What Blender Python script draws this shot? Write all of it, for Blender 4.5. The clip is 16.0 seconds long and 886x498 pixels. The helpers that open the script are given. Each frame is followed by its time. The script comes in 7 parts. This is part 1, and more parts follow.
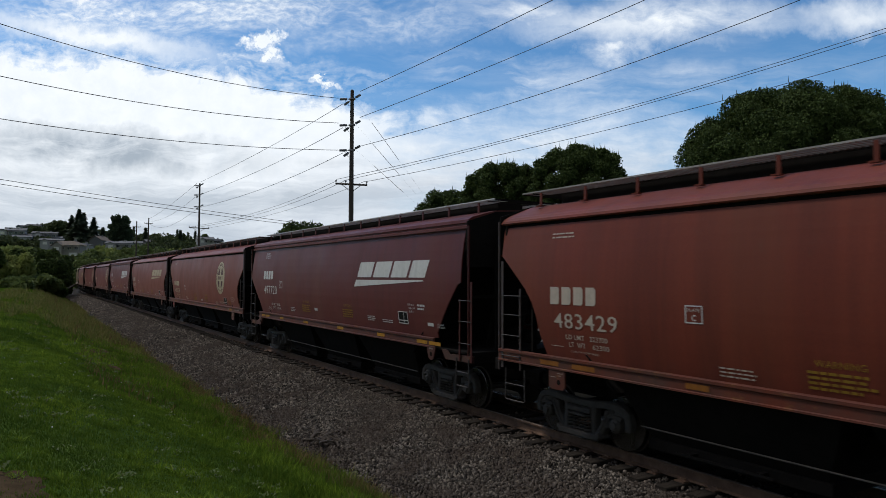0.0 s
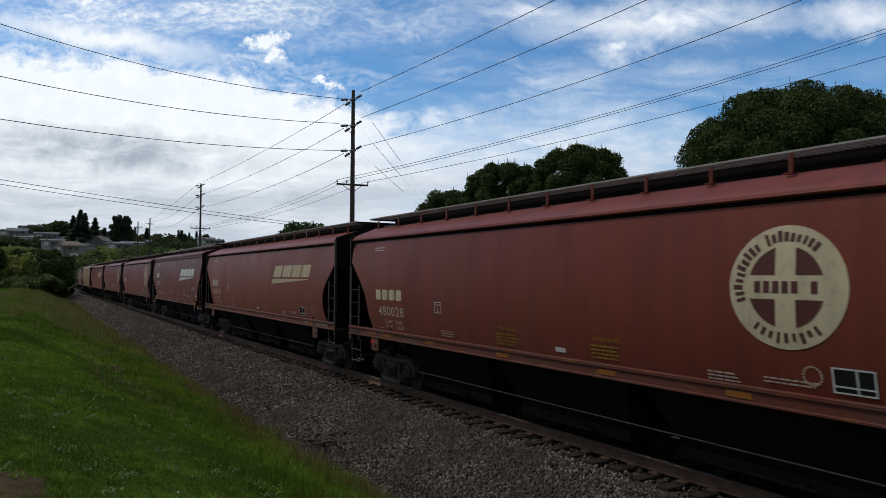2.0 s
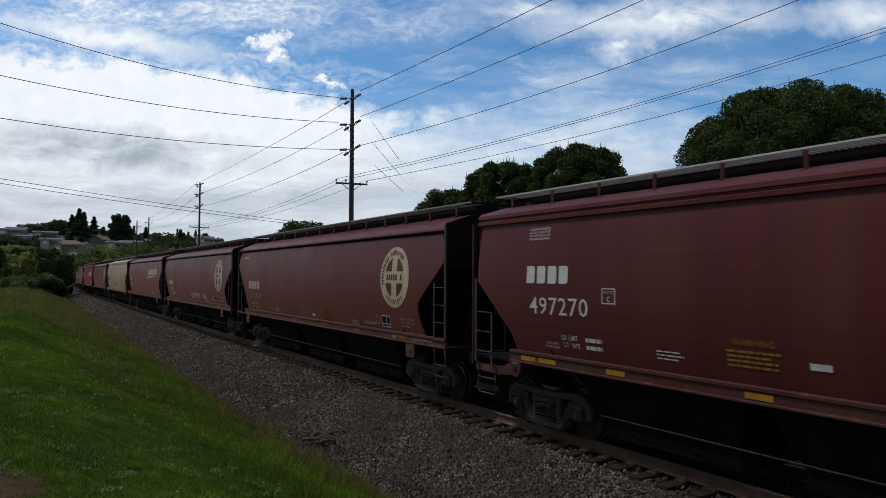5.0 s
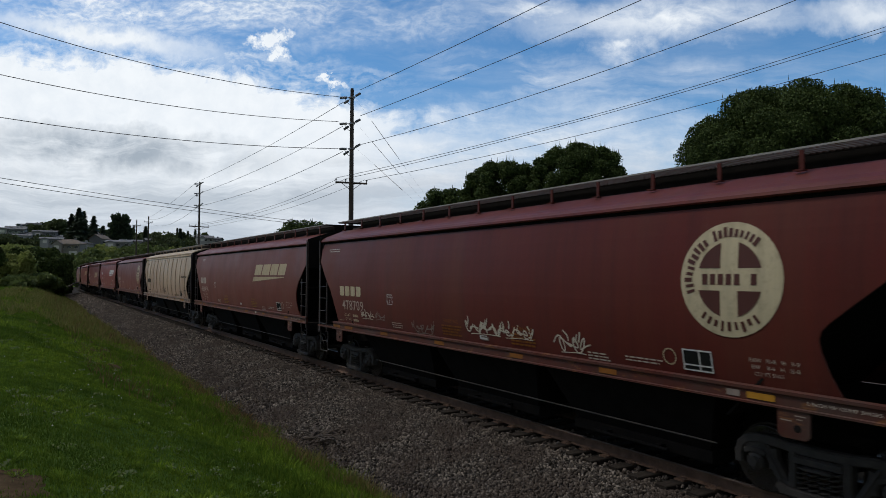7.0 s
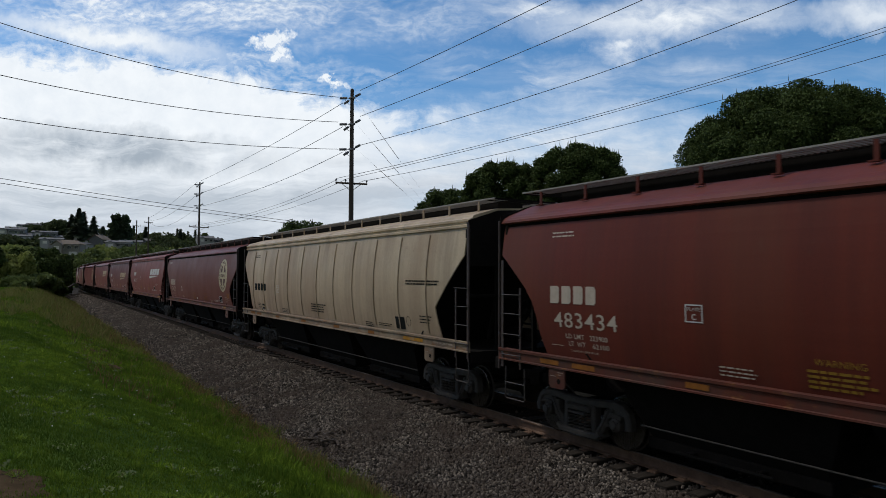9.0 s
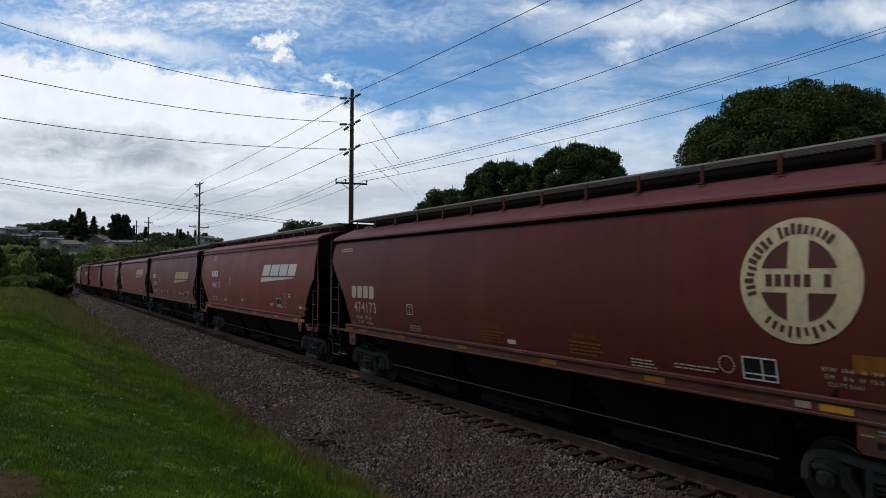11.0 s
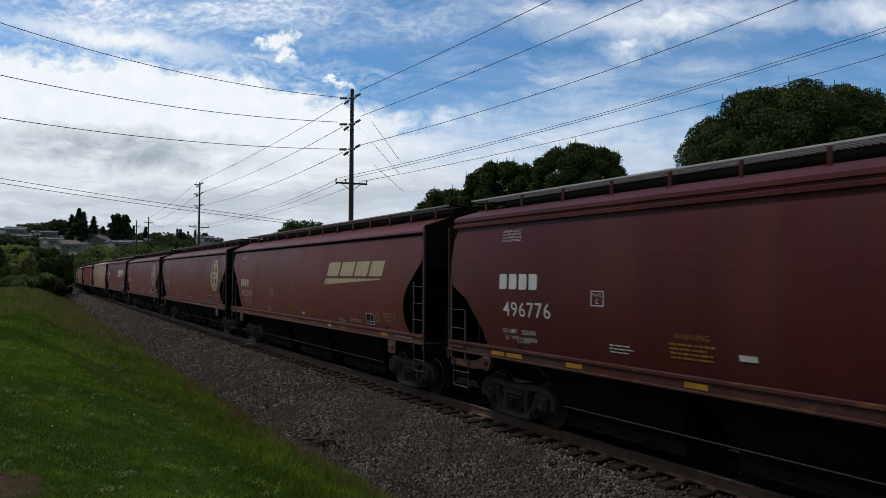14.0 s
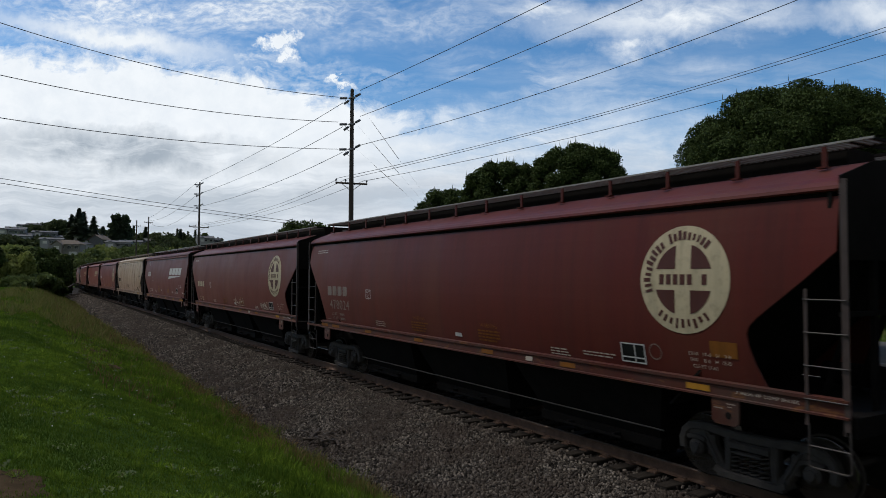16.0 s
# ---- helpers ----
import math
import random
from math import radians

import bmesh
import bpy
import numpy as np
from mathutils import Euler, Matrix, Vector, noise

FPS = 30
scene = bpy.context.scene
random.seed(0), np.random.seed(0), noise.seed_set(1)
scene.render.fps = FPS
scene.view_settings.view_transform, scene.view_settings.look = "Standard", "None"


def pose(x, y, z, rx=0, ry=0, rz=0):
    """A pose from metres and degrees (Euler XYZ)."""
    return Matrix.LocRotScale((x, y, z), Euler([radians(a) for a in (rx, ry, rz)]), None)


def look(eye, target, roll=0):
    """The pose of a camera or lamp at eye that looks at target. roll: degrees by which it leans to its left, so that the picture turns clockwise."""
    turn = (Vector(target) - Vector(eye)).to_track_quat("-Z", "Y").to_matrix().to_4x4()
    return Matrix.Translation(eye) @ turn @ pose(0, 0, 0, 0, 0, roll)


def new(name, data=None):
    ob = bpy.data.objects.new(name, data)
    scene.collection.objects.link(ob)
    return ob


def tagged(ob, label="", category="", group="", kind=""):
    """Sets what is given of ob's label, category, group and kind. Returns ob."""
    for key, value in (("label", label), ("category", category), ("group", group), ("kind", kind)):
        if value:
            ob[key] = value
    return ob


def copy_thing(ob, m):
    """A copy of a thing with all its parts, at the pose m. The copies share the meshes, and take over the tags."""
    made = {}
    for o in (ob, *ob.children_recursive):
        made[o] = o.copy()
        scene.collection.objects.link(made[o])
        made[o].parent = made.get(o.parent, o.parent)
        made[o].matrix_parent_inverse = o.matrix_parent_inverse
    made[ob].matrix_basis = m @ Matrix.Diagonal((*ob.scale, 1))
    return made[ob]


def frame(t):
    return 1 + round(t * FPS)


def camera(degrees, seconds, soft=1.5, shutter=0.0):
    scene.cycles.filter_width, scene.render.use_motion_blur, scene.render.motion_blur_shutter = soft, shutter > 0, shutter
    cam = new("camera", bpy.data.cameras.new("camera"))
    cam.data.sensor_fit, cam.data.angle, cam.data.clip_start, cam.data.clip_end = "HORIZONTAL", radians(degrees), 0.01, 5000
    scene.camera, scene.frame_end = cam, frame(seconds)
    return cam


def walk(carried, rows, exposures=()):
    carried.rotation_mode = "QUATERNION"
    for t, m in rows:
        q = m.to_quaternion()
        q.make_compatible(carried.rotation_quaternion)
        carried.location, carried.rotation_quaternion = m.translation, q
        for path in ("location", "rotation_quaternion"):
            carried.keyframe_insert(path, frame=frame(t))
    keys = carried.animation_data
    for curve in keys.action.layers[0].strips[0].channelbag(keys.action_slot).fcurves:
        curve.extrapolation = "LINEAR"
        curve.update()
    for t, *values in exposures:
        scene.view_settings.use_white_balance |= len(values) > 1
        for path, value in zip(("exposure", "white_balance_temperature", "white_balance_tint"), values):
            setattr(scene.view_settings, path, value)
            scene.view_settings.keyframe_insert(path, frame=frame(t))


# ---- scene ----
# ---------------------------------------------------------------- camera
SECONDS = 16.0
cam = camera(66.32, SECONDS, 0.65, 0.08)
EYE = Vector((-9.74, 0.0, 3.093))
YAW, PITCH, ROLL = 0.55372, 0.03916, -0.00391   # radians: right of the track, up, lean


def camera_pose(right=0.0, down=0.0):
    """The camera's pose, nudged by a small unsteadiness of the grip (milliradians)."""
    yaw, pitch = YAW - right / 1000, PITCH + down / 1000
    way = Vector((math.sin(yaw) * math.cos(pitch), math.cos(yaw) * math.cos(pitch), math.sin(pitch)))
    return look(EYE, EYE + way, -math.degrees(ROLL))


SWAY = [(0.0, 0.0, 1.4), (0.5, 0.0, 1.5), (1.0, 1.2, 1.8), (1.5, 1.3, 1.6), (2.0, 1.6, 1.9), (2.5, 1.4, 0.2),
        (3.0, 3.2, 1.9), (3.5, 2.2, 1.2), (4.0, 1.5, 0.6), (4.3, 1.0, 0.5), (6.3, 0.0, 0.3), (7.0, 0.0, -0.7), (7.5, 0.0, 0.2),
        (8.0, 0.0, 0.0), (16.0, 0.0, 0.0)]
walk(cam, [(t, camera_pose(a, b)) for t, a, b in SWAY], [(0.0, 0.10), (4.0, 0.04), (7.0, 0.0), (16.0, 0.0)])

# ---------------------------------------------------------------- world, sun, exposure
SUN_EL, SUN_AZ = radians(58), radians(-42)     # azimuth from +Y towards +X
world = bpy.data.worlds.new("sky")
scene.world = world
world.use_nodes = True
wn = world.node_tree
wn.nodes.clear()
sky = wn.nodes.new("ShaderNodeTexSky")
sky.sky_type, sky.sun_disc = "NISHITA", False
sky.sun_elevation, sky.sun_rotation = SUN_EL, SUN_AZ
sky.air_density, sky.dust_density, sky.ozone_density = 1.0, 0.1, 1.3
wbg = wn.nodes.new("ShaderNodeBackground")
wbg.inputs["Strength"].default_value = 0.115
wout = wn.nodes.new("ShaderNodeOutputWorld")
# broken cloud over the whole sky, thinnest ahead
wco = wn.nodes.new("ShaderNodeTexCoord")
wno = wn.nodes.new("ShaderNodeTexNoise")
wno.inputs["Scale"].default_value, wno.inputs["Detail"].default_value = 2.2, 6.0
wra = wn.nodes.new("ShaderNodeMapRange")
wra.inputs[1].default_value, wra.inputs[2].default_value, wra.inputs[3].default_value, wra.inputs[4].default_value = 0.38, 0.56, 0.55, 1.0
wdo = wn.nodes.new("ShaderNodeVectorMath")
wdo.operation = "DOT_PRODUCT"
wdo.inputs[1].default_value = (math.sin(YAW) * 0.96, math.cos(YAW) * 0.96, 0.28)
wfa = wn.nodes.new("ShaderNodeMapRange")
wfa.inputs[1].default_value, wfa.inputs[2].default_value, wfa.inputs[3].default_value, wfa.inputs[4].default_value = 0.60, 0.35, 0.0, 1.0
wmu = wn.nodes.new("ShaderNodeMath")
wmu.operation = "MULTIPLY"
wmi = wn.nodes.new("ShaderNodeMixRGB")
wmi.inputs[2].default_value = (2.05, 2.1, 2.2, 1)
wn.links.new(wco.outputs["Generated"], wno.inputs["Vector"])
wn.links.new(wco.outputs["Generated"], wdo.inputs[0])
wn.links.new(wno.outputs["Fac"], wra.inputs[0])
wn.links.new(wdo.outputs["Value"], wfa.inputs[0])
wn.links.new(wra.outputs[0], wmu.inputs[0])
wn.links.new(wfa.outputs[0], wmu.inputs[1])
wn.links.new(wmu.outputs[0], wmi.inputs[0])
wti = wn.nodes.new("ShaderNodeMixRGB")
wti.blend_type = "MULTIPLY"
wti.inputs[0].default_value, wti.inputs[2].default_value = 1.0, (0.50, 0.80, 1.0, 1)
wn.links.new(sky.outputs[0], wti.inputs[1])
wn.links.new(wti.outputs[0], wmi.inputs[1])
wn.links.new(wmi.outputs[0], wbg.inputs[0])
wn.links.new(wbg.outputs[0], wout.inputs[0])

sun_data = bpy.data.lights.new("sun", "SUN")
sun_data.energy, sun_data.angle, sun_data.color = 1.6, radians(10), (1.0, 0.95, 0.88)
sun = new("sun", sun_data)
sun_dir = Vector((math.sin(SUN_AZ) * math.cos(SUN_EL), math.cos(SUN_AZ) * math.cos(SUN_EL), math.sin(SUN_EL)))
sun.matrix_world = look(sun_dir * 200, (0, 0, 0))


# ---------------------------------------------------------------- materials
class Mat:
    """A node material in the making: a Principled surface and short ways to add to it."""

    def __init__(self, name, rough=0.6, metal=0.0, spec=0.5):
        self.m = bpy.data.materials.new(name)
        self.m.use_nodes = True
        self.t = self.m.node_tree
        self.b = self.t.nodes["Principled BSDF"]
        self.b.inputs["Roughness"].default_value = rough
        self.b.inputs["Metallic"].default_value = metal
        self.b.inputs["Specular IOR Level"].default_value = spec

    def n(self, kind, **sockets):
        node = self.t.nodes.new("ShaderNode" + kind)
        for k, v in sockets.items():
            self.put(node.inputs[k.replace("_", " ")], v)
        return node

    def put(self, socket, v):
        if isinstance(v, bpy.types.NodeSocket):
            self.t.links.new(v, socket)
        else:
            socket.default_value = v

    def coords(self, which="Object", scale=(1, 1, 1)):
        c = self.n("TexCoord")
        mp = self.n("Mapping", Vector=c.outputs[which])
        mp.inputs["Scale"].default_value = scale
        return mp.outputs[0]

    def noise(self, scale, detail=4.0, vec=None, rough=0.55, lo=None, hi=None):
        node = self.n("TexNoise", Scale=scale, Detail=detail, Roughness=rough)
        if vec is not None:
            self.put(node.inputs["Vector"], vec)
        out = node.outputs["Fac"]
        if lo is not None:
            out = self.span(out, lo, hi)
        return out

    def span(self, x, a, b, c=0.0, d=1.0):
        r = self.n("MapRange")
        for i, v in enumerate((x, a, b, c, d)):
            self.put(r.inputs[i], v)
        return r.outputs[0]

    def mix(self, fac, a, b, how="MIX"):
        node = self.n("MixRGB")
        node.blend_type = how
        for i, v in enumerate((fac, a, b)):
            if isinstance(v, tuple) and len(v) == 3:
                v = (*v, 1)
            self.put(node.inputs[i], v)
        return node.outputs[0]

    def calc(self, op, a, b=0.0, c=0.0):
        node = self.n("Math")
        node.operation = op
        for i, v in enumerate((a, b, c)):
            self.put(node.inputs[i], v)
        return node.outputs[0]

    def color(self, v):
        self.put(self.b.inputs["Base Color"], (*v, 1) if isinstance(v, tuple) and len(v) == 3 else v)
        return self

    def bump(self, height, strength=0.3, distance=0.01):
        node = self.n("Bump", Strength=strength, Distance=distance, Height=height)
        self.t.links.new(node.outputs[0], self.b.inputs["Normal"])
        return self

    def rough(self, v):
        self.put(self.b.inputs["Roughness"], v)
        return self


def simple(name, a, b, scale=6.0, rough=0.6, metal=0.0, bump=0.2, dist=0.004, stretch=(1, 1, 1), spec=0.5):
    """Two-tone surface: broad blotches and fine grain between two colours."""
    k = Mat(name, rough, metal, spec)
    v = k.coords("Object", stretch)
    f = k.noise(scale, 5, v, 0.6, 0.35, 0.65)
    g = k.noise(scale * 9, 3, v, 0.6)
    k.color(k.mix(k.calc("MULTIPLY", k.calc("ADD", f, g), 0.55), a, b))
    if bump:
        k.bump(g, bump, dist)
    return k.m


def paint_material(name="car_paint", grime=0.0):
    """Weathered freight-car paint; the hue comes from each object's own colour; grime: road dust and rust on low parts."""
    k = Mat(name, 0.45, 0.0, 0.20)
    info = k.n("ObjectInfo")
    v = k.coords("Object")
    streak = k.noise(1.0, 6, k.coords("Object", (1.0, 2.6, 0.16)), 0.6, 0.42, 0.72)
    blot = k.noise(0.7, 5, v, 0.6, 0.3, 0.75)
    fine = k.noise(22, 4, v, 0.65, 0.35, 0.7)
    dusty = k.mix(0.4, info.outputs["Color"], (0.110, 0.033, 0.021))
    dark = k.mix(0.55, info.outputs["Color"], (0.03, 0.012, 0.012))
    c = k.mix(k.calc("MULTIPLY", blot, 0.75), info.outputs["Color"], dusty)
    c = k.mix(k.calc("MULTIPLY", streak, 0.75), c, dark)
    c = k.mix(k.calc("MULTIPLY", fine, 0.14), c, (0.02, 0.012, 0.01))
    wash = k.noise(0.55, 5, k.coords("Object", (1.0, 1.5, 0.10)), 0.55, 0.48, 0.66)
    c = k.mix(k.calc("MULTIPLY", wash, 0.45), c, k.mix(0.6, info.outputs["Color"], (0.125, 0.055, 0.030)))
    scuff = k.noise(5.0, 7, k.coords("Object", (1, 1, 0.55)), 0.72, 0.60, 0.70)
    c = k.mix(k.calc("MULTIPLY", scuff, 0.30), c, (0.11, 0.052, 0.036))
    if grime:
        c = k.mix(k.noise(1.1, 6, v, 0.7, 0.30, 0.70), c, k.mix(grime, c, (0.062, 0.048, 0.040)))
        c = k.mix(k.calc("MULTIPLY", k.noise(2.3, 6, k.coords("Object", (1, 1, 3)), 0.65, 0.58, 0.66), grime), c, (0.17, 0.075, 0.028))
    k.color(c)
    k.b.inputs["Sheen Weight"].default_value, k.b.inputs["Sheen Roughness"].default_value = 0.14, 0.45
    k.b.inputs["Sheen Tint"].default_value = (1.0, 0.50, 0.44, 1)      # chalky, dusty old paint
    k.rough(k.span(blot, 0, 1, 0.40, 0.56))
    k.bump(k.noise(1.6, 3, v), 0.18, 0.02)
    return k.m


def decal_material(name, col, wear=0.45, dirt=(0.06, 0.025, 0.02)):
    k = Mat(name, 0.55, 0.0, 0.3)
    v = k.coords("Object")
    w = k.noise(7, 6, v, 0.7, 0.5, 0.72)
    s = k.noise(2.0, 5, k.coords("Object", (1, 3, 0.3)), 0.6, 0.45, 0.8)
    c = k.mix(k.calc("MULTIPLY", s, wear), col, tuple(x * 0.45 for x in col))
    k.color(k.mix(k.calc("MULTIPLY", w, wear * 0.5), c, dirt))
    return k.m


def random_island(name, a, b, rough=0.9, spec=0.2, extra=None, thin=0.0, skew=0.0, mottled=None):
    """Stuff whose pieces differ from one another in tone."""
    k = Mat(name, rough, 0.0, spec)
    geo = k.n("NewGeometry")
    r = k.n("ValToRGB", Fac=geo.outputs["Random Per Island"])
    r.color_ramp.elements[0].color, r.color_ramp.elements[1].color = (*a, 1), (*b, 1)
    if skew:                      # most pieces lie near the darker tone
        e = r.color_ramp.elements.new(0.68)
        e.color = (*[p + (q - p) * skew for p, q in zip(a, b)], 1)
    c = r.outputs[0]
    if extra:
        f = k.noise(extra[0], 4, k.coords("Object"), 0.6, 0.4, 0.62)
        c = k.mix(f, c, k.mix(0.80, c, extra[1]))
    if mottled:
        f = k.noise(5.0, 6, k.coords("Object"), 0.7, 0.42, 0.60)
        c = k.mix(k.calc("MULTIPLY", f, 0.8), c, k.mix(0.85, c, mottled))
    k.color(c)
    if thin:                      # light shines through thin leaves
        tl = k.n("BsdfTranslucent", Color=k.mix(0.28, c, (0.22, 0.27, 0.06)))
        sh = k.n("MixShader", Fac=thin)
        k.t.links.new(k.b.outputs[0], sh.inputs[1])
        k.t.links.new(tl.outputs[0], sh.inputs[2])
        out = [n for n in k.t.nodes if n.type == "OUTPUT_MATERIAL"][0]
        k.t.links.new(sh.outputs[0], out.inputs["Surface"])
    return k


M_PAINT = paint_material()
M_SILL = paint_material("grimy_sill_paint", 0.75)
# near-black so that car ends, recesses and holes read as deep shade
M_BLACK = simple("shade_black_grimy_steel", (0.006, 0.0055, 0.005), (0.014, 0.012, 0.011), 3, 0.9, 0.0, 0.2, 0.004, (1, 1, 1), 0.1)
M_UNDER = simple("dark_underframe_steel", (0.007, 0.0065, 0.006), (0.018, 0.015, 0.013), 4, 0.9, 0.0, 0.2, 0.004, (1, 1, 1), 0.1)
M_TRUCK = simple("cast_iron_truck", (0.020, 0.0175, 0.016), (0.070, 0.061, 0.054), 5, 0.75, 0.0, 0.4, 0.006)
M_SPRING = simple("coil_spring_steel", (0.04, 0.035, 0.032), (0.085, 0.074, 0.066), 9, 0.6, 0.3)
M_WHEEL = simple("rusty_wheel_steel", (0.026, 0.021, 0.018), (0.066, 0.051, 0.042), 6, 0.65, 0.2)
M_TREAD = simple("polished_wheel_tread", (0.12, 0.11, 0.105), (0.20, 0.19, 0.18), 8, 0.25, 1.0, 0.05)
M_LADDER = simple("dull_ladder_steel", (0.050, 0.034, 0.031), (0.084, 0.060, 0.055), 6, 0.55, 0.2)
M_RUNG = simple("worn_rung_steel", (0.038, 0.031, 0.029), (0.064, 0.054, 0.050), 8, 0.6, 0.1)
M_GALV = simple("galvanised_walkway", (0.42, 0.42, 0.42), (0.60, 0.60, 0.59), 4, 0.6, 0.2)
M_WALK = simple("dull_walkway_steel", (0.22, 0.21, 0.20), (0.36, 0.35, 0.34), 4, 0.7, 0.1)
M_WHITE = decal_material("white_stencil_paint", (0.62, 0.62, 0.60), 0.35)
M_CREAM = decal_material("cream_logo_paint", (0.55, 0.47, 0.31), 0.6)
M_GOLD = decal_material("faded_gold_logo_paint", (0.50, 0.40, 0.25), 0.55)
M_GHOST = decal_material("worn_grey_stencil_paint", (0.26, 0.21, 0.18), 0.8)
M_YELLOW = decal_material("yellow_reflective_strip", (0.42, 0.20, 0.018), 0.7)
M_MARK = decal_material("faded_buff_stencil_paint", (0.50, 0.43, 0.36), 0.4)
M_WARN = decal_material("yellow_warning_stencil", (0.30, 0.17, 0.022), 0.8)
M_PATCH = decal_material("ochre_paint_patch", (0.24, 0.088, 0.012), 0.7)
M_INK = simple("black_stencil_panel", (0.010, 0.011, 0.010), (0.018, 0.020, 0.018), 5, 0.8, 0.0, 0.1, 0.002, (1, 1, 1), 0.08)
M_INKBROWN = decal_material("brown_emblem_paint", (0.085, 0.028, 0.022), 0.3)
M_RED = decal_material("red_tag_paint", (0.55, 0.02, 0.03), 0.2)
M_TAG = decal_material("pale_spray_paint", (0.60, 0.55, 0.45), 0.3)


def rail_material():
    k = Mat("rusty_rail_steel", 0.7, 0.2)
    v = k.coords("Object")
    k.color(k.mix(k.noise(5, 5, v, 0.6, 0.3, 0.7), (0.085, 0.047, 0.030), (0.17, 0.10, 0.065)))
    k.bump(k.noise(60, 3, v), 0.2, 0.002)
    return k.m


M_RAIL = rail_material()
M_RAILTOP = simple("worn_rail_head", (0.13, 0.092, 0.072), (0.22, 0.17, 0.14), 3, 0.5, 0.5, 0.05)
M_TIE = simple("creosoted_tie_wood", (0.014, 0.012, 0.010), (0.042, 0.034, 0.028), 5, 0.85, 0, 0.5, 0.01, (1, 8, 8), 0.08)
M_STONE = random_island("crushed_ballast_stone", (0.0145, 0.0125, 0.011), (0.236, 0.204, 0.174), 0.9, 0.12, (0.8, (0.060, 0.046, 0.038)), skew=0.38).m


def ballast_material():
    k = Mat("ballast_bed", 0.95, 0, 0.2)
    v = k.coords("Object")
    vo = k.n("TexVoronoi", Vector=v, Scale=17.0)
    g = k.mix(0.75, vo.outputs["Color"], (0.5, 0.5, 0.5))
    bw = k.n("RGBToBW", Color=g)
    # bed kept near-black: shade in the gaps between stones is in the colour
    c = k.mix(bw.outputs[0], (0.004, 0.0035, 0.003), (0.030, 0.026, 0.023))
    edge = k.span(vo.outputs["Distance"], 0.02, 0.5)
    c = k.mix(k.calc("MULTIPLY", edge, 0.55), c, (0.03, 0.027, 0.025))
    big = k.noise(0.6, 4, v, 0.6, 0.4, 0.7)
    c = k.mix(k.calc("MULTIPLY", big, 0.15), c, (0.06, 0.045, 0.035))
    k.color(c)
    k.bump(k.calc("SUBTRACT", 1.0, vo.outputs["Distance"]), 1.0, 0.05)
    return k.m


M_BALLAST = ballast_material()
# near-black, standing in for the shade seen beneath the train
M_SHOULDER = simple("shade_dark_shoulder", (0.008, 0.008, 0.007), (0.024, 0.022, 0.018), 3, 1.0, 0, 0.6, 0.02, (1, 1, 1), 0.0)


def ground_material():
    """Rough grass: green sward, yellowed strips, bare dirt."""
    k = Mat("grassy_ground", 0.95, 0, 0.15)
    v = k.coords("Object")
    big = k.noise(0.22, 5, v, 0.6, 0.35, 0.68)
    mid = k.noise(1.4, 5, v, 0.65, 0.3, 0.7)
    fine = k.noise(26, 4, v, 0.7, 0.3, 0.75)
    c = k.mix(big, (0.048, 0.105, 0.008), (0.125, 0.195, 0.018))
    c = k.mix(k.calc("MULTIPLY", mid, 0.50), c, (0.045, 0.095, 0.010))
    c = k.mix(k.calc("MULTIPLY", fine, 0.40), c, (0.038, 0.080, 0.006))
    dirt = k.noise(0.33, 6, v, 0.7, 0.74, 0.80)
    c = k.mix(dirt, c, (0.10, 0.075, 0.045))
    k.color(c)
    k.bump(k.calc("ADD", fine, k.calc("MULTIPLY", mid, 1.5)), 0.8, 0.05)
    return k.m


M_GROUND = ground_material()
M_DIRT = simple("bare_trodden_soil", (0.040, 0.030, 0.018), (0.110, 0.076, 0.046), 5, 0.95, 0, 0.6, 0.02, (1, 1, 1), 0.0)
M_BLADE = random_island("grass_blades", (0.114, 0.222, 0.013), (0.340, 0.448, 0.045), 0.8, 0.08, (0.40, (0.026, 0.075, 0.010)), 0.3, mottled=(0.038, 0.085, 0.008)).m
M_DRY = random_island("dry_verge_grass", (0.095, 0.135, 0.022), (0.30, 0.25, 0.10), 0.8, 0.15, None, 0.2).m
M_STRAW = random_island("reddish_dry_grass", (0.105, 0.062, 0.030), (0.26, 0.17, 0.085), 0.8, 0.1, None, 0.2).m
M_ASPHALT = simple("worn_asphalt", (0.080, 0.078, 0.074), (0.125, 0.120, 0.112), 2, 1.0, 0, 0.4, 0.006, (1, 1, 1), 0.05)
M_CONCRETE = simple("concrete_kerb", (0.15, 0.145, 0.14), (0.23, 0.225, 0.215), 3, 0.9, 0, 0.2, 0.004, (1, 1, 1), 0.1)
M_LINE = simple("road_line_paint", (0.55, 0.54, 0.50), (0.70, 0.69, 0.66), 5, 0.7)
M_LEAF = random_island("dark_green_leaves", (0.024, 0.042, 0.013), (0.084, 0.124, 0.036), 0.75, 0.12, None, 0.12).m
M_LEAF2 = random_island("mid_green_leaves", (0.062, 0.092, 0.030), (0.150, 0.190, 0.066), 0.7, 0.2, None, 0.3).m
M_LEAF3 = random_island("light_green_leaves", (0.135, 0.180, 0.045), (0.330, 0.360, 0.120), 0.7, 0.2, None, 0.35).m
# haze over the far hillside is put in these two leaf colours
M_WOOD = random_island("haze_dulled_leaves", (0.034, 0.048, 0.026), (0.088, 0.112, 0.054), 0.8, 0.1, None, 0.2).m
M_NEEDLE = random_island("haze_paled_needles", (0.026, 0.044, 0.030), (0.066, 0.094, 0.058), 0.7, 0.2, None, 0.15).m
M_BARK = simple("grey_brown_bark", (0.045, 0.034, 0.026), (0.11, 0.085, 0.065), 7, 0.9, 0, 0.8, 0.03, (3, 3, 0.5))
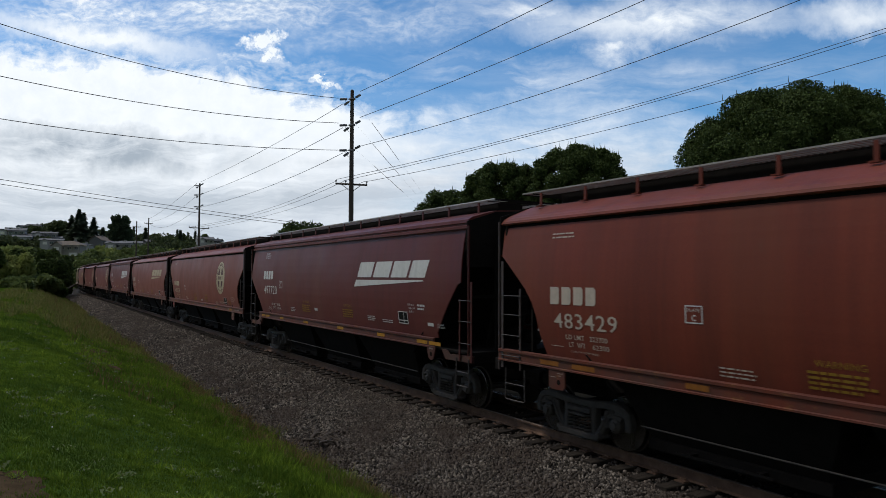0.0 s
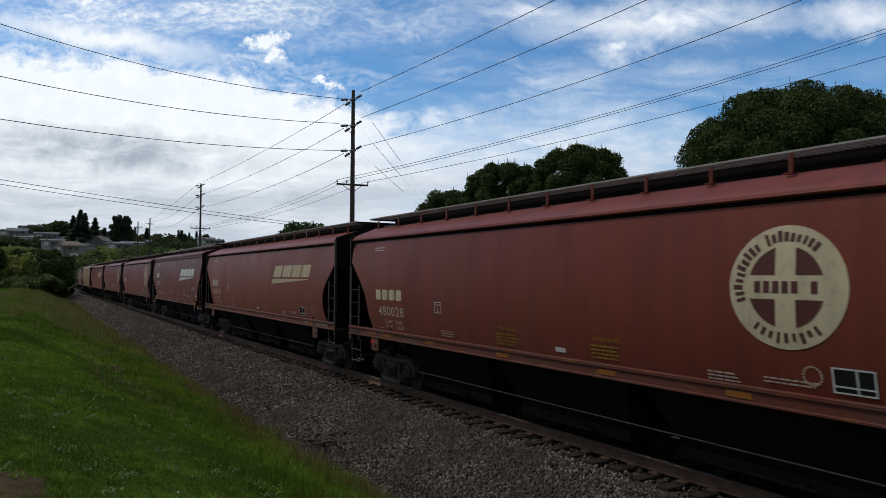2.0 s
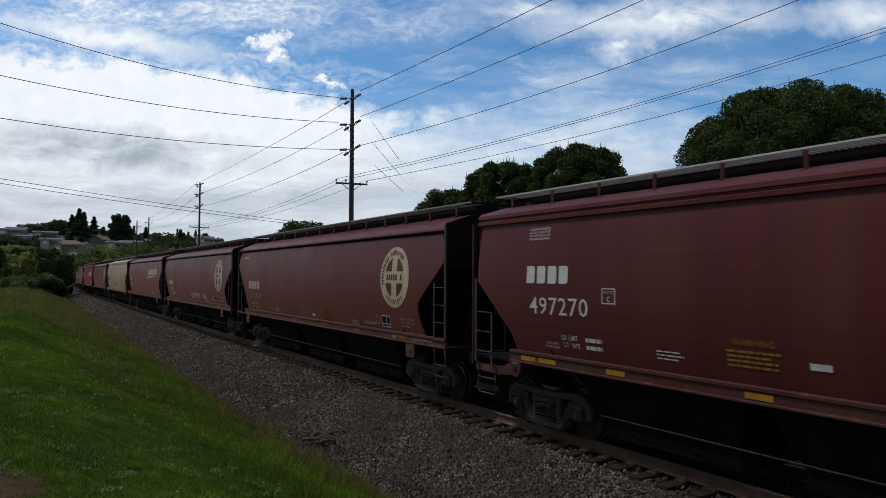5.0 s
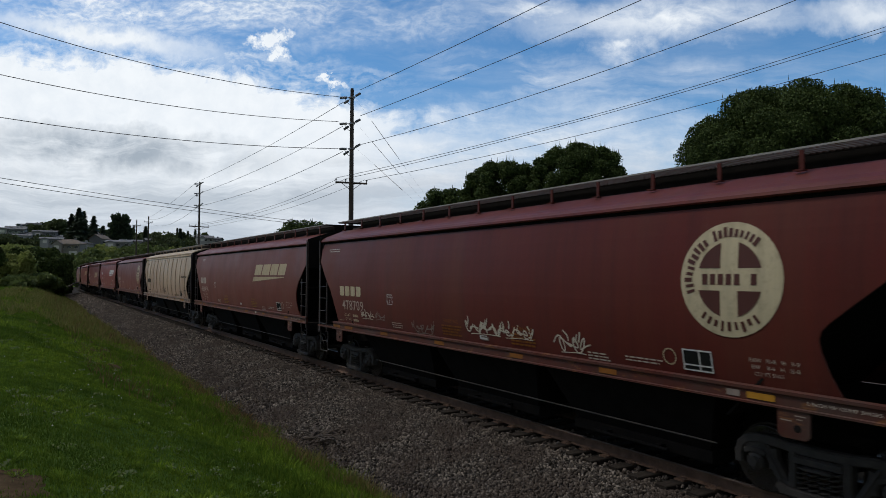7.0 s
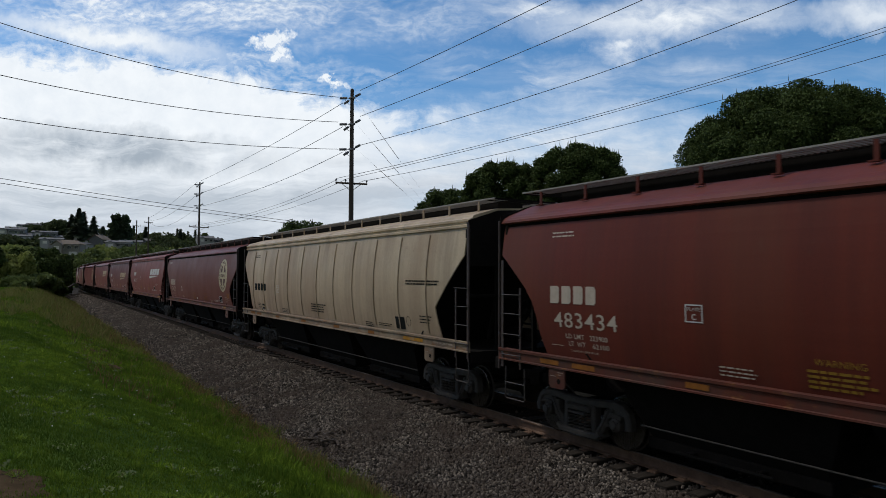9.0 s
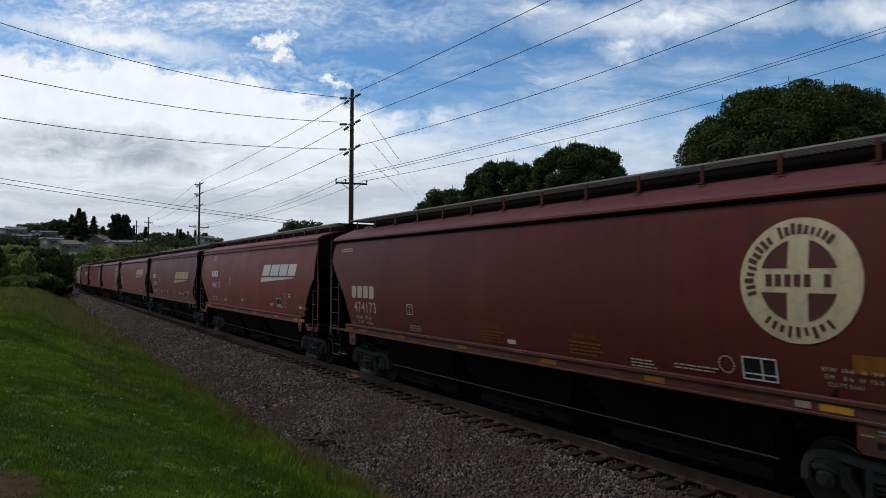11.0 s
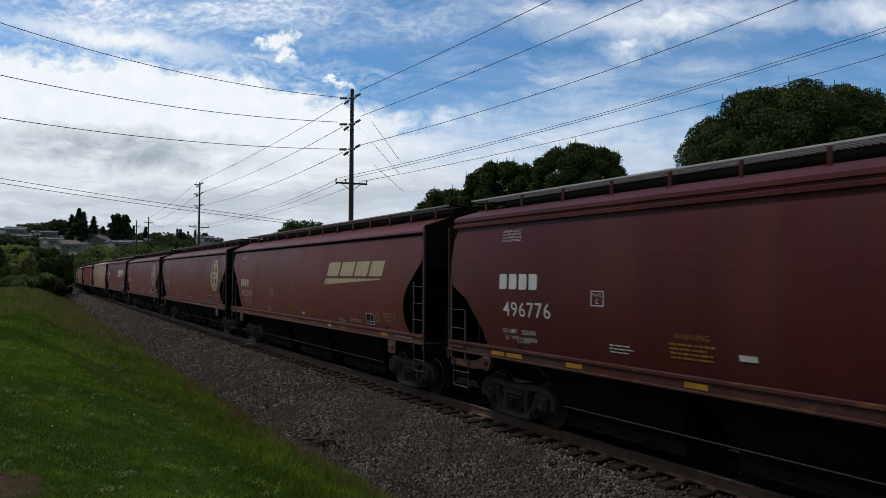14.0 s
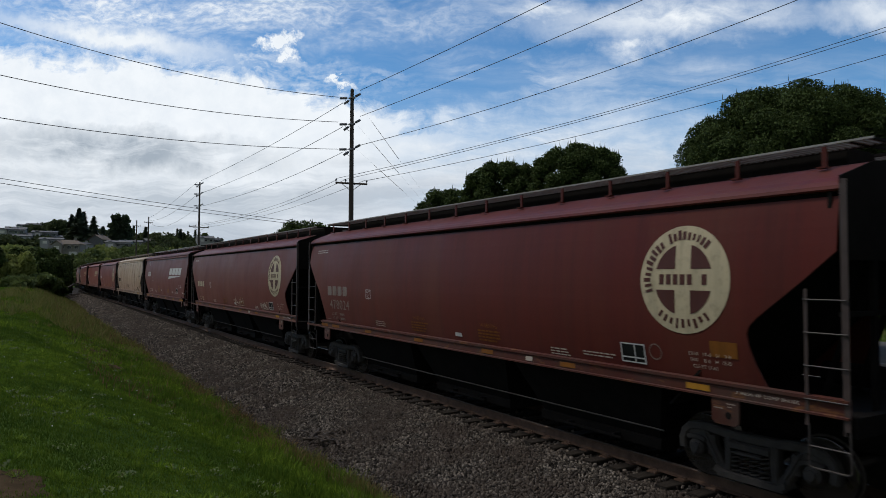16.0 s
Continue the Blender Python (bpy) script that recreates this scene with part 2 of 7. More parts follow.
M_POLE = simple("weathered_pole_wood", (0.040, 0.032, 0.027), (0.090, 0.072, 0.06), 4, 0.85, 0, 0.5, 0.01, (6, 6, 0.4))
M_INSUL = simple("grey_polymer_insulator", (0.16, 0.16, 0.175), (0.26, 0.26, 0.28), 8, 0.4)
M_WIRE = simple("dull_aluminium_wire", (0.030, 0.032, 0.036), (0.055, 0.058, 0.064), 8, 0.6, 0.3, 0)
M_GUYWIRE = simple("thin_steel_guy_wire", (0.16, 0.17, 0.18), (0.24, 0.25, 0.26), 8, 0.5, 0.3, 0)
M_HOUSE = [simple("house_siding_%s" % n, c, tuple(x * 1.15 for x in c), 1.5, 0.8, 0, 0.1) for n, c in
           (("white", (0.34, 0.345, 0.35)), ("cream", (0.26, 0.25, 0.235)), ("grey", (0.12, 0.125, 0.13)), ("blue", (0.10, 0.125, 0.155)), ("pale", (0.30, 0.31, 0.325)))]
M_ROOF = [simple("shingle_roof_%s" % n, c, tuple(x * 1.4 for x in c), 2.5, 0.9, 0, 0.4, 0.02) for n, c in
          (("grey", (0.12, 0.12, 0.125)), ("brown", (0.13, 0.105, 0.085)), ("dark", (0.045, 0.046, 0.05)))]
M_TRIM = simple("white_trim_paint", (0.60, 0.60, 0.58), (0.72, 0.72, 0.70), 4, 0.6)


def glass_material():
    k = Mat("window_glass", 0.06, 0.0, 0.6)
    k.color((0.02, 0.025, 0.03))
    return k.m


M_GLASS = glass_material()


def gloss(name, col):
    k = Mat(name, 0.35, 0.0, 0.3)
    v = k.coords("Object")
    k.color(k.mix(k.noise(3, 4, v, 0.6, 0.3, 0.7), col, tuple(min(1, x * 1.25 + 0.004) for x in col)))
    k.b.inputs["Coat Weight"].default_value = 0.15
    return k.m


M_RUBBER = simple("tyre_rubber", (0.012, 0.012, 0.013), (0.022, 0.022, 0.022), 8, 0.85)
M_ALLOY = simple("alloy_wheel", (0.12, 0.12, 0.125), (0.24, 0.24, 0.25), 6, 0.35, 0.6, 0)


def lamp_glow():
    k = Mat("lit_headlamp", 0.2)
    k.color((0.8, 0.8, 0.78))
    k.b.inputs["Emission Color"].default_value = (1, 0.97, 0.9, 1)
    k.b.inputs["Emission Strength"].default_value = 2.5
    return k.m


M_LAMP = lamp_glow()


# ---------------------------------------------------------------- mesh building
class Mesh:
    """Vertices and faces gathered from simple shaped pieces."""

    def __init__(self):
        self.v, self.f, self.slot = [], [], []

    def add(self, verts, faces, slot=0):
        n = len(self.v)
        self.v += [tuple(p) for p in verts]
        self.f += [tuple(i + n for i in q) for q in faces]
        self.slot += [slot] * len(faces)
        return self

    def box(self, x0, x1, y0, y1, z0, z1, slot=0, c=0.0):
        """A box; c: the width of its chamfered edges along y."""
        if c:
            ring = [(x0 + c, z0), (x1 - c, z0), (x1, z0 + c), (x1, z1 - c), (x1 - c, z1), (x0 + c, z1), (x0, z1 - c), (x0, z0 + c)]
            return self.prism([(a, b) for a, b in ring], "y", y0, y1, slot)
        p = [(x, y, z) for x in (x0, x1) for y in (y0, y1) for z in (z0, z1)]
        return self.add(p, [(0, 1, 3, 2), (4, 6, 7, 5), (0, 4, 5, 1), (2, 3, 7, 6), (0, 2, 6, 4), (1, 5, 7, 3)], slot)

    def prism(self, ring, axis, a, b, slot=0):
        """A polygon drawn out along an axis. The ring's two values are the other axes in order x, y, z."""
        put = {"x": lambda u, v, w: (w, u, v), "y": lambda u, v, w: (u, w, v), "z": lambda u, v, w: (u, v, w)}[axis]
        n = len(ring)
        p = [put(u, v, a) for u, v in ring] + [put(u, v, b) for u, v in ring]
        return self.add(p, [tuple(range(n)), tuple(range(2 * n - 1, n - 1, -1))] +
                        [(i, i + n, (i + 1) % n + n, (i + 1) % n) for i in range(n)], slot)

    def tube(self, path, r, sides=6, slot=0, r2=None):
        """A round bar along points, its radius running from r to r2."""
        pts = [Vector(p) for p in path]
        rings, n = [], len(pts)
        side = None
        for i, p in enumerate(pts):
            d = (pts[min(i + 1, n - 1)] - pts[max(i - 1, 0)]).normalized()
            if side is None:
                side = d.cross(Vector((0, 0, 1)) if abs(d.z) < 0.9 else Vector((1, 0, 0))).normalized()
            side = (side - d * side.dot(d)).normalized()
            up = side.cross(d)
            rr = r[i] if isinstance(r, list) else r if r2 is None else r + (r2 - r) * i / (n - 1)
            rings.append([p + (side * math.cos(q) + up * math.sin(q)) * rr for q in (2 * math.pi * k / sides for k in range(sides))])
        verts = [v for ring in rings for v in ring]
        faces = [(i * sides + k, i * sides + (k + 1) % sides, (i + 1) * sides + (k + 1) % sides, (i + 1) * sides + k)
                 for i in range(n - 1) for k in range(sides)]
        faces += [tuple(range(sides - 1, -1, -1)), tuple((n - 1) * sides + k for k in range(sides))]
        return self.add(verts, faces, slot)

    def lathe(self, profile, axis="x", sides=20, centre=(0, 0, 0), slot=0):
        """A profile of (along, radius) turned round an axis."""
        c = Vector(centre)
        verts = []
        for a, r in profile:
            for k in range(sides):
                q = 2 * math.pi * k / sides
                u, w = r * math.cos(q), r * math.sin(q)
                verts.append(c + Vector({"x": (a, u, w), "y": (u, a, w), "z": (u, w, a)}[axis]))
        n = len(profile)
        faces = [(i * sides + k, i * sides + (k + 1) % sides, (i + 1) * sides + (k + 1) % sides, (i + 1) * sides + k)
                 for i in range(n - 1) for k in range(sides)]
        faces += [tuple(range(sides)), tuple((n - 1) * sides + k for k in reversed(range(sides)))]
        return self.add(verts, faces, slot)

    def data(self, name, mats, smooth=False):
        me = bpy.data.meshes.new(name)
        me.from_pydata(self.v, [], self.f)
        for m in mats:
            me.materials.append(m)
        me.polygons.foreach_set("material_index", self.slot)
        if smooth:
            me.polygons.foreach_set("use_smooth", [True] * len(me.polygons))
        bm = bmesh.new()
        bm.from_mesh(me)
        bmesh.ops.recalc_face_normals(bm, faces=bm.faces)
        bm.to_mesh(me)
        bm.free()
        return me


def part(name, mesh, material, parent, label="", smooth=False, at=None):
    """One mesh object under a thing or under a part (parent None: a thing of its own)."""
    if isinstance(mesh, Mesh):
        mesh = mesh.data(name, material if isinstance(material, list) else [material], smooth)
    ob = new(name, mesh)
    if parent is not None:
        ob.parent = parent
    if at is not None:
        ob.matrix_basis = at
    if label:
        ob["label"] = label
    return ob


def cloud_mesh(name, verts, faces, material):
    """Stuff from numpy arrays: verts (n, 3), faces (m, 3) or (m, 4)."""
    me = bpy.data.meshes.new(name)
    n, k = faces.shape
    me.vertices.add(len(verts))
    me.vertices.foreach_set("co", verts.astype(np.float32).ravel())
    me.loops.add(n * k)
    me.loops.foreach_set("vertex_index", faces.astype(np.int32).ravel())
    me.polygons.add(n)
    me.polygons.foreach_set("loop_start", np.arange(0, n * k, k, dtype=np.int32))
    me.polygons.foreach_set("loop_total", np.full(n, k, dtype=np.int32))
    me.materials.append(material)
    me.update(calc_edges=True)
    me.validate()
    return me




# ---------------------------------------------------------------- the line of the track and the lie of the land
BEND_FROM, BEND = 115.0, 0.0012       # the line runs straight, then bends gently away
RAIL_Z = 0.09                         # height of the rail head


def track_at(s):
    """Place and heading (radians towards +X) of the centre line s metres along."""
    q = max(0.0, s - BEND_FROM)
    a = BEND * q
    return Vector((math.sin(a / 2) * q if a else 0.0, BEND_FROM + math.cos(a / 2) * q if a else s, 0.0)), a


def track_pose(s, w=0.0, z=0.0):
    p, a = track_at(s)
    return Matrix.Translation(p + Vector((w * math.cos(a), -w * math.sin(a), z))) @ pose(0, 0, 0, 0, 0, -math.degrees(a))


def track_x(y):
    q = np.maximum(0.0, y - BEND_FROM)
    return 0.5 * BEND * q * q


def smooth(a, b, x):
    t = np.clip((x - a) / (b - a), 0, 1)
    return t * t * (3 - 2 * t)


def verge(y):
    """Where the ballast ends, beside the line."""
    return -4.35 - 0.32 * smooth(9, 15, y) + 0.8 * smooth(58, 110, y)


def ground_z(x, y):
    x, y = np.asarray(x, float), np.asarray(y, float)
    w = x - track_x(np.clip(y, -50, 420))
    e = verge(y)
    ramp = (e - w) / 5.2
    bank = -0.78 + 2.26 * (ramp - 0.06 * np.logaddexp(0, (ramp - 1) / 0.06) + 0.06 * np.logaddexp(0, -1 / 0.06)) + 0.25 * smooth(-12, -30, w)
    bank = bank + 0.05 * np.sin(x * 1.3 + y * 0.4) * smooth(0, 2, e - w) + 0.06 * np.sin(y * 0.55 + 1.0) * np.cos(x * 0.7) * smooth(0, 2, e - w)
    bed = -0.78 + 0.36 * smooth(e, -2.0, w)
    bed = np.where(w > 0, -0.42 - 0.3 * smooth(2.0, 3.6, w), bed)
    z = np.where(w < e, bank, bed)
    d = np.hypot(x + 9.7, y)
    rise = np.clip(d - 185, 0, 260)
    far = 0.105 * rise * smooth(0, 60, rise) + 1.5 * np.sin(x * 0.035 + 1) * smooth(40, 200, rise)
    far = far * (1 - 0.42 * smooth(15, 100, x) - 0.4 * smooth(100, 320, x)) * smooth(100, 200, y)
    far = far * (1 - 0.15 * smooth(22, -22, x))
    far = far * np.maximum(smooth(4, 46, -w), smooth(6, 70, w))
    return z + far


# ---------------------------------------------------------------- sky: a far sheet of cloud
def cloud_material():
    """Bright drifting cloud, clear between; u and v run to the right and up across the sky, one unit about 4.8 degrees."""
    k = Mat("cloud", 1.0)
    uv = k.n("UVMap")
    sep = k.n("SeparateXYZ", Vector=uv.outputs[0])
    u, v = sep.outputs[0], sep.outputs[1]
    warp = k.n("TexNoise", Vector=uv.outputs[0], Scale=0.8, Detail=5.0)
    off = k.n("VectorMath")
    off.operation = "MULTIPLY_ADD"
    k.t.links.new(warp.outputs["Color"], off.inputs[0])
    off.inputs[1].default_value = (0.9, 0.6, 0)
    k.t.links.new(uv.outputs[0], off.inputs[2])

    def streaks(scale, stretch, detail, tilt=0.0, lo=0.4, hi=0.65, seed=0.0):
        mp = k.n("Mapping", Vector=off.outputs[0])
        mp.inputs["Scale"].default_value, mp.inputs["Rotation"].default_value = stretch, (0, 0, tilt)
        mp.inputs["Location"].default_value = (seed, seed * 0.7, 0)
        return k.noise(scale, detail, mp.outputs[0], 0.62, lo, hi)

    def blob(cu, cv, ru, rv, tilt=0.0, edge=0.35, curl=0.0):
        """A soft ellipse of cloud."""
        a, b = k.calc("SUBTRACT", u2, cu), k.calc("SUBTRACT", v2, cv)
        if curl:
            a = k.calc("ADD", a, k.calc("MULTIPLY", k.calc("SUBTRACT", k.noise(5.5, 6, uv.outputs[0], 0.6), 0.5), curl))
            b = k.calc("ADD", b, k.calc("MULTIPLY", k.calc("SUBTRACT", k.noise(6.5, 6, off.outputs[0], 0.6), 0.5), curl))
        ca, sa = math.cos(tilt), math.sin(tilt)
        x = k.calc("ADD", k.calc("MULTIPLY", a, ca / ru), k.calc("MULTIPLY", b, sa / ru))
        y = k.calc("ADD", k.calc("MULTIPLY", a, -sa / rv), k.calc("MULTIPLY", b, ca / rv))
        d = k.calc("SQRT", k.calc("ADD", k.calc("MULTIPLY", x, x), k.calc("MULTIPLY", y, y)))
        return k.span(d, 1 + edge, 1 - edge)

    rag = k.n("TexNoise", Vector=uv.outputs[0], Scale=1.7, Detail=8.0, Roughness=0.65)
    rsep = k.n("SeparateXYZ", Vector=rag.outputs["Color"])
    u2 = k.calc("ADD", u, k.calc("MULTIPLY", k.calc("SUBTRACT", rsep.outputs[0], 0.5), 1.1))
    v2 = k.calc("ADD", v, k.calc("MULTIPLY", k.calc("SUBTRACT", rsep.outputs[1], 0.5), 0.8))

    # the great bank on the left and along the horizon; its upper edge falls to the right
    place_u = k.span(u, -8.0, 8.0)
    edge_of = k.n("ValToRGB", Fac=place_u)
    stops = [(0.0, 4.15), (0.15, 3.95), (0.24, 3.72), (0.37, 3.22), (0.44, 2.90), (0.55, 2.90), (0.64, 3.15), (0.74, 3.0), (0.84, 2.3), (1.0, 1.8)]
    ramp = edge_of.color_ramp
    while len(ramp.elements) < len(stops):
        ramp.elements.new(0.5)
    for el, (at, height) in zip(ramp.elements, stops):
        el.position, el.color = at, (height / 6, height / 6, height / 6, 1)
    fine = k.noise(2.6, 10, off.outputs[0], 0.66)
    wisps = streaks(1.5, (0.45, 1.7, 1), 10, -0.12, 0.30, 0.70, 4.4)
    dist = k.calc("SUBTRACT", k.calc("MULTIPLY", edge_of.outputs[0], 6.0), v)
    dist = k.calc("ADD", dist, k.calc("MULTIPLY", k.calc("SUBTRACT", fine, 0.5), 1.0))
    dist = k.calc("ADD", dist, k.calc("MULTIPLY", k.calc("SUBTRACT", wisps, 0.5), 0.45))
    crisp = k.span(dist, -0.08, 0.30)
    soft = k.calc("MULTIPLY", k.span(dist, -0.5, 1.0), k.span(wisps, 0.0, 0.8, 0.55, 1.0))
    to_right = k.span(u, -1.8, 0.6)
    bank = k.n("MixRGB", Fac=to_right)
    k.t.links.new(crisp, bank.inputs[1])
    k.t.links.new(soft, bank.inputs[2])
    bank = k.calc("MULTIPLY", bank.outputs[0], k.span(u, 0.0, 7.0, 1.0, 0.72))
    # a rippled high sheet across the upper left, thinning to the right
    ripple = k.noise(7.5, 6, k.n("Mapping", Vector=off.outputs[0], Scale=(0.75, 1.5, 1)).outputs[0], 0.6, 0.38, 0.62)
    sheet = k.calc("MULTIPLY", blob(-5.6, 4.85, 4.6, 0.55, -0.03, 0.7), streaks(0.9, (0.6, 1.6, 1), 9, 0.2, 0.30, 0.56, 1.7))
    sheet = k.calc("MULTIPLY", sheet, k.calc("ADD", 0.42, k.calc("MULTIPLY", ripple, 0.55)))
    arm = k.calc("MULTIPLY", blob(-6.3, 4.30, 1.9, 0.22, -0.17, 0.7), streaks(1.6, (0.5, 1.6, 1), 9, -0.2, 0.12, 0.36, 2.7))
    tail = k.calc("MULTIPLY", blob(-3.6, 3.86, 2.0, 0.07, -0.11, 0.8), streaks(2.2, (0.5, 1.4, 1), 9, -0.1, 0.40, 0.75, 3.3))
    flecks = k.calc("MULTIPLY", k.calc("MULTIPLY", blob(-5.2, 3.95, 3.0, 0.30, -0.15, 0.8), ripple), 0.55)
    puffs = k.calc("MAXIMUM", blob(-3.24, 4.20, 0.29, 0.22, 0.25, 0.30, 0.55), k.calc("MAXIMUM", blob(-3.05, 3.92, 0.20, 0.10, -0.1, 0.4, 0.4), blob(-2.17, 3.43, 0.20, 0.075, 0, 0.4, 0.30)))
    over = k.calc("MULTIPLY", blob(3.9, 4.62, 1.75, 0.30, 0.04, 0.9), streaks(1.1, (0.6, 1.4, 1), 10, 0.2, 0.28, 0.56, 6.3))
    over = k.calc("MAXIMUM", over, k.calc("MULTIPLY", blob(3.1, 4.12, 0.45, 0.26, 0.3, 0.9), streaks(1.8, (0.8, 1.2, 1), 10, 0.4, 0.34, 0.62, 8.3)))
    over = k.calc("MAXIMUM", over, k.calc("MULTIPLY", blob(1.5, 4.75, 1.3, 0.22, -0.1, 0.9), streaks(1.2, (0.5, 1.6, 1), 10, -0.1, 0.34, 0.70, 10.3)))
    corner = k.calc("MULTIPLY", blob(7.5, 4.72, 0.9, 0.26, 0.05, 0.8), 0.8)
    veil = k.calc("MULTIPLY", blob(1.6, 3.55, 1.9, 0.26, -0.12, 0.9), k.calc("MULTIPLY", streaks(1.3, (0.4, 2.2, 1), 10, -0.1, 0.42, 0.64, 9.2), 0.5))
    right = k.calc("MULTIPLY", blob(4.4, 3.55, 2.6, 0.32, 0.02, 0.9), k.calc("MULTIPLY", streaks(1.0, (0.35, 2.0, 1), 10, -0.05, 0.42, 0.72, 12.4), 0.45))
    thin = k.calc("MULTIPLY", streaks(0.9, (0.3, 1.9, 1), 10, -0.1, 0.48, 0.80, 17.0), 0.15)
    cover = bank
    for c in (sheet, arm, tail, flecks, puffs, over, corner, veil, right, thin):
        cover = k.calc("MAXIMUM", cover, c)
    # tones: white heads, soft grey folds, layered grey undersides low down
    fleck = k.noise(2.4, 9, off.outputs[0], 0.62, 0.36, 0.68)
    tone = k.mix(k.calc("MULTIPLY", fleck, 0.30), (0.90, 0.945, 0.99), (0.60, 0.69, 0.80))
    under = k.calc("MULTIPLY", blob(-6.1, 2.22, 2.2, 0.30, -0.06, 0.7), streaks(1.0, (0.45, 1.8, 1), 9, -0.08, 0.30, 0.50, 5.5))
    layers = k.calc("MULTIPLY", streaks(1.0, (0.30, 2.6, 1), 9, -0.05, 0.40, 0.60, 7.5), k.span(v2, 2.3, 1.5))
    layers = k.calc("MULTIPLY", layers, k.span(u2, 4.0, -2.0, 0.5, 1.0))
    tone = k.mix(k.calc("MAXIMUM", k.calc("MULTIPLY", layers, 0.64), k.calc("MULTIPLY", under, 0.92)), tone, (0.33, 0.395, 0.47))
    tone = k.mix(k.span(v2, 1.9, 0.3, 0.0, 0.75), tone, (0.46, 0.53, 0.62))
    pale = k.calc("MULTIPLY", k.calc("MULTIPLY", k.span(u2, -3.5, 2.0), k.span(v2, 2.9, 1.6)), 0.75)
    tone = k.mix(pale, tone, (0.52, 0.58, 0.67))
    em = k.n("Emission", Color=tone, Strength=1.0)
    tr = k.n("BsdfTransparent")
    mixer = k.n("MixShader", Fac=cover)
    k.t.links.new(tr.outputs[0], mixer.inputs[1])
    k.t.links.new(em.outputs[0], mixer.inputs[2])
    out = [n for n in k.t.nodes if n.type == "OUTPUT_MATERIAL"][0]
    k.t.links.new(mixer.outputs[0], out.inputs["Surface"])
    return k.m


def build_clouds():
    """A curved sheet of cloud 3 km off, over the part of the sky ahead; it drifts slowly."""
    cols, rows, radius = 60, 30, 3000.0
    fw = Vector((math.sin(YAW), math.cos(YAW), 0))
    ri = Vector((math.cos(YAW), -math.sin(YAW), 0))
    verts, uvs, faces = [], [], []
    for j in range(rows + 1):
        for i in range(cols + 1):
            u, v = -13 + 24 * i / cols, -1.2 + 8.0 * j / rows
            d = (fw + ri * (u / 12) + Vector((0, 0, v / 12))).normalized()
            verts.append(d * radius)
            uvs.append((u, v))
    for j in range(rows):
        for i in range(cols):
            a = j * (cols + 1) + i
            faces.append((a, a + 1, a + cols + 2, a + cols + 1))
    me = bpy.data.meshes.new("cloud_layer")
    me.from_pydata(verts, [], faces)
    layer = me.uv_layers.new(name="UVMap")
    for loop in me.loops:
        layer.data[loop.index].uv = uvs[loop.vertex_index]
    me.materials.append(cloud_material())
    ob = new("backdrop_clouds", me)
    ob.location = EYE
    return tagged(ob, "white and grey clouds drifting over a blue sky", "clouds", kind="structure")


clouds = build_clouds()


# ---------------------------------------------------------------- ground, ballast, track, road
def axis(parts):
    """Grid lines from (start, end, step) stretches."""
    return np.unique(np.concatenate([np.arange(a, b + 1e-6, c) for a, b, c in parts]).round(3))


def build_ground():
    xs = axis([(-4000, -400, 400), (-400, -60, 20), (-60, -16, 4), (-16, -3, 0.35), (-3, 4, 0.7), (4, 24, 2), (24, 60, 6), (60, 400, 20), (400, 4000, 400)])
    ys = axis([(-4000, -400, 400), (-400, -40, 30), (-40, -4, 4), (-4, 40, 0.5), (40, 130, 2.5), (130, 600, 12), (600, 1000, 50), (1000, 4600, 400)])
    X, Y = np.meshgrid(xs, ys)
    Z = ground_z(X, Y)
    V = np.stack([X, Y, Z], -1).reshape(-1, 3)
    n, m = len(ys), len(xs)
    i = (np.arange(n - 1)[:, None] * m + np.arange(m - 1)[None]).ravel()
    ob = new("ground", cloud_mesh("ground", V, np.stack([i, i + 1, i + m + 1, i + m], 1), M_GROUND))
    ob.data.polygons.foreach_set("use_smooth", [True] * len(ob.data.polygons))
    return tagged(ob, "green rough grass sloping down to the railway", "ground", kind="structure")


build_ground()


def build_ballast_bed():
    """The stone bed under the ties, with a crest and two shoulders."""
    ss = np.concatenate([np.arange(-30, 150, 2.0), np.arange(150, 420, 6.0)])
    m = Mesh()
    rows = []
    for s in ss:
        e = float(verge(s))
        ring = [(e - 0.1, -0.74), (e * 0.78 - 0.4, -0.50), (-2.05, -0.26), (-1.5, -0.19), (-0.9, -0.17), (0.9, -0.17), (1.5, -0.185), (2.0, -0.25), (3.3, -0.60)]
        p, a = track_at(s)
        rows.append([p + Vector((w * math.cos(a), -w * math.sin(a), z)) for w, z in ring])
    k = len(rows[0])
    m.add([v for r in rows for v in r], [(i * k + j, i * k + j + 1, (i + 1) * k + j + 1, (i + 1) * k + j) for i in range(len(rows) - 1) for j in range(k - 1)])
    return tagged(part("ballast_bed", m, M_BALLAST, None, smooth=True), "crushed stone bed beneath the railway track, near-black for shaded gaps", "ballast", kind="structure")


build_ballast_bed()


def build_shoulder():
    """A near-black strip added between the far ballast and the street, to darken the view under the train."""
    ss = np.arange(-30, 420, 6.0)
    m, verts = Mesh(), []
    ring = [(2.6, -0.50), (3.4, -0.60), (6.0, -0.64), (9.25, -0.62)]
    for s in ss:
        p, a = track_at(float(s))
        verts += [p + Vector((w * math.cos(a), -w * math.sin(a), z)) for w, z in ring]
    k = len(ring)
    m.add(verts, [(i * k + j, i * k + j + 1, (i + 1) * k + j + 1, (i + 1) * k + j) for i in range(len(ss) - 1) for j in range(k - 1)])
    return tagged(part("track_shoulder", m, M_SHOULDER, None, smooth=True), "near-black strip added between the track and the street", "soil", kind="structure")


build_shoulder()


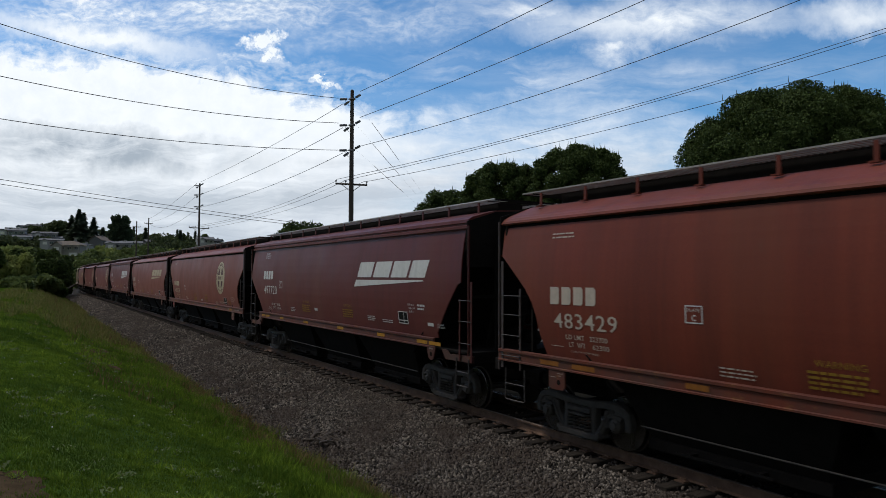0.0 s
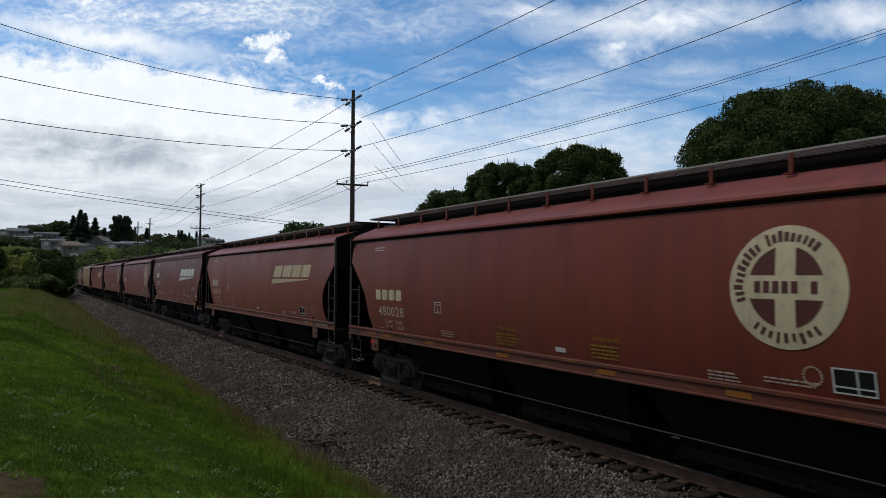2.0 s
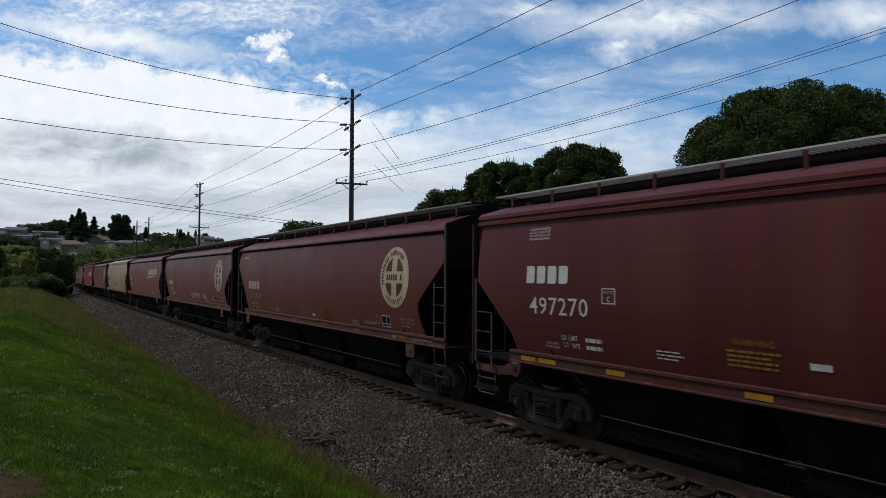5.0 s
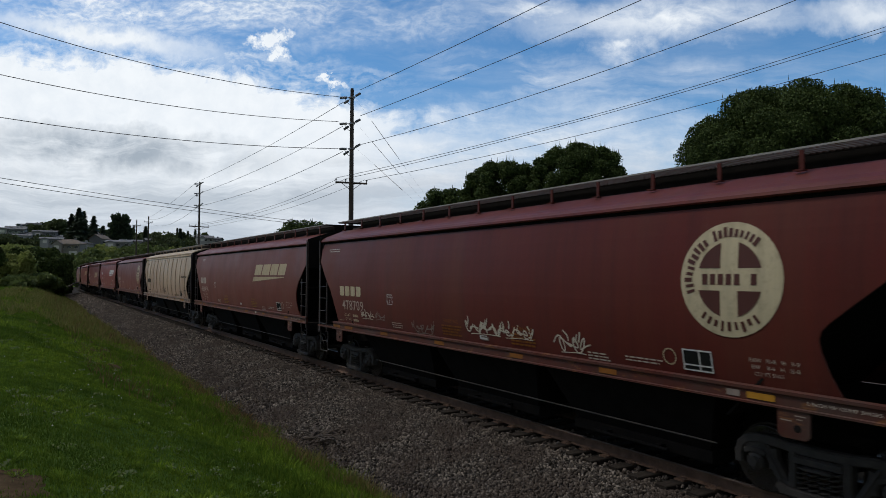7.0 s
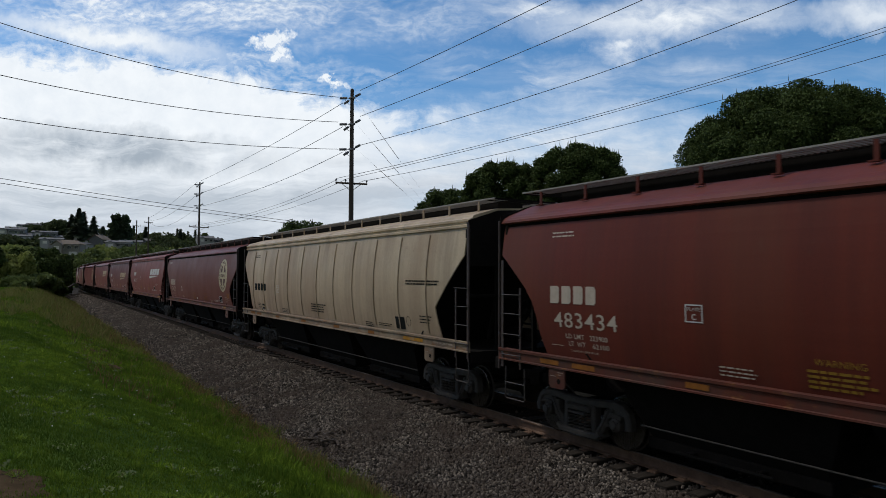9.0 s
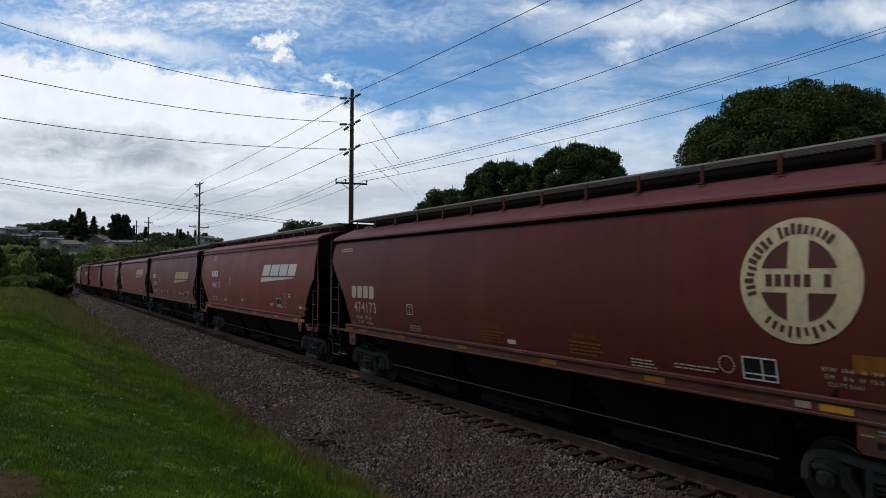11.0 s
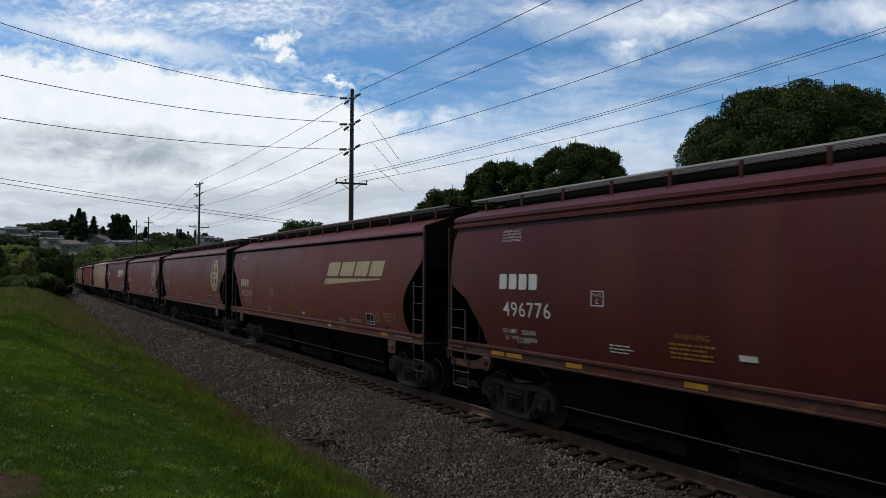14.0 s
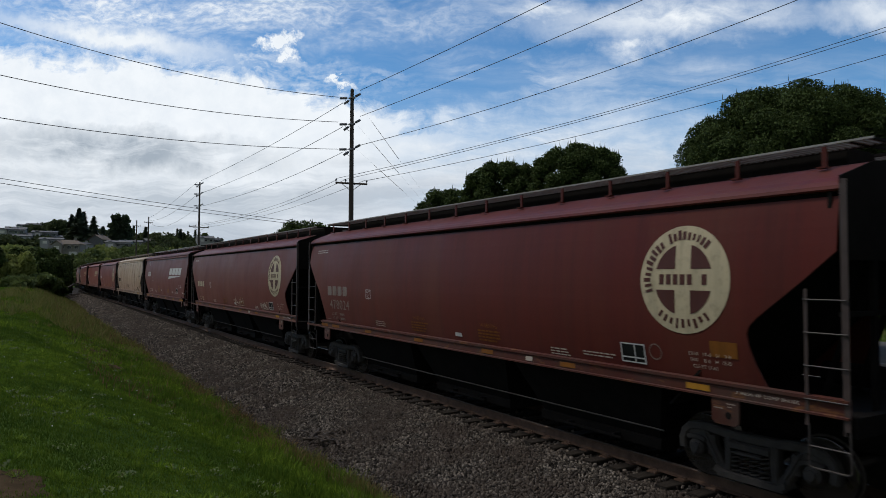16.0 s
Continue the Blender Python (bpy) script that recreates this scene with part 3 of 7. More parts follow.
def rail_mesh(w):
    ring = [(-0.075, -0.185), (0.075, -0.185), (0.075, -0.170), (0.012, -0.150), (0.010, -0.045), (0.036, -0.035), (0.036, -0.006), (0.028, 0.0),
            (-0.028, 0.0), (-0.036, -0.006), (-0.036, -0.035), (-0.010, -0.045), (-0.012, -0.150), (-0.075, -0.170)]
    ss = np.concatenate([np.arange(-30, 126, 12.0), np.arange(126, 430, 5.0)])
    k, m = len(ring), Mesh()
    verts = []
    for s in ss:
        p, a = track_at(float(s))
        verts += [p + Vector(((w + x) * math.cos(a), -(w + x) * math.sin(a), z)) for x, z in ring]
    for i in range(len(ss) - 1):
        for j in range(k):
            m.f.append((i * k + j, i * k + (j + 1) % k, (i + 1) * k + (j + 1) % k, (i + 1) * k + j))
            m.slot.append(1 if j in (6, 7, 8) else 0)
    m.v = [tuple(v) for v in verts]
    return m


track = tagged(new("railway_track"), "single railway track on dark wooden ties", "railway track", kind="structure")
track.location.z = RAIL_Z
for w in (-0.7535, 0.7535):
    part("rail", rail_mesh(w), [M_RAIL, M_RAILTOP], track, "rust-brown steel rail with a worn head")


def build_road():
    """A street on the other side of the line, with kerbs and a centre line."""
    m = Mesh().box(9.5, 21.0, -60, 240, -0.9, -0.655)
    tagged(part("road", m, M_ASPHALT, None), "grey asphalt street beside the railway", "road", kind="structure")
    for x in (9.3, 21.0):
        tagged(part("kerb", Mesh().box(x, x + 0.2, -60, 240, -0.95, -0.53, c=0.02), M_CONCRETE, None), "pale concrete kerb along the street", "kerb", kind="structure")
    lot = Mesh().box(21.3, 33, -30, 90, -0.9, -0.66)
    tagged(part("parking_lot", lot, M_ASPHALT, None), "pale worn asphalt parking lot beyond the street", "parking lot", kind="structure")
    for i in range(30):
        y = -50 + i * 9.0
        tagged(part("road_line", Mesh().box(15.2, 15.32, y, y + 3.0, -0.66, -0.651), M_LINE, None), "pale dashed road line", "road marking", group="dashes of the road line", kind="structure")


build_road()


def bed_z(w, e):
    """Height of the stone bed, w metres beside the centre line."""
    crest = np.interp(w, [-2.05, -1.5, -0.9, 0.9, 1.5, 2.0, 3.3], [-0.26, -0.19, -0.17, -0.17, -0.185, -0.25, -0.60])
    k = e * 0.78 - 0.4
    slope = np.where(w < k, -0.50 - 0.24 * (k - w) / (k - e + 0.1), -0.50 + 0.24 * (w - k) / (-2.05 - k))
    return np.where(w < -2.05, slope, crest)


def build_ties():
    """Dark wooden ties, the nearest three hundred, each with its own length and wear."""
    def tie_data(l, h):
        c = 0.012
        ring = [(-0.115, -0.36), (0.115, -0.36), (0.115, h - c), (0.115 - c, h), (-0.115 + c, h), (-0.115, h - c)]
        m = Mesh()
        m.prism(ring, "x", -l / 2, l / 2)
        return m.data("tie", [M_TIE])
    kinds = [tie_data(l, h) for l, h in ((2.62, -0.186), (2.72, -0.187), (2.56, -0.188), (2.66, -0.186))]
    plate = Mesh().box(-0.19, 0.19, -0.09, 0.09, -0.187, -0.166).box(-0.09, -0.06, -0.05, 0.05, -0.17, -0.140).box(0.06, 0.09, -0.05, 0.05, -0.17, -0.140).data("tie_plate", [M_RAIL])
    rnd = random.Random(11)
    for i in range(298):
        s = -7.8 + i * 0.535
        ob = part("tie", kinds[rnd.randrange(4)], None, track, at=track_pose(s, rnd.uniform(-0.05, 0.05)) @ pose(0, 0, rnd.uniform(-0.006, 0.0), 0, 0, rnd.uniform(-1, 1)))
        if s < 40:
            part("tie_plate", plate, None, ob, at=pose(-0.7535, 0, 0))


build_ties()


def scatter_stones(n, w0, w1, s0, s1, lo, hi, name, seed):
    """Angular crushed stones, each a skewed six-sided lump resting on the bed."""
    rng = np.random.default_rng(seed)
    s = s0 + (s1 - s0) * rng.random(n)
    e = verge(s)
    w = np.maximum(w0, e + 0.05) + (w1 - np.maximum(w0, e + 0.05)) * rng.random(n)
    r = lo + (hi - lo) * rng.random(n) ** 1.6
    cube = np.array([(x, y, z) for x in (-1, 1) for y in (-1, 1) for z in (-1, 1)], float)
    v = cube[None] * (0.55 + 0.65 * rng.random((n, 8, 3))) * (0.7 + 0.5 * rng.random((n, 1, 3))) * r[:, None, None]
    a, b, c = (rng.random((3, n)) - 0.5) * np.array([[6.28], [1.6], [1.6]])
    def turn(v, q, i, j):
        x, y = v[..., i] * np.cos(q)[:, None] - v[..., j] * np.sin(q)[:, None], v[..., i] * np.sin(q)[:, None] + v[..., j] * np.cos(q)[:, None]
        v = v.copy()
        v[..., i], v[..., j] = x, y
        return v
    v = turn(turn(turn(v, b, 1, 2), c, 0, 2), a, 0, 1)
    v += np.stack([w + track_x(s), s, bed_z(w, e) + r * 0.3 + 0.050 * rng.random(n) - 0.020], 1)[:, None]
    q = np.array([(0, 1, 3, 2), (4, 6, 7, 5), (0, 4, 5, 1), (2, 3, 7, 6), (1, 5, 7, 3)])
    f = (np.arange(n)[:, None, None] * 8 + q[None]).reshape(-1, 4)
    ob = new(name, cloud_mesh(name, v.reshape(-1, 3), f, M_STONE))
    return tagged(ob, "grey crushed stones heaped along the track", "ballast", kind="stuff")


scatter_stones(60000, -4.9, -1.28, 4.0, 18.0, 0.012, 0.026, "ballast_stones", 1)
scatter_stones(26000, -4.9, -1.28, 18.0, 36.0, 0.015, 0.034, "ballast_stones", 2)
scatter_stones(15000, -4.9, -1.28, 36.0, 70.0, 0.022, 0.044, "ballast_stones", 3)
scatter_stones(6000, -4.8, -1.28, -8.0, 4.0, 0.018, 0.036, "ballast_stones", 7)
scatter_stones(5000, -4.2, -1.28, 70.0, 130.0, 0.05, 0.09, "ballast_stones", 6)
scatter_stones(4000, -1.28, 1.9, 4.0, 26.0, 0.018, 0.036, "ballast_stones", 4)
scatter_stones(5000, -1.40, -0.86, 3.0, 34.0, 0.016, 0.034, "ballast_stones", 8)


BARE = [(-7.75, 25.6, 0.42, 1.5), (-7.15, 26.9, 0.40, 2.2), (-7.35, 22.0, 0.34, 0.7), (-7.45, 29.6, 0.35, 1.2), (-9.80, 6.55, 0.36, 0.62)]       # worn patches: place and half-widths


def grow_blades(n, x_of, y_of, tall, wide, name, mat, seed, label, lean=0.5, plain=False):
    """Grass blades: bent slim triangles standing on the ground."""
    rng = np.random.default_rng(seed)
    y = y_of(rng.random(n))
    x = x_of(rng.random(n), y)
    bald = np.ones(n)
    for bx, by, rx, ry in BARE:
        bald *= np.clip(((x - bx) / rx) ** 2 + ((y - by) / ry) ** 2 + 0.5 * rng.random(n) - 0.45, 0.0, 1.0)
    keep = bald > 0.5 * rng.random(n)
    x, y = x[keep], y[keep]
    n = len(x)
    patchy = 0.65 + 0.5 * np.sin(x * 1.9 + 2 * np.sin(y * 0.8)) * np.sin(y * 1.3 + x * 0.6)
    h = tall[0] + (tall[1] - tall[0]) * rng.random(n) ** 1.5 * np.clip(patchy, 0.35, 1.1)
    q = rng.random(n) * 6.283
    w = wide * (0.6 + 0.8 * rng.random(n))
    l = lean * h * rng.random(n)
    g = rng.random(n) * 6.283
    z = ground_z(x, y) - 0.01
    base = np.stack([x, y, z], 1)
    side = np.stack([np.cos(q), np.sin(q), np.zeros(n)], 1) * w[:, None]
    bend = np.stack([np.cos(g), np.sin(g), np.zeros(n)], 1) * l[:, None]
    up = np.stack([np.zeros(n), np.zeros(n), h], 1)
    if plain:
        v = np.stack([base - side * 1.3, base + side * 1.3, base + up + bend], 1)
        ob = new(name, cloud_mesh(name, v.reshape(-1, 3), np.arange(n * 3).reshape(-1, 3), mat))
        return tagged(ob, label, "grass", kind="stuff")
    v = np.stack([base - side, base + side, base + side * 0.6 + up * 0.6 + bend * 0.35, base + up + bend, base - side * 0.6 + up * 0.6 + bend * 0.35], 1)
    f = (np.arange(n)[:, None] * 5 + np.array([0, 1, 2, 4])[None])
    f2 = (np.arange(n)[:, None] * 5 + np.array([4, 2, 3, 3])[None])
    tri = np.concatenate([np.stack([f[:, 0], f[:, 1], f[:, 2]], 1), np.stack([f[:, 0], f[:, 2], f[:, 3]], 1), f2[:, :3]])
    ob = new(name, cloud_mesh(name, v.reshape(-1, 3), tri, mat))
    return tagged(ob, label, "grass", kind="stuff")


def lawn_x(u, y):
    e = verge(y)
    left = -11.2 - 0.02 * y
    return left + (e - 0.15 - left) * u


grow_blades(230000, lawn_x, lambda u: 4.2 + 16 * u ** 1.3, (0.03, 0.075), 0.006, "lawn_grass", M_BLADE, 21, "short green lawn grass on the bank", plain=True)
grow_blades(90000, lawn_x, lambda u: 20 + 35 * u ** 1.2, (0.04, 0.10), 0.015, "lawn_grass", M_BLADE, 22, "short green lawn grass on the bank", plain=True)
def ragged(y):
    """How far the grass runs out over the stones, unevenly."""
    return 0.16 * np.sin(y * 1.7) + 0.13 * np.sin(y * 3.9 + 1) + 0.10 * np.sin(y * 8.3 + 2)


grow_blades(16000, lambda u, y: verge(y) + 0.30 + ragged(y) - 0.8 * u, lambda u: 4.2 + 34 * u ** 1.4, (0.05, 0.30), 0.006, "verge_grass", M_STRAW, 28, "reddish dry grass along the ballast edge", 0.8)
grow_blades(3200, lambda u, y: verge(y) - 0.5 - 3.2 * u ** 1.4, lambda u: 14 + 30 * u, (0.06, 0.36), 0.010, "field_grass", M_STRAW, 30, "reddish dry grass in the bank", 0.8, True)
grow_blades(8000, lambda u, y: verge(y) + 0.1 - 4.5 * u ** 1.3, lambda u: 36 + 62 * u, (0.15, 0.65), 0.022, "field_grass", M_DRY, 34, "tall wild grass where the line bends", 0.8, True)
grow_blades(5000, lambda u, y: verge(y) + 0.1 - 3.6 * u ** 1.3, lambda u: 34 + 60 * u, (0.15, 0.60), 0.020, "field_grass", M_STRAW, 35, "reddish dry weeds where the line bends", 0.8, True)
grow_blades(14000, lambda u, y: verge(y) - 0.5 - 7.5 * u, lambda u: 22 + 34 * u, (0.08, 0.34), 0.011, "field_grass", M_BLADE, 31, "long wild grass on the bank's crest", 0.7, True)
grow_blades(9000, lambda u, y: verge(y) - 0.75 + 0.75 * np.sin(y * 2.3) * np.sin(y * 0.7) + 0.4 * (u - 0.5), lambda u: 5 + 32 * u, (0.10, 0.40), 0.007, "verge_grass", M_BLADE, 32, "tall green tufts beside the ballast", 0.8)
grow_blades(5000, lambda u, y: verge(y) - 0.55 + 0.7 * np.sin(y * 3.1 + 2) * np.sin(y * 0.9) + 0.3 * (u - 0.5), lambda u: 5 + 32 * u, (0.10, 0.42), 0.007, "verge_grass", M_DRY, 33, "tall yellowing tufts beside the ballast", 0.8)
grow_blades(20000, lambda u, y: verge(y) - 1.3 * u ** 1.5 + 0.22 + ragged(y), lambda u: 4.2 + 40 * u ** 1.4, (0.06, 0.34), 0.006, "verge_grass", M_DRY, 23, "tall yellowing grass along the ballast edge", 0.7)
grow_blades(7000, lambda u, y: verge(y) - 3.5 * u ** 1.3 + 0.1, lambda u: 36 + 70 * u ** 1.1, (0.08, 0.40), 0.016, "field_grass", M_DRY, 25, "long wild grass beside the line", 0.6, True)
grow_blades(4500, lambda u, y: verge(y) - 0.5 - 6.0 * u, lambda u: 55 + 60 * u, (0.15, 0.55), 0.02, "field_grass", M_DRY, 27, "long wild grass beside the line", 0.6, True)
grow_blades(46000, lambda u, y: verge(y) - 9.5 * u, lambda u: 46 + 100 * u, (0.06, 0.30), 0.03, "field_grass", M_BLADE, 26, "long green grass on the bank", 0.6, True)
grow_blades(24000, lambda u, y: verge(y) - 0.2 - 2.4 * u, lambda u: 4.2 + 30 * u ** 1.4, (0.05, 0.26), 0.006, "verge_grass", M_BLADE, 24, "taller green grass near the ballast edge", 0.7)


def grow_tufts(count, x_of, y_of, tall, spread, name, mat, seed, label):
    """Tussocks: sheaves of blades fanning out from one foot."""
    rng = np.random.default_rng(seed)
    y0 = y_of(rng.random(count))
    x0 = x_of(rng.random(count), y0)
    big = 0.45 + 0.75 * rng.random(count) ** 1.5
    k = 46
    i = np.repeat(np.arange(count), k)
    q, out = rng.random(count * k) * 6.283, np.sqrt(rng.random(count * k))
    r = spread * big[i] * out
    x, y = x0[i] + r * 0.45 * np.cos(q), y0[i] + r * 0.45 * np.sin(q)
    h = tall * big[i] * (0.45 + 0.6 * rng.random(count * k)) * (1.05 - 0.4 * out)
    base = np.stack([x, y, ground_z(x, y) - 0.01], 1)
    lean = np.stack([np.cos(q) * r * 0.9, np.sin(q) * r * 0.9, np.zeros(len(q))], 1)
    g = rng.random(len(q)) * 6.283
    side = np.stack([np.cos(g), np.sin(g), np.zeros(len(g))], 1) * (0.0045 + 0.004 * rng.random(len(g)) + 0.00022 * y)[:, None]
    up = np.stack([np.zeros(len(h)), np.zeros(len(h)), h], 1)
    v = np.stack([base - side, base + side, base + side * 0.6 + up * 0.65 + lean * 0.4, base + up * 0.95 + lean, base - side * 0.6 + up * 0.65 + lean * 0.4], 1)
    n = np.arange(len(h))[:, None] * 5
    f = np.concatenate([n + np.array([[0, 1, 2]]), n + np.array([[0, 2, 4]]), n + np.array([[4, 2, 3]])])
    return tagged(new(name, cloud_mesh(name, v.reshape(-1, 3), f, mat)), label, "grass", kind="stuff")


grow_tufts(900, lambda u, y: verge(y) - 0.05 - 2.3 * u ** 1.2 + ragged(y), lambda u: 4.5 + 30 * u ** 1.4, 0.30, 0.22, "grass_tussocks", M_BLADE, 61, "bright green grass tussocks along the ballast")
grow_tufts(420, lambda u, y: verge(y) + 0.15 - 1.0 * u + ragged(y), lambda u: 4.5 + 36 * u ** 1.3, 0.34, 0.24, "grass_tussocks", M_STRAW, 62, "reddish dry grass tussocks along the ballast")
grow_tufts(500, lawn_x, lambda u: 5 + 24 * u ** 1.2, 0.13, 0.20, "lawn_tufts", M_BLADE, 63, "low tufts of unmown grass in the lawn")
grow_tufts(420, lambda u, y: verge(y) - 0.4 - 6.5 * u, lambda u: 30 + 50 * u, 0.55, 0.45, "grass_tussocks", M_DRY, 64, "tall wild grass tussocks where the bank rises")


def dirt_patch(x, y, rx, ry, seed, label):
    """A worn patch of bare soil, uneven at its rim, following the ground."""
    rnd = random.Random(seed)
    m = Mesh()
    n, rings = 22, 5
    wob = [rnd.uniform(0.6, 1.15) for _ in range(n)]
    verts = []
    for j in range(rings + 1):
        for i in range(n):
            q, r = 2 * math.pi * i / n, j / rings * wob[i]
            px, py = x + rx * r * math.cos(q), y + ry * r * math.sin(q)
            verts.append((px, py, float(ground_z(px, py)) + 0.008 * (1 - (j / rings) ** 4) + 0.002 - 0.05 * (j == rings)))
    m.add(verts, [(j * n + i, j * n + (i + 1) % n, (j + 1) * n + (i + 1) % n, (j + 1) * n + i) for j in range(rings) for i in range(n)])
    return tagged(part("dirt_patch", m, M_DIRT, None, smooth=True), label, "soil", kind="structure")


for i, (bx, by, rx, ry) in enumerate(BARE):
    dirt_patch(bx, by, rx * 1.15, ry * 1.15, 3 + i, "bare brown trodden soil in the grass")


def build_debris():
    """A dark clump of torn sticks and roots at the foot of the ballast."""
    rnd = random.Random(5)
    m = Mesh()
    for i in range(46):
        q = rnd.uniform(0, 6.28)
        c = Vector((rnd.gauss(0, 0.13), rnd.gauss(0, 0.22), abs(rnd.gauss(0.03, 0.04))))
        d = Vector((math.cos(q), math.sin(q), rnd.uniform(-0.3, 0.5))) * rnd.uniform(0.08, 0.24)
        m.tube([c - d, c + Vector((0, 0, 0.04)), c + d], rnd.uniform(0.012, 0.03), 5)
    ob = part("debris_clump", m, M_BARK, None)
    ob.location = (-4.04, 14.1, -0.52)
    ob.scale = (1.1, 1.3, 1.0)
    return tagged(ob, "dark heap of broken sticks and roots beside the ballast", "debris")


build_debris()


def sprinkle_weeds(n, seed):
    """Low rosettes of broad leaves in the lawn."""
    rng = np.random.default_rng(seed)
    y = 5 + 26 * rng.random(n) ** 1.3
    x = lawn_x(rng.random(n), y)
    k = 12
    q = rng.random((n, k)) * 6.283
    r = (0.015 + 0.045 * rng.random((n, 1))) * (0.5 + 0.8 * rng.random((n, k)))
    z = ground_z(x, y)[:, None] + 0.02 + 0.035 * rng.random((n, k))
    cx, cy = x[:, None] + 0.05 * rng.normal(size=(n, k)), y[:, None] + 0.05 * rng.normal(size=(n, k))
    dx, dy = np.cos(q) * r, np.sin(q) * r
    v = np.stack([np.stack([cx, cy, z], -1), np.stack([cx + dx * 0.5 - dy * 0.35, cy + dy * 0.5 + dx * 0.35, z + 0.03], -1),
                  np.stack([cx + dx, cy + dy, z + 0.02], -1), np.stack([cx + dx * 0.5 + dy * 0.35, cy + dy * 0.5 - dx * 0.35, z + 0.03], -1)], 2)
    ob = new("lawn_weeds", cloud_mesh("lawn_weeds", v.reshape(-1, 3), np.arange(n * k * 4).reshape(-1, 4), M_LEAF2))
    return tagged(ob, "low broad-leaved weeds scattered in the lawn", "weeds", kind="stuff")


grow_blades(22000, lambda u, y: -15 + 10.5 * u, lambda u: -9 + 13.5 * u, (0.03, 0.08), 0.010, "lawn_grass", M_BLADE, 36, "short green lawn grass on the bank", plain=True)
sprinkle_weeds(300, 81)


def sprinkle_clover(n, seed):
    """White clover heads."""
    rng = np.random.default_rng(seed)
    y = 5 + 15 * rng.random(n)
    x = lawn_x(rng.random(n), y)
    z = ground_z(x, y) + 0.07
    o = np.array([(1, 0, 0), (0, 1, 0), (-1, 0, 0), (0, -1, 0), (0, 0, 1), (0, 0, -1)]) * 0.011
    v = np.stack([x, y, z], 1)[:, None] + o[None]
    t = np.array([(0, 1, 4), (1, 2, 4), (2, 3, 4), (3, 0, 4), (1, 0, 5), (2, 1, 5), (3, 2, 5), (0, 3, 5)])
    ob = new("clover_flowers", cloud_mesh("clover_flowers", v.reshape(-1, 3), (np.arange(n)[:, None, None] * 6 + t[None]).reshape(-1, 3), M_TRIM))
    return tagged(ob, "small white clover heads in the lawn", "flowers", kind="stuff")


sprinkle_clover(45, 82)


# ---------------------------------------------------------------- the covered hopper cars
# local axes: y to the car's rear, x to its far side, z up from the rail head; the near side is at -x


def side_x(z):
    """Half-width of the bulging side at a height."""
    t = (z - 2.75) / 1.4
    return 1.605 - (0.15 if t > 0 else 0.21) * t * t


# outline of a side sheet's end: (distance from the coupling plane, height), from the eave down to the sill
CUT = {
    "round_front": [(0.66, 4.14), (0.66, 3.44), (0.72, 3.38), (1.08, 3.04), (1.30, 2.84), (1.47, 2.62), (1.57, 2.38), (1.59, 2.12), (1.55, 1.86), (1.42, 1.66)],
    "round_rear": [(0.66, 4.14), (0.67, 3.50), (0.76, 3.44), (1.20, 3.08), (1.45, 2.86), (1.64, 2.62), (1.75, 2.36), (1.82, 2.05), (1.90, 1.8), (1.95, 1.66)],
    "angled_front": [(0.62, 4.14), (0.62, 3.40), (1.02, 3.05), (1.66, 2.54), (1.76, 2.44), (1.80, 2.33), (1.78, 2.18), (1.70, 1.92), (1.58, 1.66)],
    "angled_rear": [(0.66, 4.14), (0.67, 3.50), (0.74, 3.43), (1.10, 3.08), (1.60, 2.60), (1.78, 2.3), (1.91, 1.98), (1.98, 1.66)],
    "straight_front": [(0.80, 4.14), (0.80, 2.96), (0.92, 2.92), (1.90, 1.80), (1.92, 1.66)],
    "straight_rear": [(0.78, 4.14), (0.80, 2.98), (0.88, 2.92), (1.36, 2.50), (1.87, 1.98), (2.0, 1.66)],
    "mixed_front": [(0.68, 4.14), (0.68, 2.96), (1.05, 2.67), (1.10, 2.47), (1.38, 2.36), (1.50, 2.18), (1.54, 2.0), (1.50, 1.82), (1.44, 1.66)],
    "mixed_rear": [(0.70, 4.14), (0.70, 2.92), (0.88, 2.82), (1.34, 2.58), (1.66, 2.2), (1.86, 1.95), (1.95, 1.66)],
    "ribbed_front": [(0.72, 4.14), (0.72, 3.54), (1.90, 2.36), (1.88, 2.2), (1.75, 1.66)],
    "ribbed_rear": [(0.70, 4.14), (0.70, 3.54), (1.55, 2.60), (1.66, 2.3), (1.70, 1.66)],
}
LEVELS = [1.66, 1.8, 2.0, 2.2, 2.45, 2.7, 2.95, 3.2, 3.45, 3.7, 3.9, 4.14]


def cut_at(kind, z):
    pts = sorted((b, a) for a, b in CUT[kind])
    return float(np.interp(z, [p[0] for p in pts], [p[1] for p in pts]))


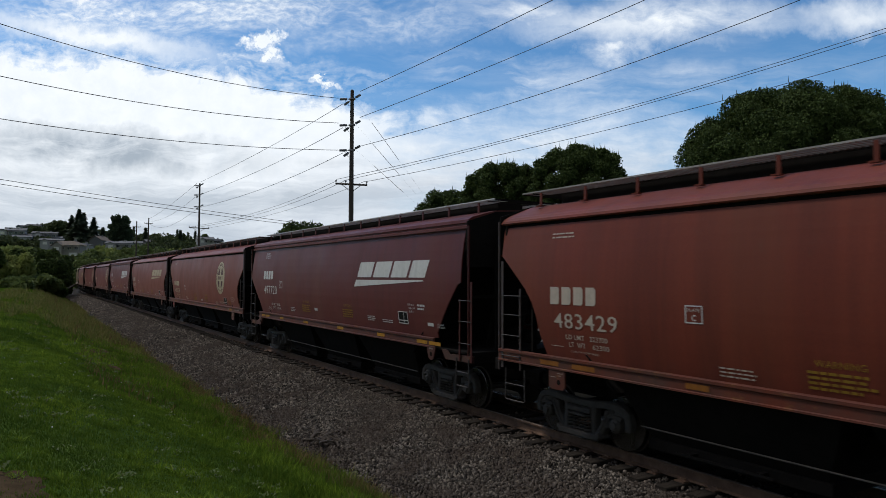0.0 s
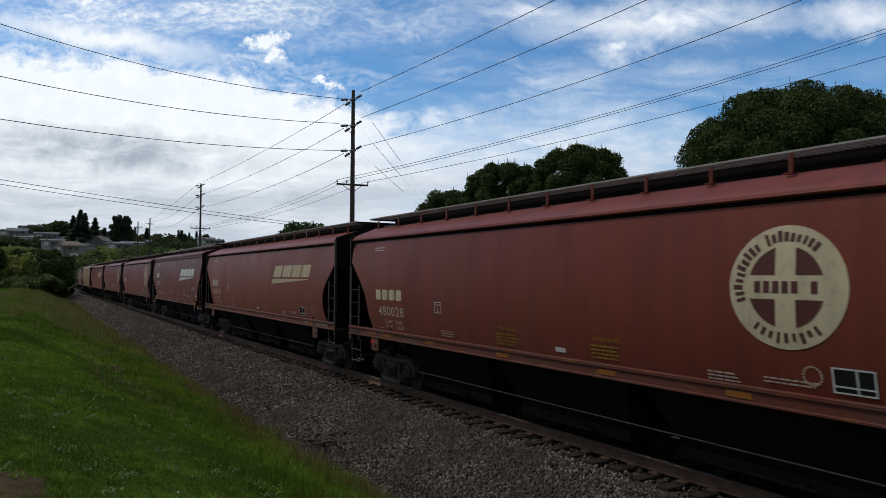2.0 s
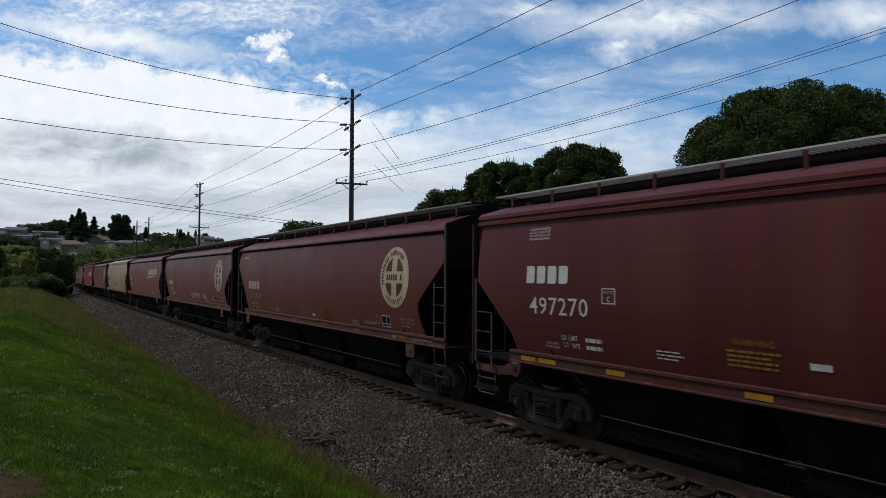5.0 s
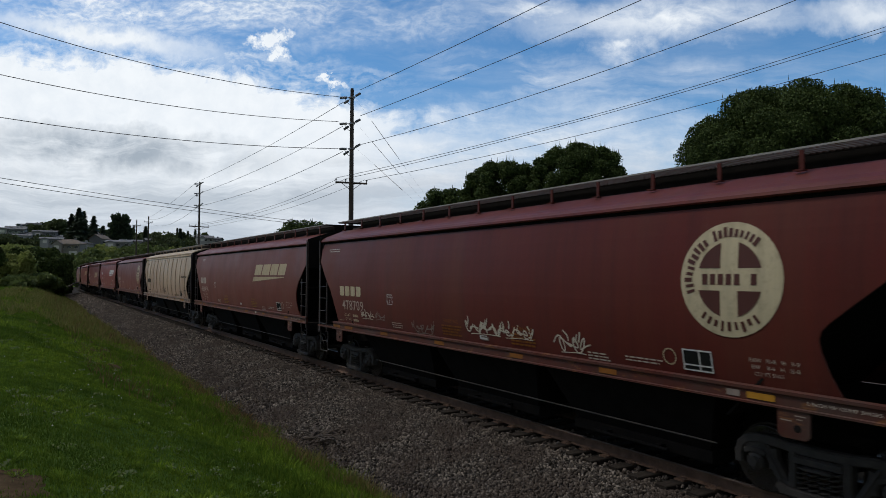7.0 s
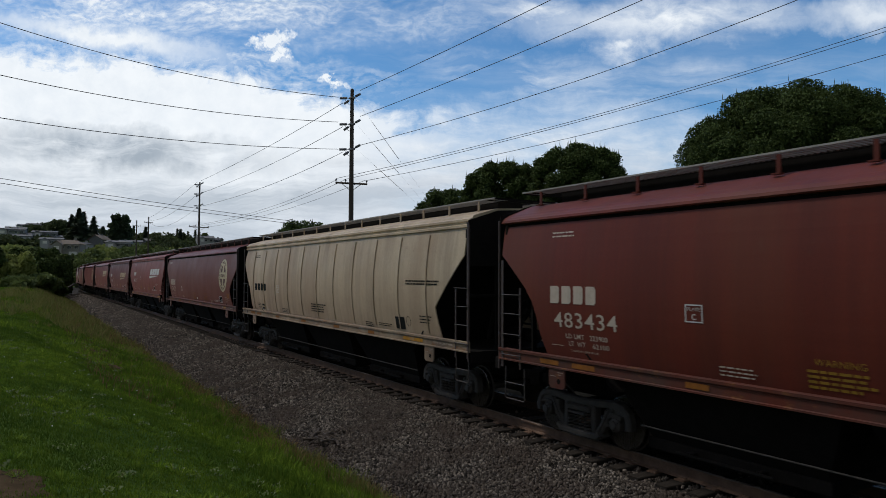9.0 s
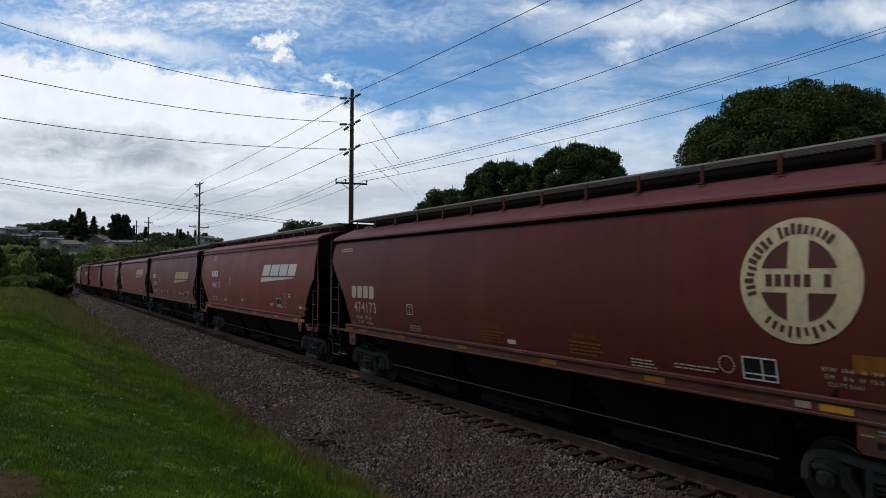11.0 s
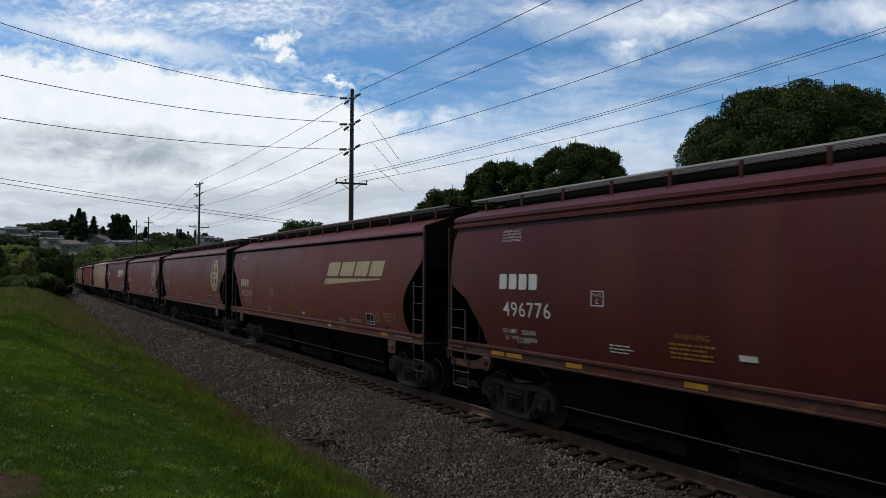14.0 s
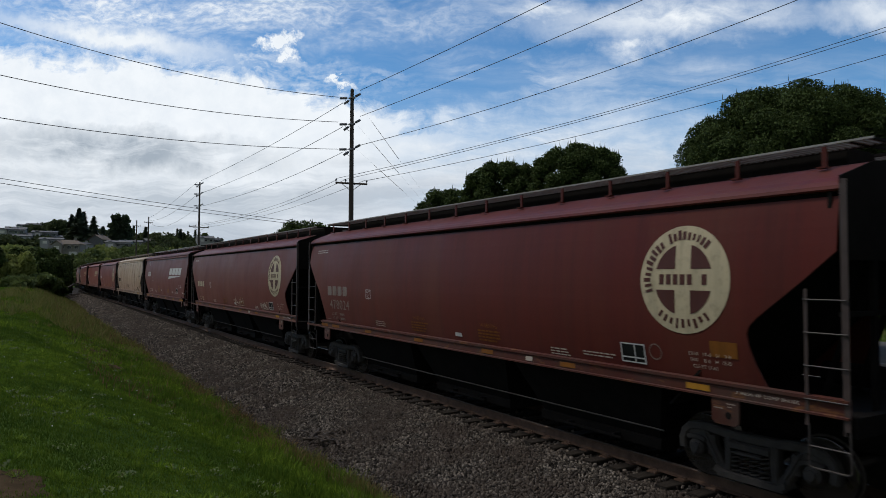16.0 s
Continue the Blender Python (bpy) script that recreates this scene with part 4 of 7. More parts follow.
def side_sheet(kind, length, near):
    """One bulging side sheet, 3 cm thick, from the sill to the eave, its ends cut to shape."""
    m = Mesh()
    f, r = kind + "_front", kind + "_rear"
    top = 4.14 if kind in ("straight", "mixed", "ribbed") else 4.065      # a gap stays open below the eave, backed by a black shade strip
    zs = sorted({min(z, top) for z in set(LEVELS) | {b for _, b in CUT[f]} | {b for _, b in CUT[r]}})
    n, verts = len(zs), []
    cols = 9
    for thick in (0.0, 0.03):
        for z in zs:
            y0, y1 = -length / 2 + cut_at(f, z), length / 2 - cut_at(r, z)
            for i in range(cols):
                verts.append((near * (side_x(z) - thick), y0 + (y1 - y0) * i / (cols - 1), z))
    half = n * cols
    faces = []
    for t in (0, half):
        faces += [(t + j * cols + i, t + j * cols + i + 1, t + (j + 1) * cols + i + 1, t + (j + 1) * cols + i) for j in range(n - 1) for i in range(cols - 1)]
    for j in range(n - 1):
        for i in (0, cols - 1):
            a, b = j * cols + i, (j + 1) * cols + i
            faces.append((a, b, half + b, half + a))
    for i in range(cols - 1):
        for j in (0, n - 1):
            a = j * cols + i
            faces.append((a, a + 1, half + a + 1, half + a))
    return m.add(verts, faces)


def roof_mesh(kind, length):
    """Shallow roof: a rolled lip over the side, a slope, and a flat crown."""
    m = Mesh()
    if kind == "ribbed":
        ring = [(-1.57, 4.10), (-1.61, 4.12), (-1.61, 4.17), (-1.57, 4.19), (-1.57, 4.23), (-1.60, 4.25), (-1.60, 4.30), (-1.53, 4.33), (-1.50, 4.38), (-0.75, 4.56), (0, 4.60)]
    elif kind == "straight":
        ring = [(-1.56, 4.10), (-1.63, 4.11), (-1.63, 4.17), (-1.58, 4.19), (-1.58, 4.22), (-1.61, 4.24), (-1.60, 4.31), (-1.50, 4.37), (-0.75, 4.54), (0, 4.58)]
    else:
        ring = [(-1.55, 4.085), (-1.63, 4.09), (-1.645, 4.11), (-1.63, 4.155), (-1.57, 4.21), (-1.46, 4.27), (-0.75, 4.50), (0, 4.56)]
    ring = [(x + (0.115 if x < -1.4 else 0.0), z + 0.04) for x, z in ring]
    full = ring + [(-x, z) for x, z in reversed(ring[:-1])]
    full += [(1.40, 4.10), (-1.40, 4.10)]
    e = 0.60 if kind != "straight" else 0.66
    return m.prism(full, "y", -length / 2 + e, length / 2 - e)


def sill_mesh(kind, length, near):
    """The channel along the foot of a side, with its lower lip."""
    y0, y1 = -length / 2 + 0.48, length / 2 - 0.62
    x = near * 1.60
    m = Mesh()
    ring = [(x, 1.44), (x + near * 0.035, 1.44), (x + near * 0.035, 1.465), (x + near * 0.006, 1.475), (x + near * 0.006, 1.60), (x + near * 0.03, 1.62), (x + near * 0.03, 1.66), (x - near * 0.04, 1.675), (x - near * 0.04, 1.44)]
    a, b = (y0 + 1.45, y1 - 1.3) if kind == "straight" else (y0, y1 - 1.25) if kind == "angled" else (y0, y1)
    if kind == "angled":
        m.box(x - 0.02, x + 0.02, b, y1, 1.45, 1.50)
    return m.prism(ring, "y", a, b)


def build_ladder(car, y0, y1, z0, za, zb, rungs, x, paint):
    """Two flat stiles of unequal height with round rungs between them."""
    for y, zt, w in ((y0, za, 0.022), (y1, zb, 0.034)):
        stile = Mesh().box(x - 0.016, x - 0.006, y - w, y + w, z0, zt).box(x - 0.006, x + 0.030, y + w - 0.010, y + w, z0, zt)
        part("ladder_stile", stile, paint, car)
    for z in rungs:
        part("ladder_rung", Mesh().tube([(x - 0.03, min(y0, y1) - 0.02, z), (x - 0.03, max(y0, y1) + 0.02, z)], 0.0105, 6), M_RUNG, car)


def step_mesh(y0, y1, z0, z1, x):
    """A bent-bar stirrup step with a middle rung."""
    m = Mesh()
    m.tube([(x, y0, z1), (x, y0 - 0.01, z0 + 0.03), (x, y0 + 0.03, z0), (x, y1 - 0.03, z0), (x, y1 + 0.01, z0 + 0.03), (x, y1, z1)], 0.013, 6)
    m.tube([(x, y0, (z0 + z1) / 2), (x, y1, (z0 + z1) / 2)], 0.012, 6)
    return m


def slope_sheet(length, end):
    """The sloping end of the hopper body with its stiffening posts."""
    m = Mesh()
    s = end
    ye = s * (length / 2 - 0.70)
    y_low = s * (length / 2 - (3.1 if s < 0 else 3.6))
    m.add([(-1.50, ye, 4.12), (1.50, ye, 4.12), (1.50, ye, 3.72), (-1.50, ye, 3.72), (1.50, y_low, 1.2), (-1.50, y_low, 1.2),
           (-1.50, ye - s * .05, 4.12), (1.50, ye - s * .05, 4.12), (1.50, ye - s * .05, 3.72), (-1.50, ye - s * .05, 3.72), (1.50, y_low - s * .05, 1.2), (-1.50, y_low - s * .05, 1.2)],
          [(0, 1, 2, 3), (3, 2, 4, 5), (6, 7, 8, 9), (9, 8, 10, 11), (0, 3, 9, 6), (1, 2, 8, 7), (3, 5, 11, 9), (2, 4, 10, 8), (0, 1, 7, 6), (5, 4, 10, 11)])
    return m


def end_frame(length, end):
    """Corner posts, end platform and cross sill at a car's end."""
    m = Mesh()
    s = end
    yo = s * (length / 2 - 0.50)
    m.box(-1.56, 1.56, yo - 0.07, yo + 0.07, 1.22, 1.46, c=0.015)
    m.box(-1.50, 1.50, min(yo, yo - s * 2.9), max(yo, yo - s * 2.9), 1.40, 1.44)
    m.box(-1.52, 1.52, yo - s * 0.10 - 0.03, yo - s * 0.10 + 0.03, 2.62, 2.68)
    return m


def corner_post(length, end, near):
    y = end * (length / 2 - 0.56)
    x = near * 1.545
    return Mesh().box(x - 0.022, x + 0.022, y - 0.016, y + 0.016, 1.24, 4.20)


def hopper_mesh(yc, half):
    """A discharge hopper: four sloping plates down to a gate frame."""
    m = Mesh()
    top, bot = 1.62, 0.42
    a = [(-1.42, yc - half, top), (1.42, yc - half, top), (1.42, yc + half, top), (-1.42, yc + half, top)]
    b = [(-0.85, yc - half * 0.72, bot), (0.85, yc - half * 0.72, bot), (0.85, yc + half * 0.72, bot), (-0.85, yc + half * 0.72, bot)]
    m.add(a + b, [(0, 1, 5, 4), (1, 2, 6, 5), (2, 3, 7, 6), (3, 0, 4, 7), (4, 5, 6, 7)])
    m.box(-0.90, 0.90, yc - half * 0.76, yc + half * 0.76, 0.27, 0.46, c=0.02)
    m.box(-1.05, -0.60, yc - 0.62, yc - 0.54, 0.30, 0.40)
    m.box(-1.05, -0.60, yc + 0.54, yc + 0.62, 0.30, 0.40)
    m.tube([(-1.06, yc - 0.8, 0.36), (-1.06, yc + 0.8, 0.36)], 0.03, 6)
    m.tube([(-1.38, yc, 1.55), (-0.58, yc, 0.56)], 0.04, 6)
    return m


def ribbon(m, path, width, xa, xb):
    """A bar of even width along points (y, z), as deep as xa to xb, with chamfered edges."""
    n = len(path)
    left, right = [], []
    for i, (y, z) in enumerate(path):
        p, q = path[max(i - 1, 0)], path[min(i + 1, n - 1)]
        dy, dz = q[0] - p[0], q[1] - p[1]
        l = math.hypot(dy, dz)
        oy, oz = -dz / l * width / 2, dy / l * width / 2
        left.append((y + oy, z + oz))
        right.append((y - oy, z - oz))
    c = (xb - xa) * 0.18
    verts = []
    for (ly, lz), (ry, rz) in zip(left, right):
        my, mz = (ly + ry) / 2, (lz + rz) / 2
        verts += [(xa, ly, lz), (xb - c, ly, lz), (xb, ly + (my - ly) * 0.35, lz + (mz - lz) * 0.35), (xb, ry + (my - ry) * 0.35, rz + (mz - rz) * 0.35), (xb - c, ry, rz), (xa, ry, rz)]
    faces = [(i * 6 + k, i * 6 + (k + 1) % 6, i * 6 + 6 + (k + 1) % 6, i * 6 + 6 + k) for i in range(n - 1) for k in range(6)]
    return m.add(verts, faces + [tuple(range(6)), tuple(range(n * 6 - 1, n * 6 - 7, -1))])


def side_frame_mesh(near):
    """Cast truck side frame: a deep top member, arched jaws round the bearings, broad slanting ties, columns and a spring seat."""
    m = Mesh()
    xa, xb = near * 0.92, near * 1.07
    wb = 0.875
    for s in (-1, 1):
        # top member, from the middle out to the jaw, which arches over the bearing
        ribbon(m, [(s * y, z) for y, z in ((0.0, 0.725), (0.36, 0.735), (0.62, 0.765), (0.86, 0.770), (1.02, 0.735), (1.11, 0.655), (1.15, 0.53), (1.14, 0.40))], 0.13, xa, xb)
        # slanting tie down to the spring seat, and the inner jaw
        ribbon(m, [(s * y, z) for y, z in ((0.80, 0.72), (0.68, 0.58), (0.56, 0.38), (0.44, 0.22))], 0.145, xa + near * 0.003, xb - near * 0.004)
        ribbon(m, [(s * 0.66, 0.66), (s * 0.635, 0.52), (s * 0.64, 0.39)], 0.13, xa + near * 0.009, xb - near * 0.012)
        # column beside the springs
        ribbon(m, [(s * 0.35, 0.70), (s * 0.345, 0.47), (s * 0.36, 0.22)], 0.12, xa + near * 0.006, xb + near * 0.010)
        # web under the jaw's top, adapter and bearing with its cap
        ribbon(m, [(s * wb - 0.20, 0.66), (s * wb, 0.685), (s * wb + 0.20, 0.66)], 0.10, near * 0.95, near * 1.05)
        ribbon(m, [(s * wb - 0.15, 0.575), (s * wb - 0.09, 0.605), (s * wb + 0.09, 0.605), (s * wb + 0.15, 0.575)], 0.08, near * 0.93, near * 1.10)
        m.lathe([(near * 0.90, 0.125), (near * 1.07, 0.125), (near * 1.09, 0.112), (near * 1.11, 0.075), (near * 1.14, 0.07), (near * 1.145, 0.05), (near * 1.145, 0.0)], "x", 18, (0, s * wb, 0.457))
        for q in (0.5, 2.6, 4.7):
            m.lathe([(near * 1.09, 0.018), (near * 1.125, 0.018), (near * 1.125, 0.0)], "x", 6, (0, s * wb + 0.088 * math.cos(q), 0.457 + 0.088 * math.sin(q)))
        # cast ribs along the tie, and a lug at its foot
        ribbon(m, [(s * 0.74, 0.70), (s * 0.50, 0.30)], 0.03, xb - near * 0.004, xb + near * 0.016)
        m.box(min(near * 1.0, near * 1.12), max(near * 1.0, near * 1.12), s * 0.47 - 0.035, s * 0.47 + 0.035, 0.13, 0.24)
    ribbon(m, [(-0.54, 0.235), (-0.42, 0.175), (0.42, 0.175), (0.54, 0.235)], 0.115, near * 0.88, near * 1.13)
    ribbon(m, [(-0.31, 0.61), (0.31, 0.61)], 0.11, near * 0.89, near * 1.12)       # bolster end
    ribbon(m, [(-0.20, 0.52), (0.20, 0.52)], 0.05, near * 0.95, near * 1.14)
    return m


def spring_mesh():
    """A coil spring with its inner coil."""
    m = Mesh()
    pts = [(0.064 * math.cos(q), 0.064 * math.sin(q), 0.235 + 0.315 * q / (2 * math.pi * 5)) for q in np.linspace(0, 2 * math.pi * 5, 45)]
    return m.tube(pts, 0.015, 4)


def wheelset_mesh():
    """Axle with two flanged wheels; slot 1: the polished treads."""
    m = Mesh()
    m.lathe([(-1.05, 0.07), (1.05, 0.07)], "x", 10)
    for n in (-1, 1):
        m.lathe([(n * 0.690, 0.20), (n * 0.700, 0.46), (n * 0.705, 0.485), (n * 0.728, 0.485), (n * 0.735, 0.462)], "x", 24)
        m.lathe([(n * 0.735, 0.462), (n * 0.825, 0.455), (n * 0.828, 0.448)], "x", 24, slot=1)
        m.lathe([(n * 0.828, 0.448), (n * 0.828, 0.395), (n * 0.795, 0.375), (n * 0.775, 0.25), (n * 0.81, 0.15), (n * 0.86, 0.13), (n * 0.86, 0.0)], "x", 24)
    for q in (0, 120, 240):      # casting marks on the plate
        a = radians(q)
        for n in (-1, 1):
            m.box(n * 0.79 - 0.01, n * 0.79 + 0.01, 0.31 * math.cos(a) - 0.03, 0.31 * math.cos(a) + 0.03, 0.31 * math.sin(a) - 0.02, 0.31 * math.sin(a) + 0.02)
    return m


DATA = {}


def shared(key, make, mats, smooth_shade=False):
    """Mesh data built once and shared by alike parts."""
    if key not in DATA:
        DATA[key] = make().data(key.split(":")[0], mats if isinstance(mats, list) else [mats], smooth_shade)
    return DATA[key]


def build_truck(parent, y):
    truck = part("truck", shared("truck", lambda: Mesh().box(-1.05, 1.05, -0.20, 0.20, 0.47, 0.74, c=0.04).box(-0.35, 0.35, -0.35, 0.35, 0.72, 0.95, c=0.05)
                 .box(-0.80, 0.80, -0.62, -0.50, 0.40, 0.52).box(-0.80, 0.80, 0.50, 0.62, 0.40, 0.52), M_UNDER), None, parent, "grey cast-iron two-axle truck", at=pose(0, y, RAIL_Z))
    for n, k in ((-1, "near"), (1, "far")):
        part("side_frame", shared("side_frame:" + k, lambda: side_frame_mesh(n), M_TRUCK), None, truck)
        for cy in (-0.21, -0.07, 0.07, 0.21):
            part("spring", shared("spring", spring_mesh, M_SPRING), None, truck, at=pose(n * 1.05, cy, 0))
    for s in (-0.875, 0.875):
        part("wheelset", shared("wheelset", wheelset_mesh, [M_WHEEL, M_TREAD], False), None, truck, at=pose(0, s, 0.457))
    return truck


def coupler_mesh(length, end):
    m = Mesh()
    s = end
    y = s * (length / 2 - 0.62)
    m.box(-0.10, 0.10, min(y, s * (length / 2 - 0.12)), max(y, s * (length / 2 - 0.12)), 0.78, 0.98, c=0.03)
    ring = [(-0.16, 0.68), (0.16, 0.68), (0.18, 0.75), (0.18, 1.0), (0.10, 1.06), (-0.10, 1.06), (-0.18, 1.0), (-0.18, 0.75)]
    m.prism(ring, "y", s * (length / 2 - 0.16), s * (length / 2 - 0.005))
    m.tube([(0.32, y, 0.95), (0.34, y + s * 0.15, 0.72), (0.30, y + s * 0.42, 0.50), (0.2, s * (length / 2 - 0.01), 0.52)], 0.025, 6)
    return m


def brake_wheel_mesh(length):
    m = Mesh()
    y = -length / 2 + 0.36
    cx, cz = -0.05, 2.29
    ring = [(cx + 0.28 * math.cos(q), y, cz + 0.28 * math.sin(q)) for q in np.linspace(0, 2 * math.pi, 25)]
    m.tube(ring, 0.024, 6)
    for q in range(4):
        a = q * math.pi / 2 + 0.3
        m.tube([(cx, y, cz), (cx + 0.27 * math.cos(a), y, cz + 0.27 * math.sin(a))], 0.014, 5)
    m.lathe([(0, 0.06), (0.14, 0.06)], "y", 10, (cx, y, cz))
    return m


def walkway_mesh(length):
    """Grated running boards on both sides of the hatch trough: pale outer angle and cross bars (slot 0), dark inner angle (slot 1)."""
    m = Mesh()
    y0, y1 = -length / 2 + 0.50, length / 2 - 0.50
    for n in (-1, 1):
        m.box(n * 0.90 - 0.014, n * 0.90 + 0.014, y0, y1, 4.734, 4.762)
        m.box(n * 0.42 - 0.012, n * 0.42 + 0.012, y0, y1, 4.71, 4.755, 1)
        k = int((y1 - y0) / 0.09)
        for i in range(k):
            y = y0 + 0.05 + i * 0.09
            m.box(min(n * 0.43, n * 0.886), max(n * 0.43, n * 0.886), y, y + 0.030, 4.728, 4.757)
    for s in (y0, y1 - 0.3):
        m.box(-0.88, 0.88, s, s + 0.02, 4.715, 4.755, 1)
        m.box(-0.88, 0.88, s + 0.28, s + 0.30, 4.715, 4.755, 1)
    m.v = [(x, y, z + 0.07) for x, y, z in m.v]
    return m


def build_hopper_type(kind, length):
    """One covered hopper car with all its parts, as a pattern for the cars of the train."""
    cut, kind = kind, "straight" if kind == "mixed" else kind
    car = tagged(new("hopper_car"), "", "freight car")
    for n in (-1, 1):
        part("side_sheet", side_sheet(cut, length, n), M_PAINT, car, smooth=False)
        part("side_sill", sill_mesh(cut, length, n), M_SILL, car)
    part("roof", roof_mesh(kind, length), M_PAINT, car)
    # black strips stand in for the shade under the eave lip
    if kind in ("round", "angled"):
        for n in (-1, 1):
            part("eave_gap", Mesh().box(n * 1.42 - 0.012, n * 1.42 + 0.012, -length / 2 + 0.68, length / 2 - 0.68, 4.02, 4.14), M_BLACK, car, "black strip below the eave, painted as shade")
    # trough blackened: shade under the walkway grating is put in its colour
    part("hatch_trough", Mesh().prism([(-0.36, 4.54), (-0.36, 4.79), (-0.28, 4.83), (0.28, 4.83), (0.36, 4.79), (0.36, 4.54)], "y", -length / 2 + 1.1, length / 2 - 1.1), M_BLACK, car, "long roof hatch cover, coloured black for shade under the walkway")
    part("running_board", walkway_mesh(length), [M_GALV if kind == "straight" else M_WALK, M_BLACK], car, "steel grating walkway")
    step = 1.18
    k = int((length - 2.2) / step)
    for i in range(k + 1):
        y = -length / 2 + 1.1 + i * (length - 2.2) / k
        for n in (-1, 1):
            part("walkway_bracket", shared("walkway_bracket:%d" % n, lambda: Mesh().box(n * 0.91 - 0.012, n * 0.91 + 0.012, -0.032, 0.032, 4.51, 4.785).box(n * 0.945 - 0.05, n * 0.945 + 0.05, -0.07, 0.07, 4.50, 4.522), M_PAINT), None, car, at=pose(0, y, 0))
    # end parts are black: deep shade between the cars is put in their colour
    for s in (-1, 1):
        part("slope_sheet", slope_sheet(length, s), M_BLACK, car, "sloping end sheet, coloured black for shade")
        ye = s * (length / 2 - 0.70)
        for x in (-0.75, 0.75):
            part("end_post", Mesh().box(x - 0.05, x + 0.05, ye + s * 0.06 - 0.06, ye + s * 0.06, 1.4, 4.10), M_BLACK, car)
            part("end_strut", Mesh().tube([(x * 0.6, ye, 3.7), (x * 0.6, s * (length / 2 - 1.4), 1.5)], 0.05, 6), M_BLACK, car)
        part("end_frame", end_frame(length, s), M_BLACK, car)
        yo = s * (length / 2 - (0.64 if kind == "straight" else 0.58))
        # panel added to close the roof's end, black as the shade there
        part("end_panel", Mesh().prism([(-1.54, 3.30), (1.54, 3.30), (1.54, 4.30), (0.75, 4.55), (0, 4.60), (-0.75, 4.55), (-1.54, 4.30)], "y", yo - 0.012, yo + 0.012), M_BLACK, car, "added end panel below the roof, coloured black for shade")
        part("coupler", coupler_mesh(length, s), M_UNDER, car)
        for n in (-1, 1):
            part("corner_post", corner_post(length, s, n), M_PAINT if kind == "straight" else M_LADDER, car)
    f, r = -length / 2, length / 2
    front_y, rear_y = f + (2.12 if kind != "straight" else 2.2), r - 2.35
    tops = {"round": (2.95, 3.40, 2.86), "angled": (2.95, 3.40, 2.86), "straight": (2.44, 3.05, 2.35), "ribbed": (2.80, 3.45, 2.70)}[kind]
    for n in (-1, 1):
        x = n * 1.60
        if kind == "straight":
            build_ladder(car, f + 0.82, f + 0.37, 1.26, 2.60, 2.98, [1.65, 2.12, 2.57], x, M_PAINT)
        else:
            build_ladder(car, f + 0.98, f + 0.50, 1.30, tops[0], 4.25, [1.62, 2.02, 2.42, 2.82], x, M_LADDER)
        build_ladder(car, r - 1.30, r - 0.74, 1.30, tops[2], tops[1], [1.55, 1.95, 2.35, 2.72][:3 + (kind != "straight")], x, M_LADDER)
        part("stirrup_step", step_mesh(f + 0.48, f + 0.96, 0.80 if kind != "straight" else 0.72, 1.32, x), M_RUNG, car)
        part("stirrup_step", step_mesh(r - 1.42, r - 0.84, 0.70, 1.32, x), M_RUNG, car)
        # bolster web: the plate that drops from the sill to the truck
        for y in (front_y, rear_y) if kind != "straight" else ():
            part("bolster_plate", Mesh().prism([(y - 0.22, 1.46), (y - 0.22, 1.14), (y - 0.16, 1.09), (y + 0.14, 1.09), (y + 0.20, 1.14), (y + 0.20, 1.46)], "x", x - 0.02, x + 0.015), M_SILL, car)
            if n < 0:
                part("jacking_hole", Mesh().lathe([(x - 0.024, 0.045), (x - 0.018, 0.05)], "x", 10, (0, y - 0.06, 1.22)), M_BLACK, car)
                part("bolster_stencil", Mesh().box(x - 0.0225, x - 0.0205, y - 0.17, y - 0.03, 1.37, 1.385).box(x - 0.0225, x - 0.0205, y + 0.02, y + 0.16, 1.30, 1.315).box(x - 0.0225, x - 0.0205, y - 0.12, y - 0.05, 1.33, 1.343), M_GHOST, car)["kind"] = "stuff"
    if kind == "straight":        # a low bar at both ends carries the ladders; pull plates hang from the sill
        for ring in ([(f + 1.62, 1.44), (f + 1.44, 1.23), (f + 0.34, 1.25), (f + 0.34, 1.39), (f + 1.30, 1.36), (f + 1.40, 1.44)],
                     [(r - 2.32, 1.44), (r - 2.22, 1.20), (r - 1.52, 1.12), (r - 0.70, 1.14), (r - 0.70, 1.27), (r - 1.60, 1.29), (r - 2.0, 1.44)]):
            for n in (-1, 1):
                part("end_sill", Mesh().prism(ring, "x", n * 1.58, n * 1.545), M_SILL, car, "low sill bar below the ladder")
        for y in (f + 2.02, r - 2.1):
            ring = [(y - 0.19, 1.47), (y - 0.15, 1.30)] + [(y - 0.13 * math.cos(q), 1.28 - 0.13 * math.sin(q)) for q in np.linspace(0.2, math.pi - 0.2, 7)] + [(y + 0.15, 1.30), (y + 0.19, 1.47)]
            plate = part("pull_plate", Mesh().prism(ring, "x", -1.622, -1.59), M_SILL, car, "rounded plate with a towing hole")
            part("towing_hole", Mesh().lathe([(-1.628, 0.050), (-1.620, 0.055)], "x", 12, (0, y, 1.29)), M_BLACK, plate)
            part("pull_stencil", Mesh().add([(-1.6245, y + a, z) for a, z in ((-0.09, 1.40), (-0.09, 1.44), (0.09, 1.44), (0.09, 1.40))], [(0, 1, 2, 3)]), M_GHOST, plate)
    part("centre_sill", Mesh().box(-0.33, 0.33, f + 0.55, r - 0.55, 0.80, 1.22, c=0.02), M_UNDER, car)
    inner = length - 6.6
    # hoppers black and widened so the space under the car stays dark
    for i in range(3):
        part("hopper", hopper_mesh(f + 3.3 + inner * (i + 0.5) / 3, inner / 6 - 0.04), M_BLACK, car)
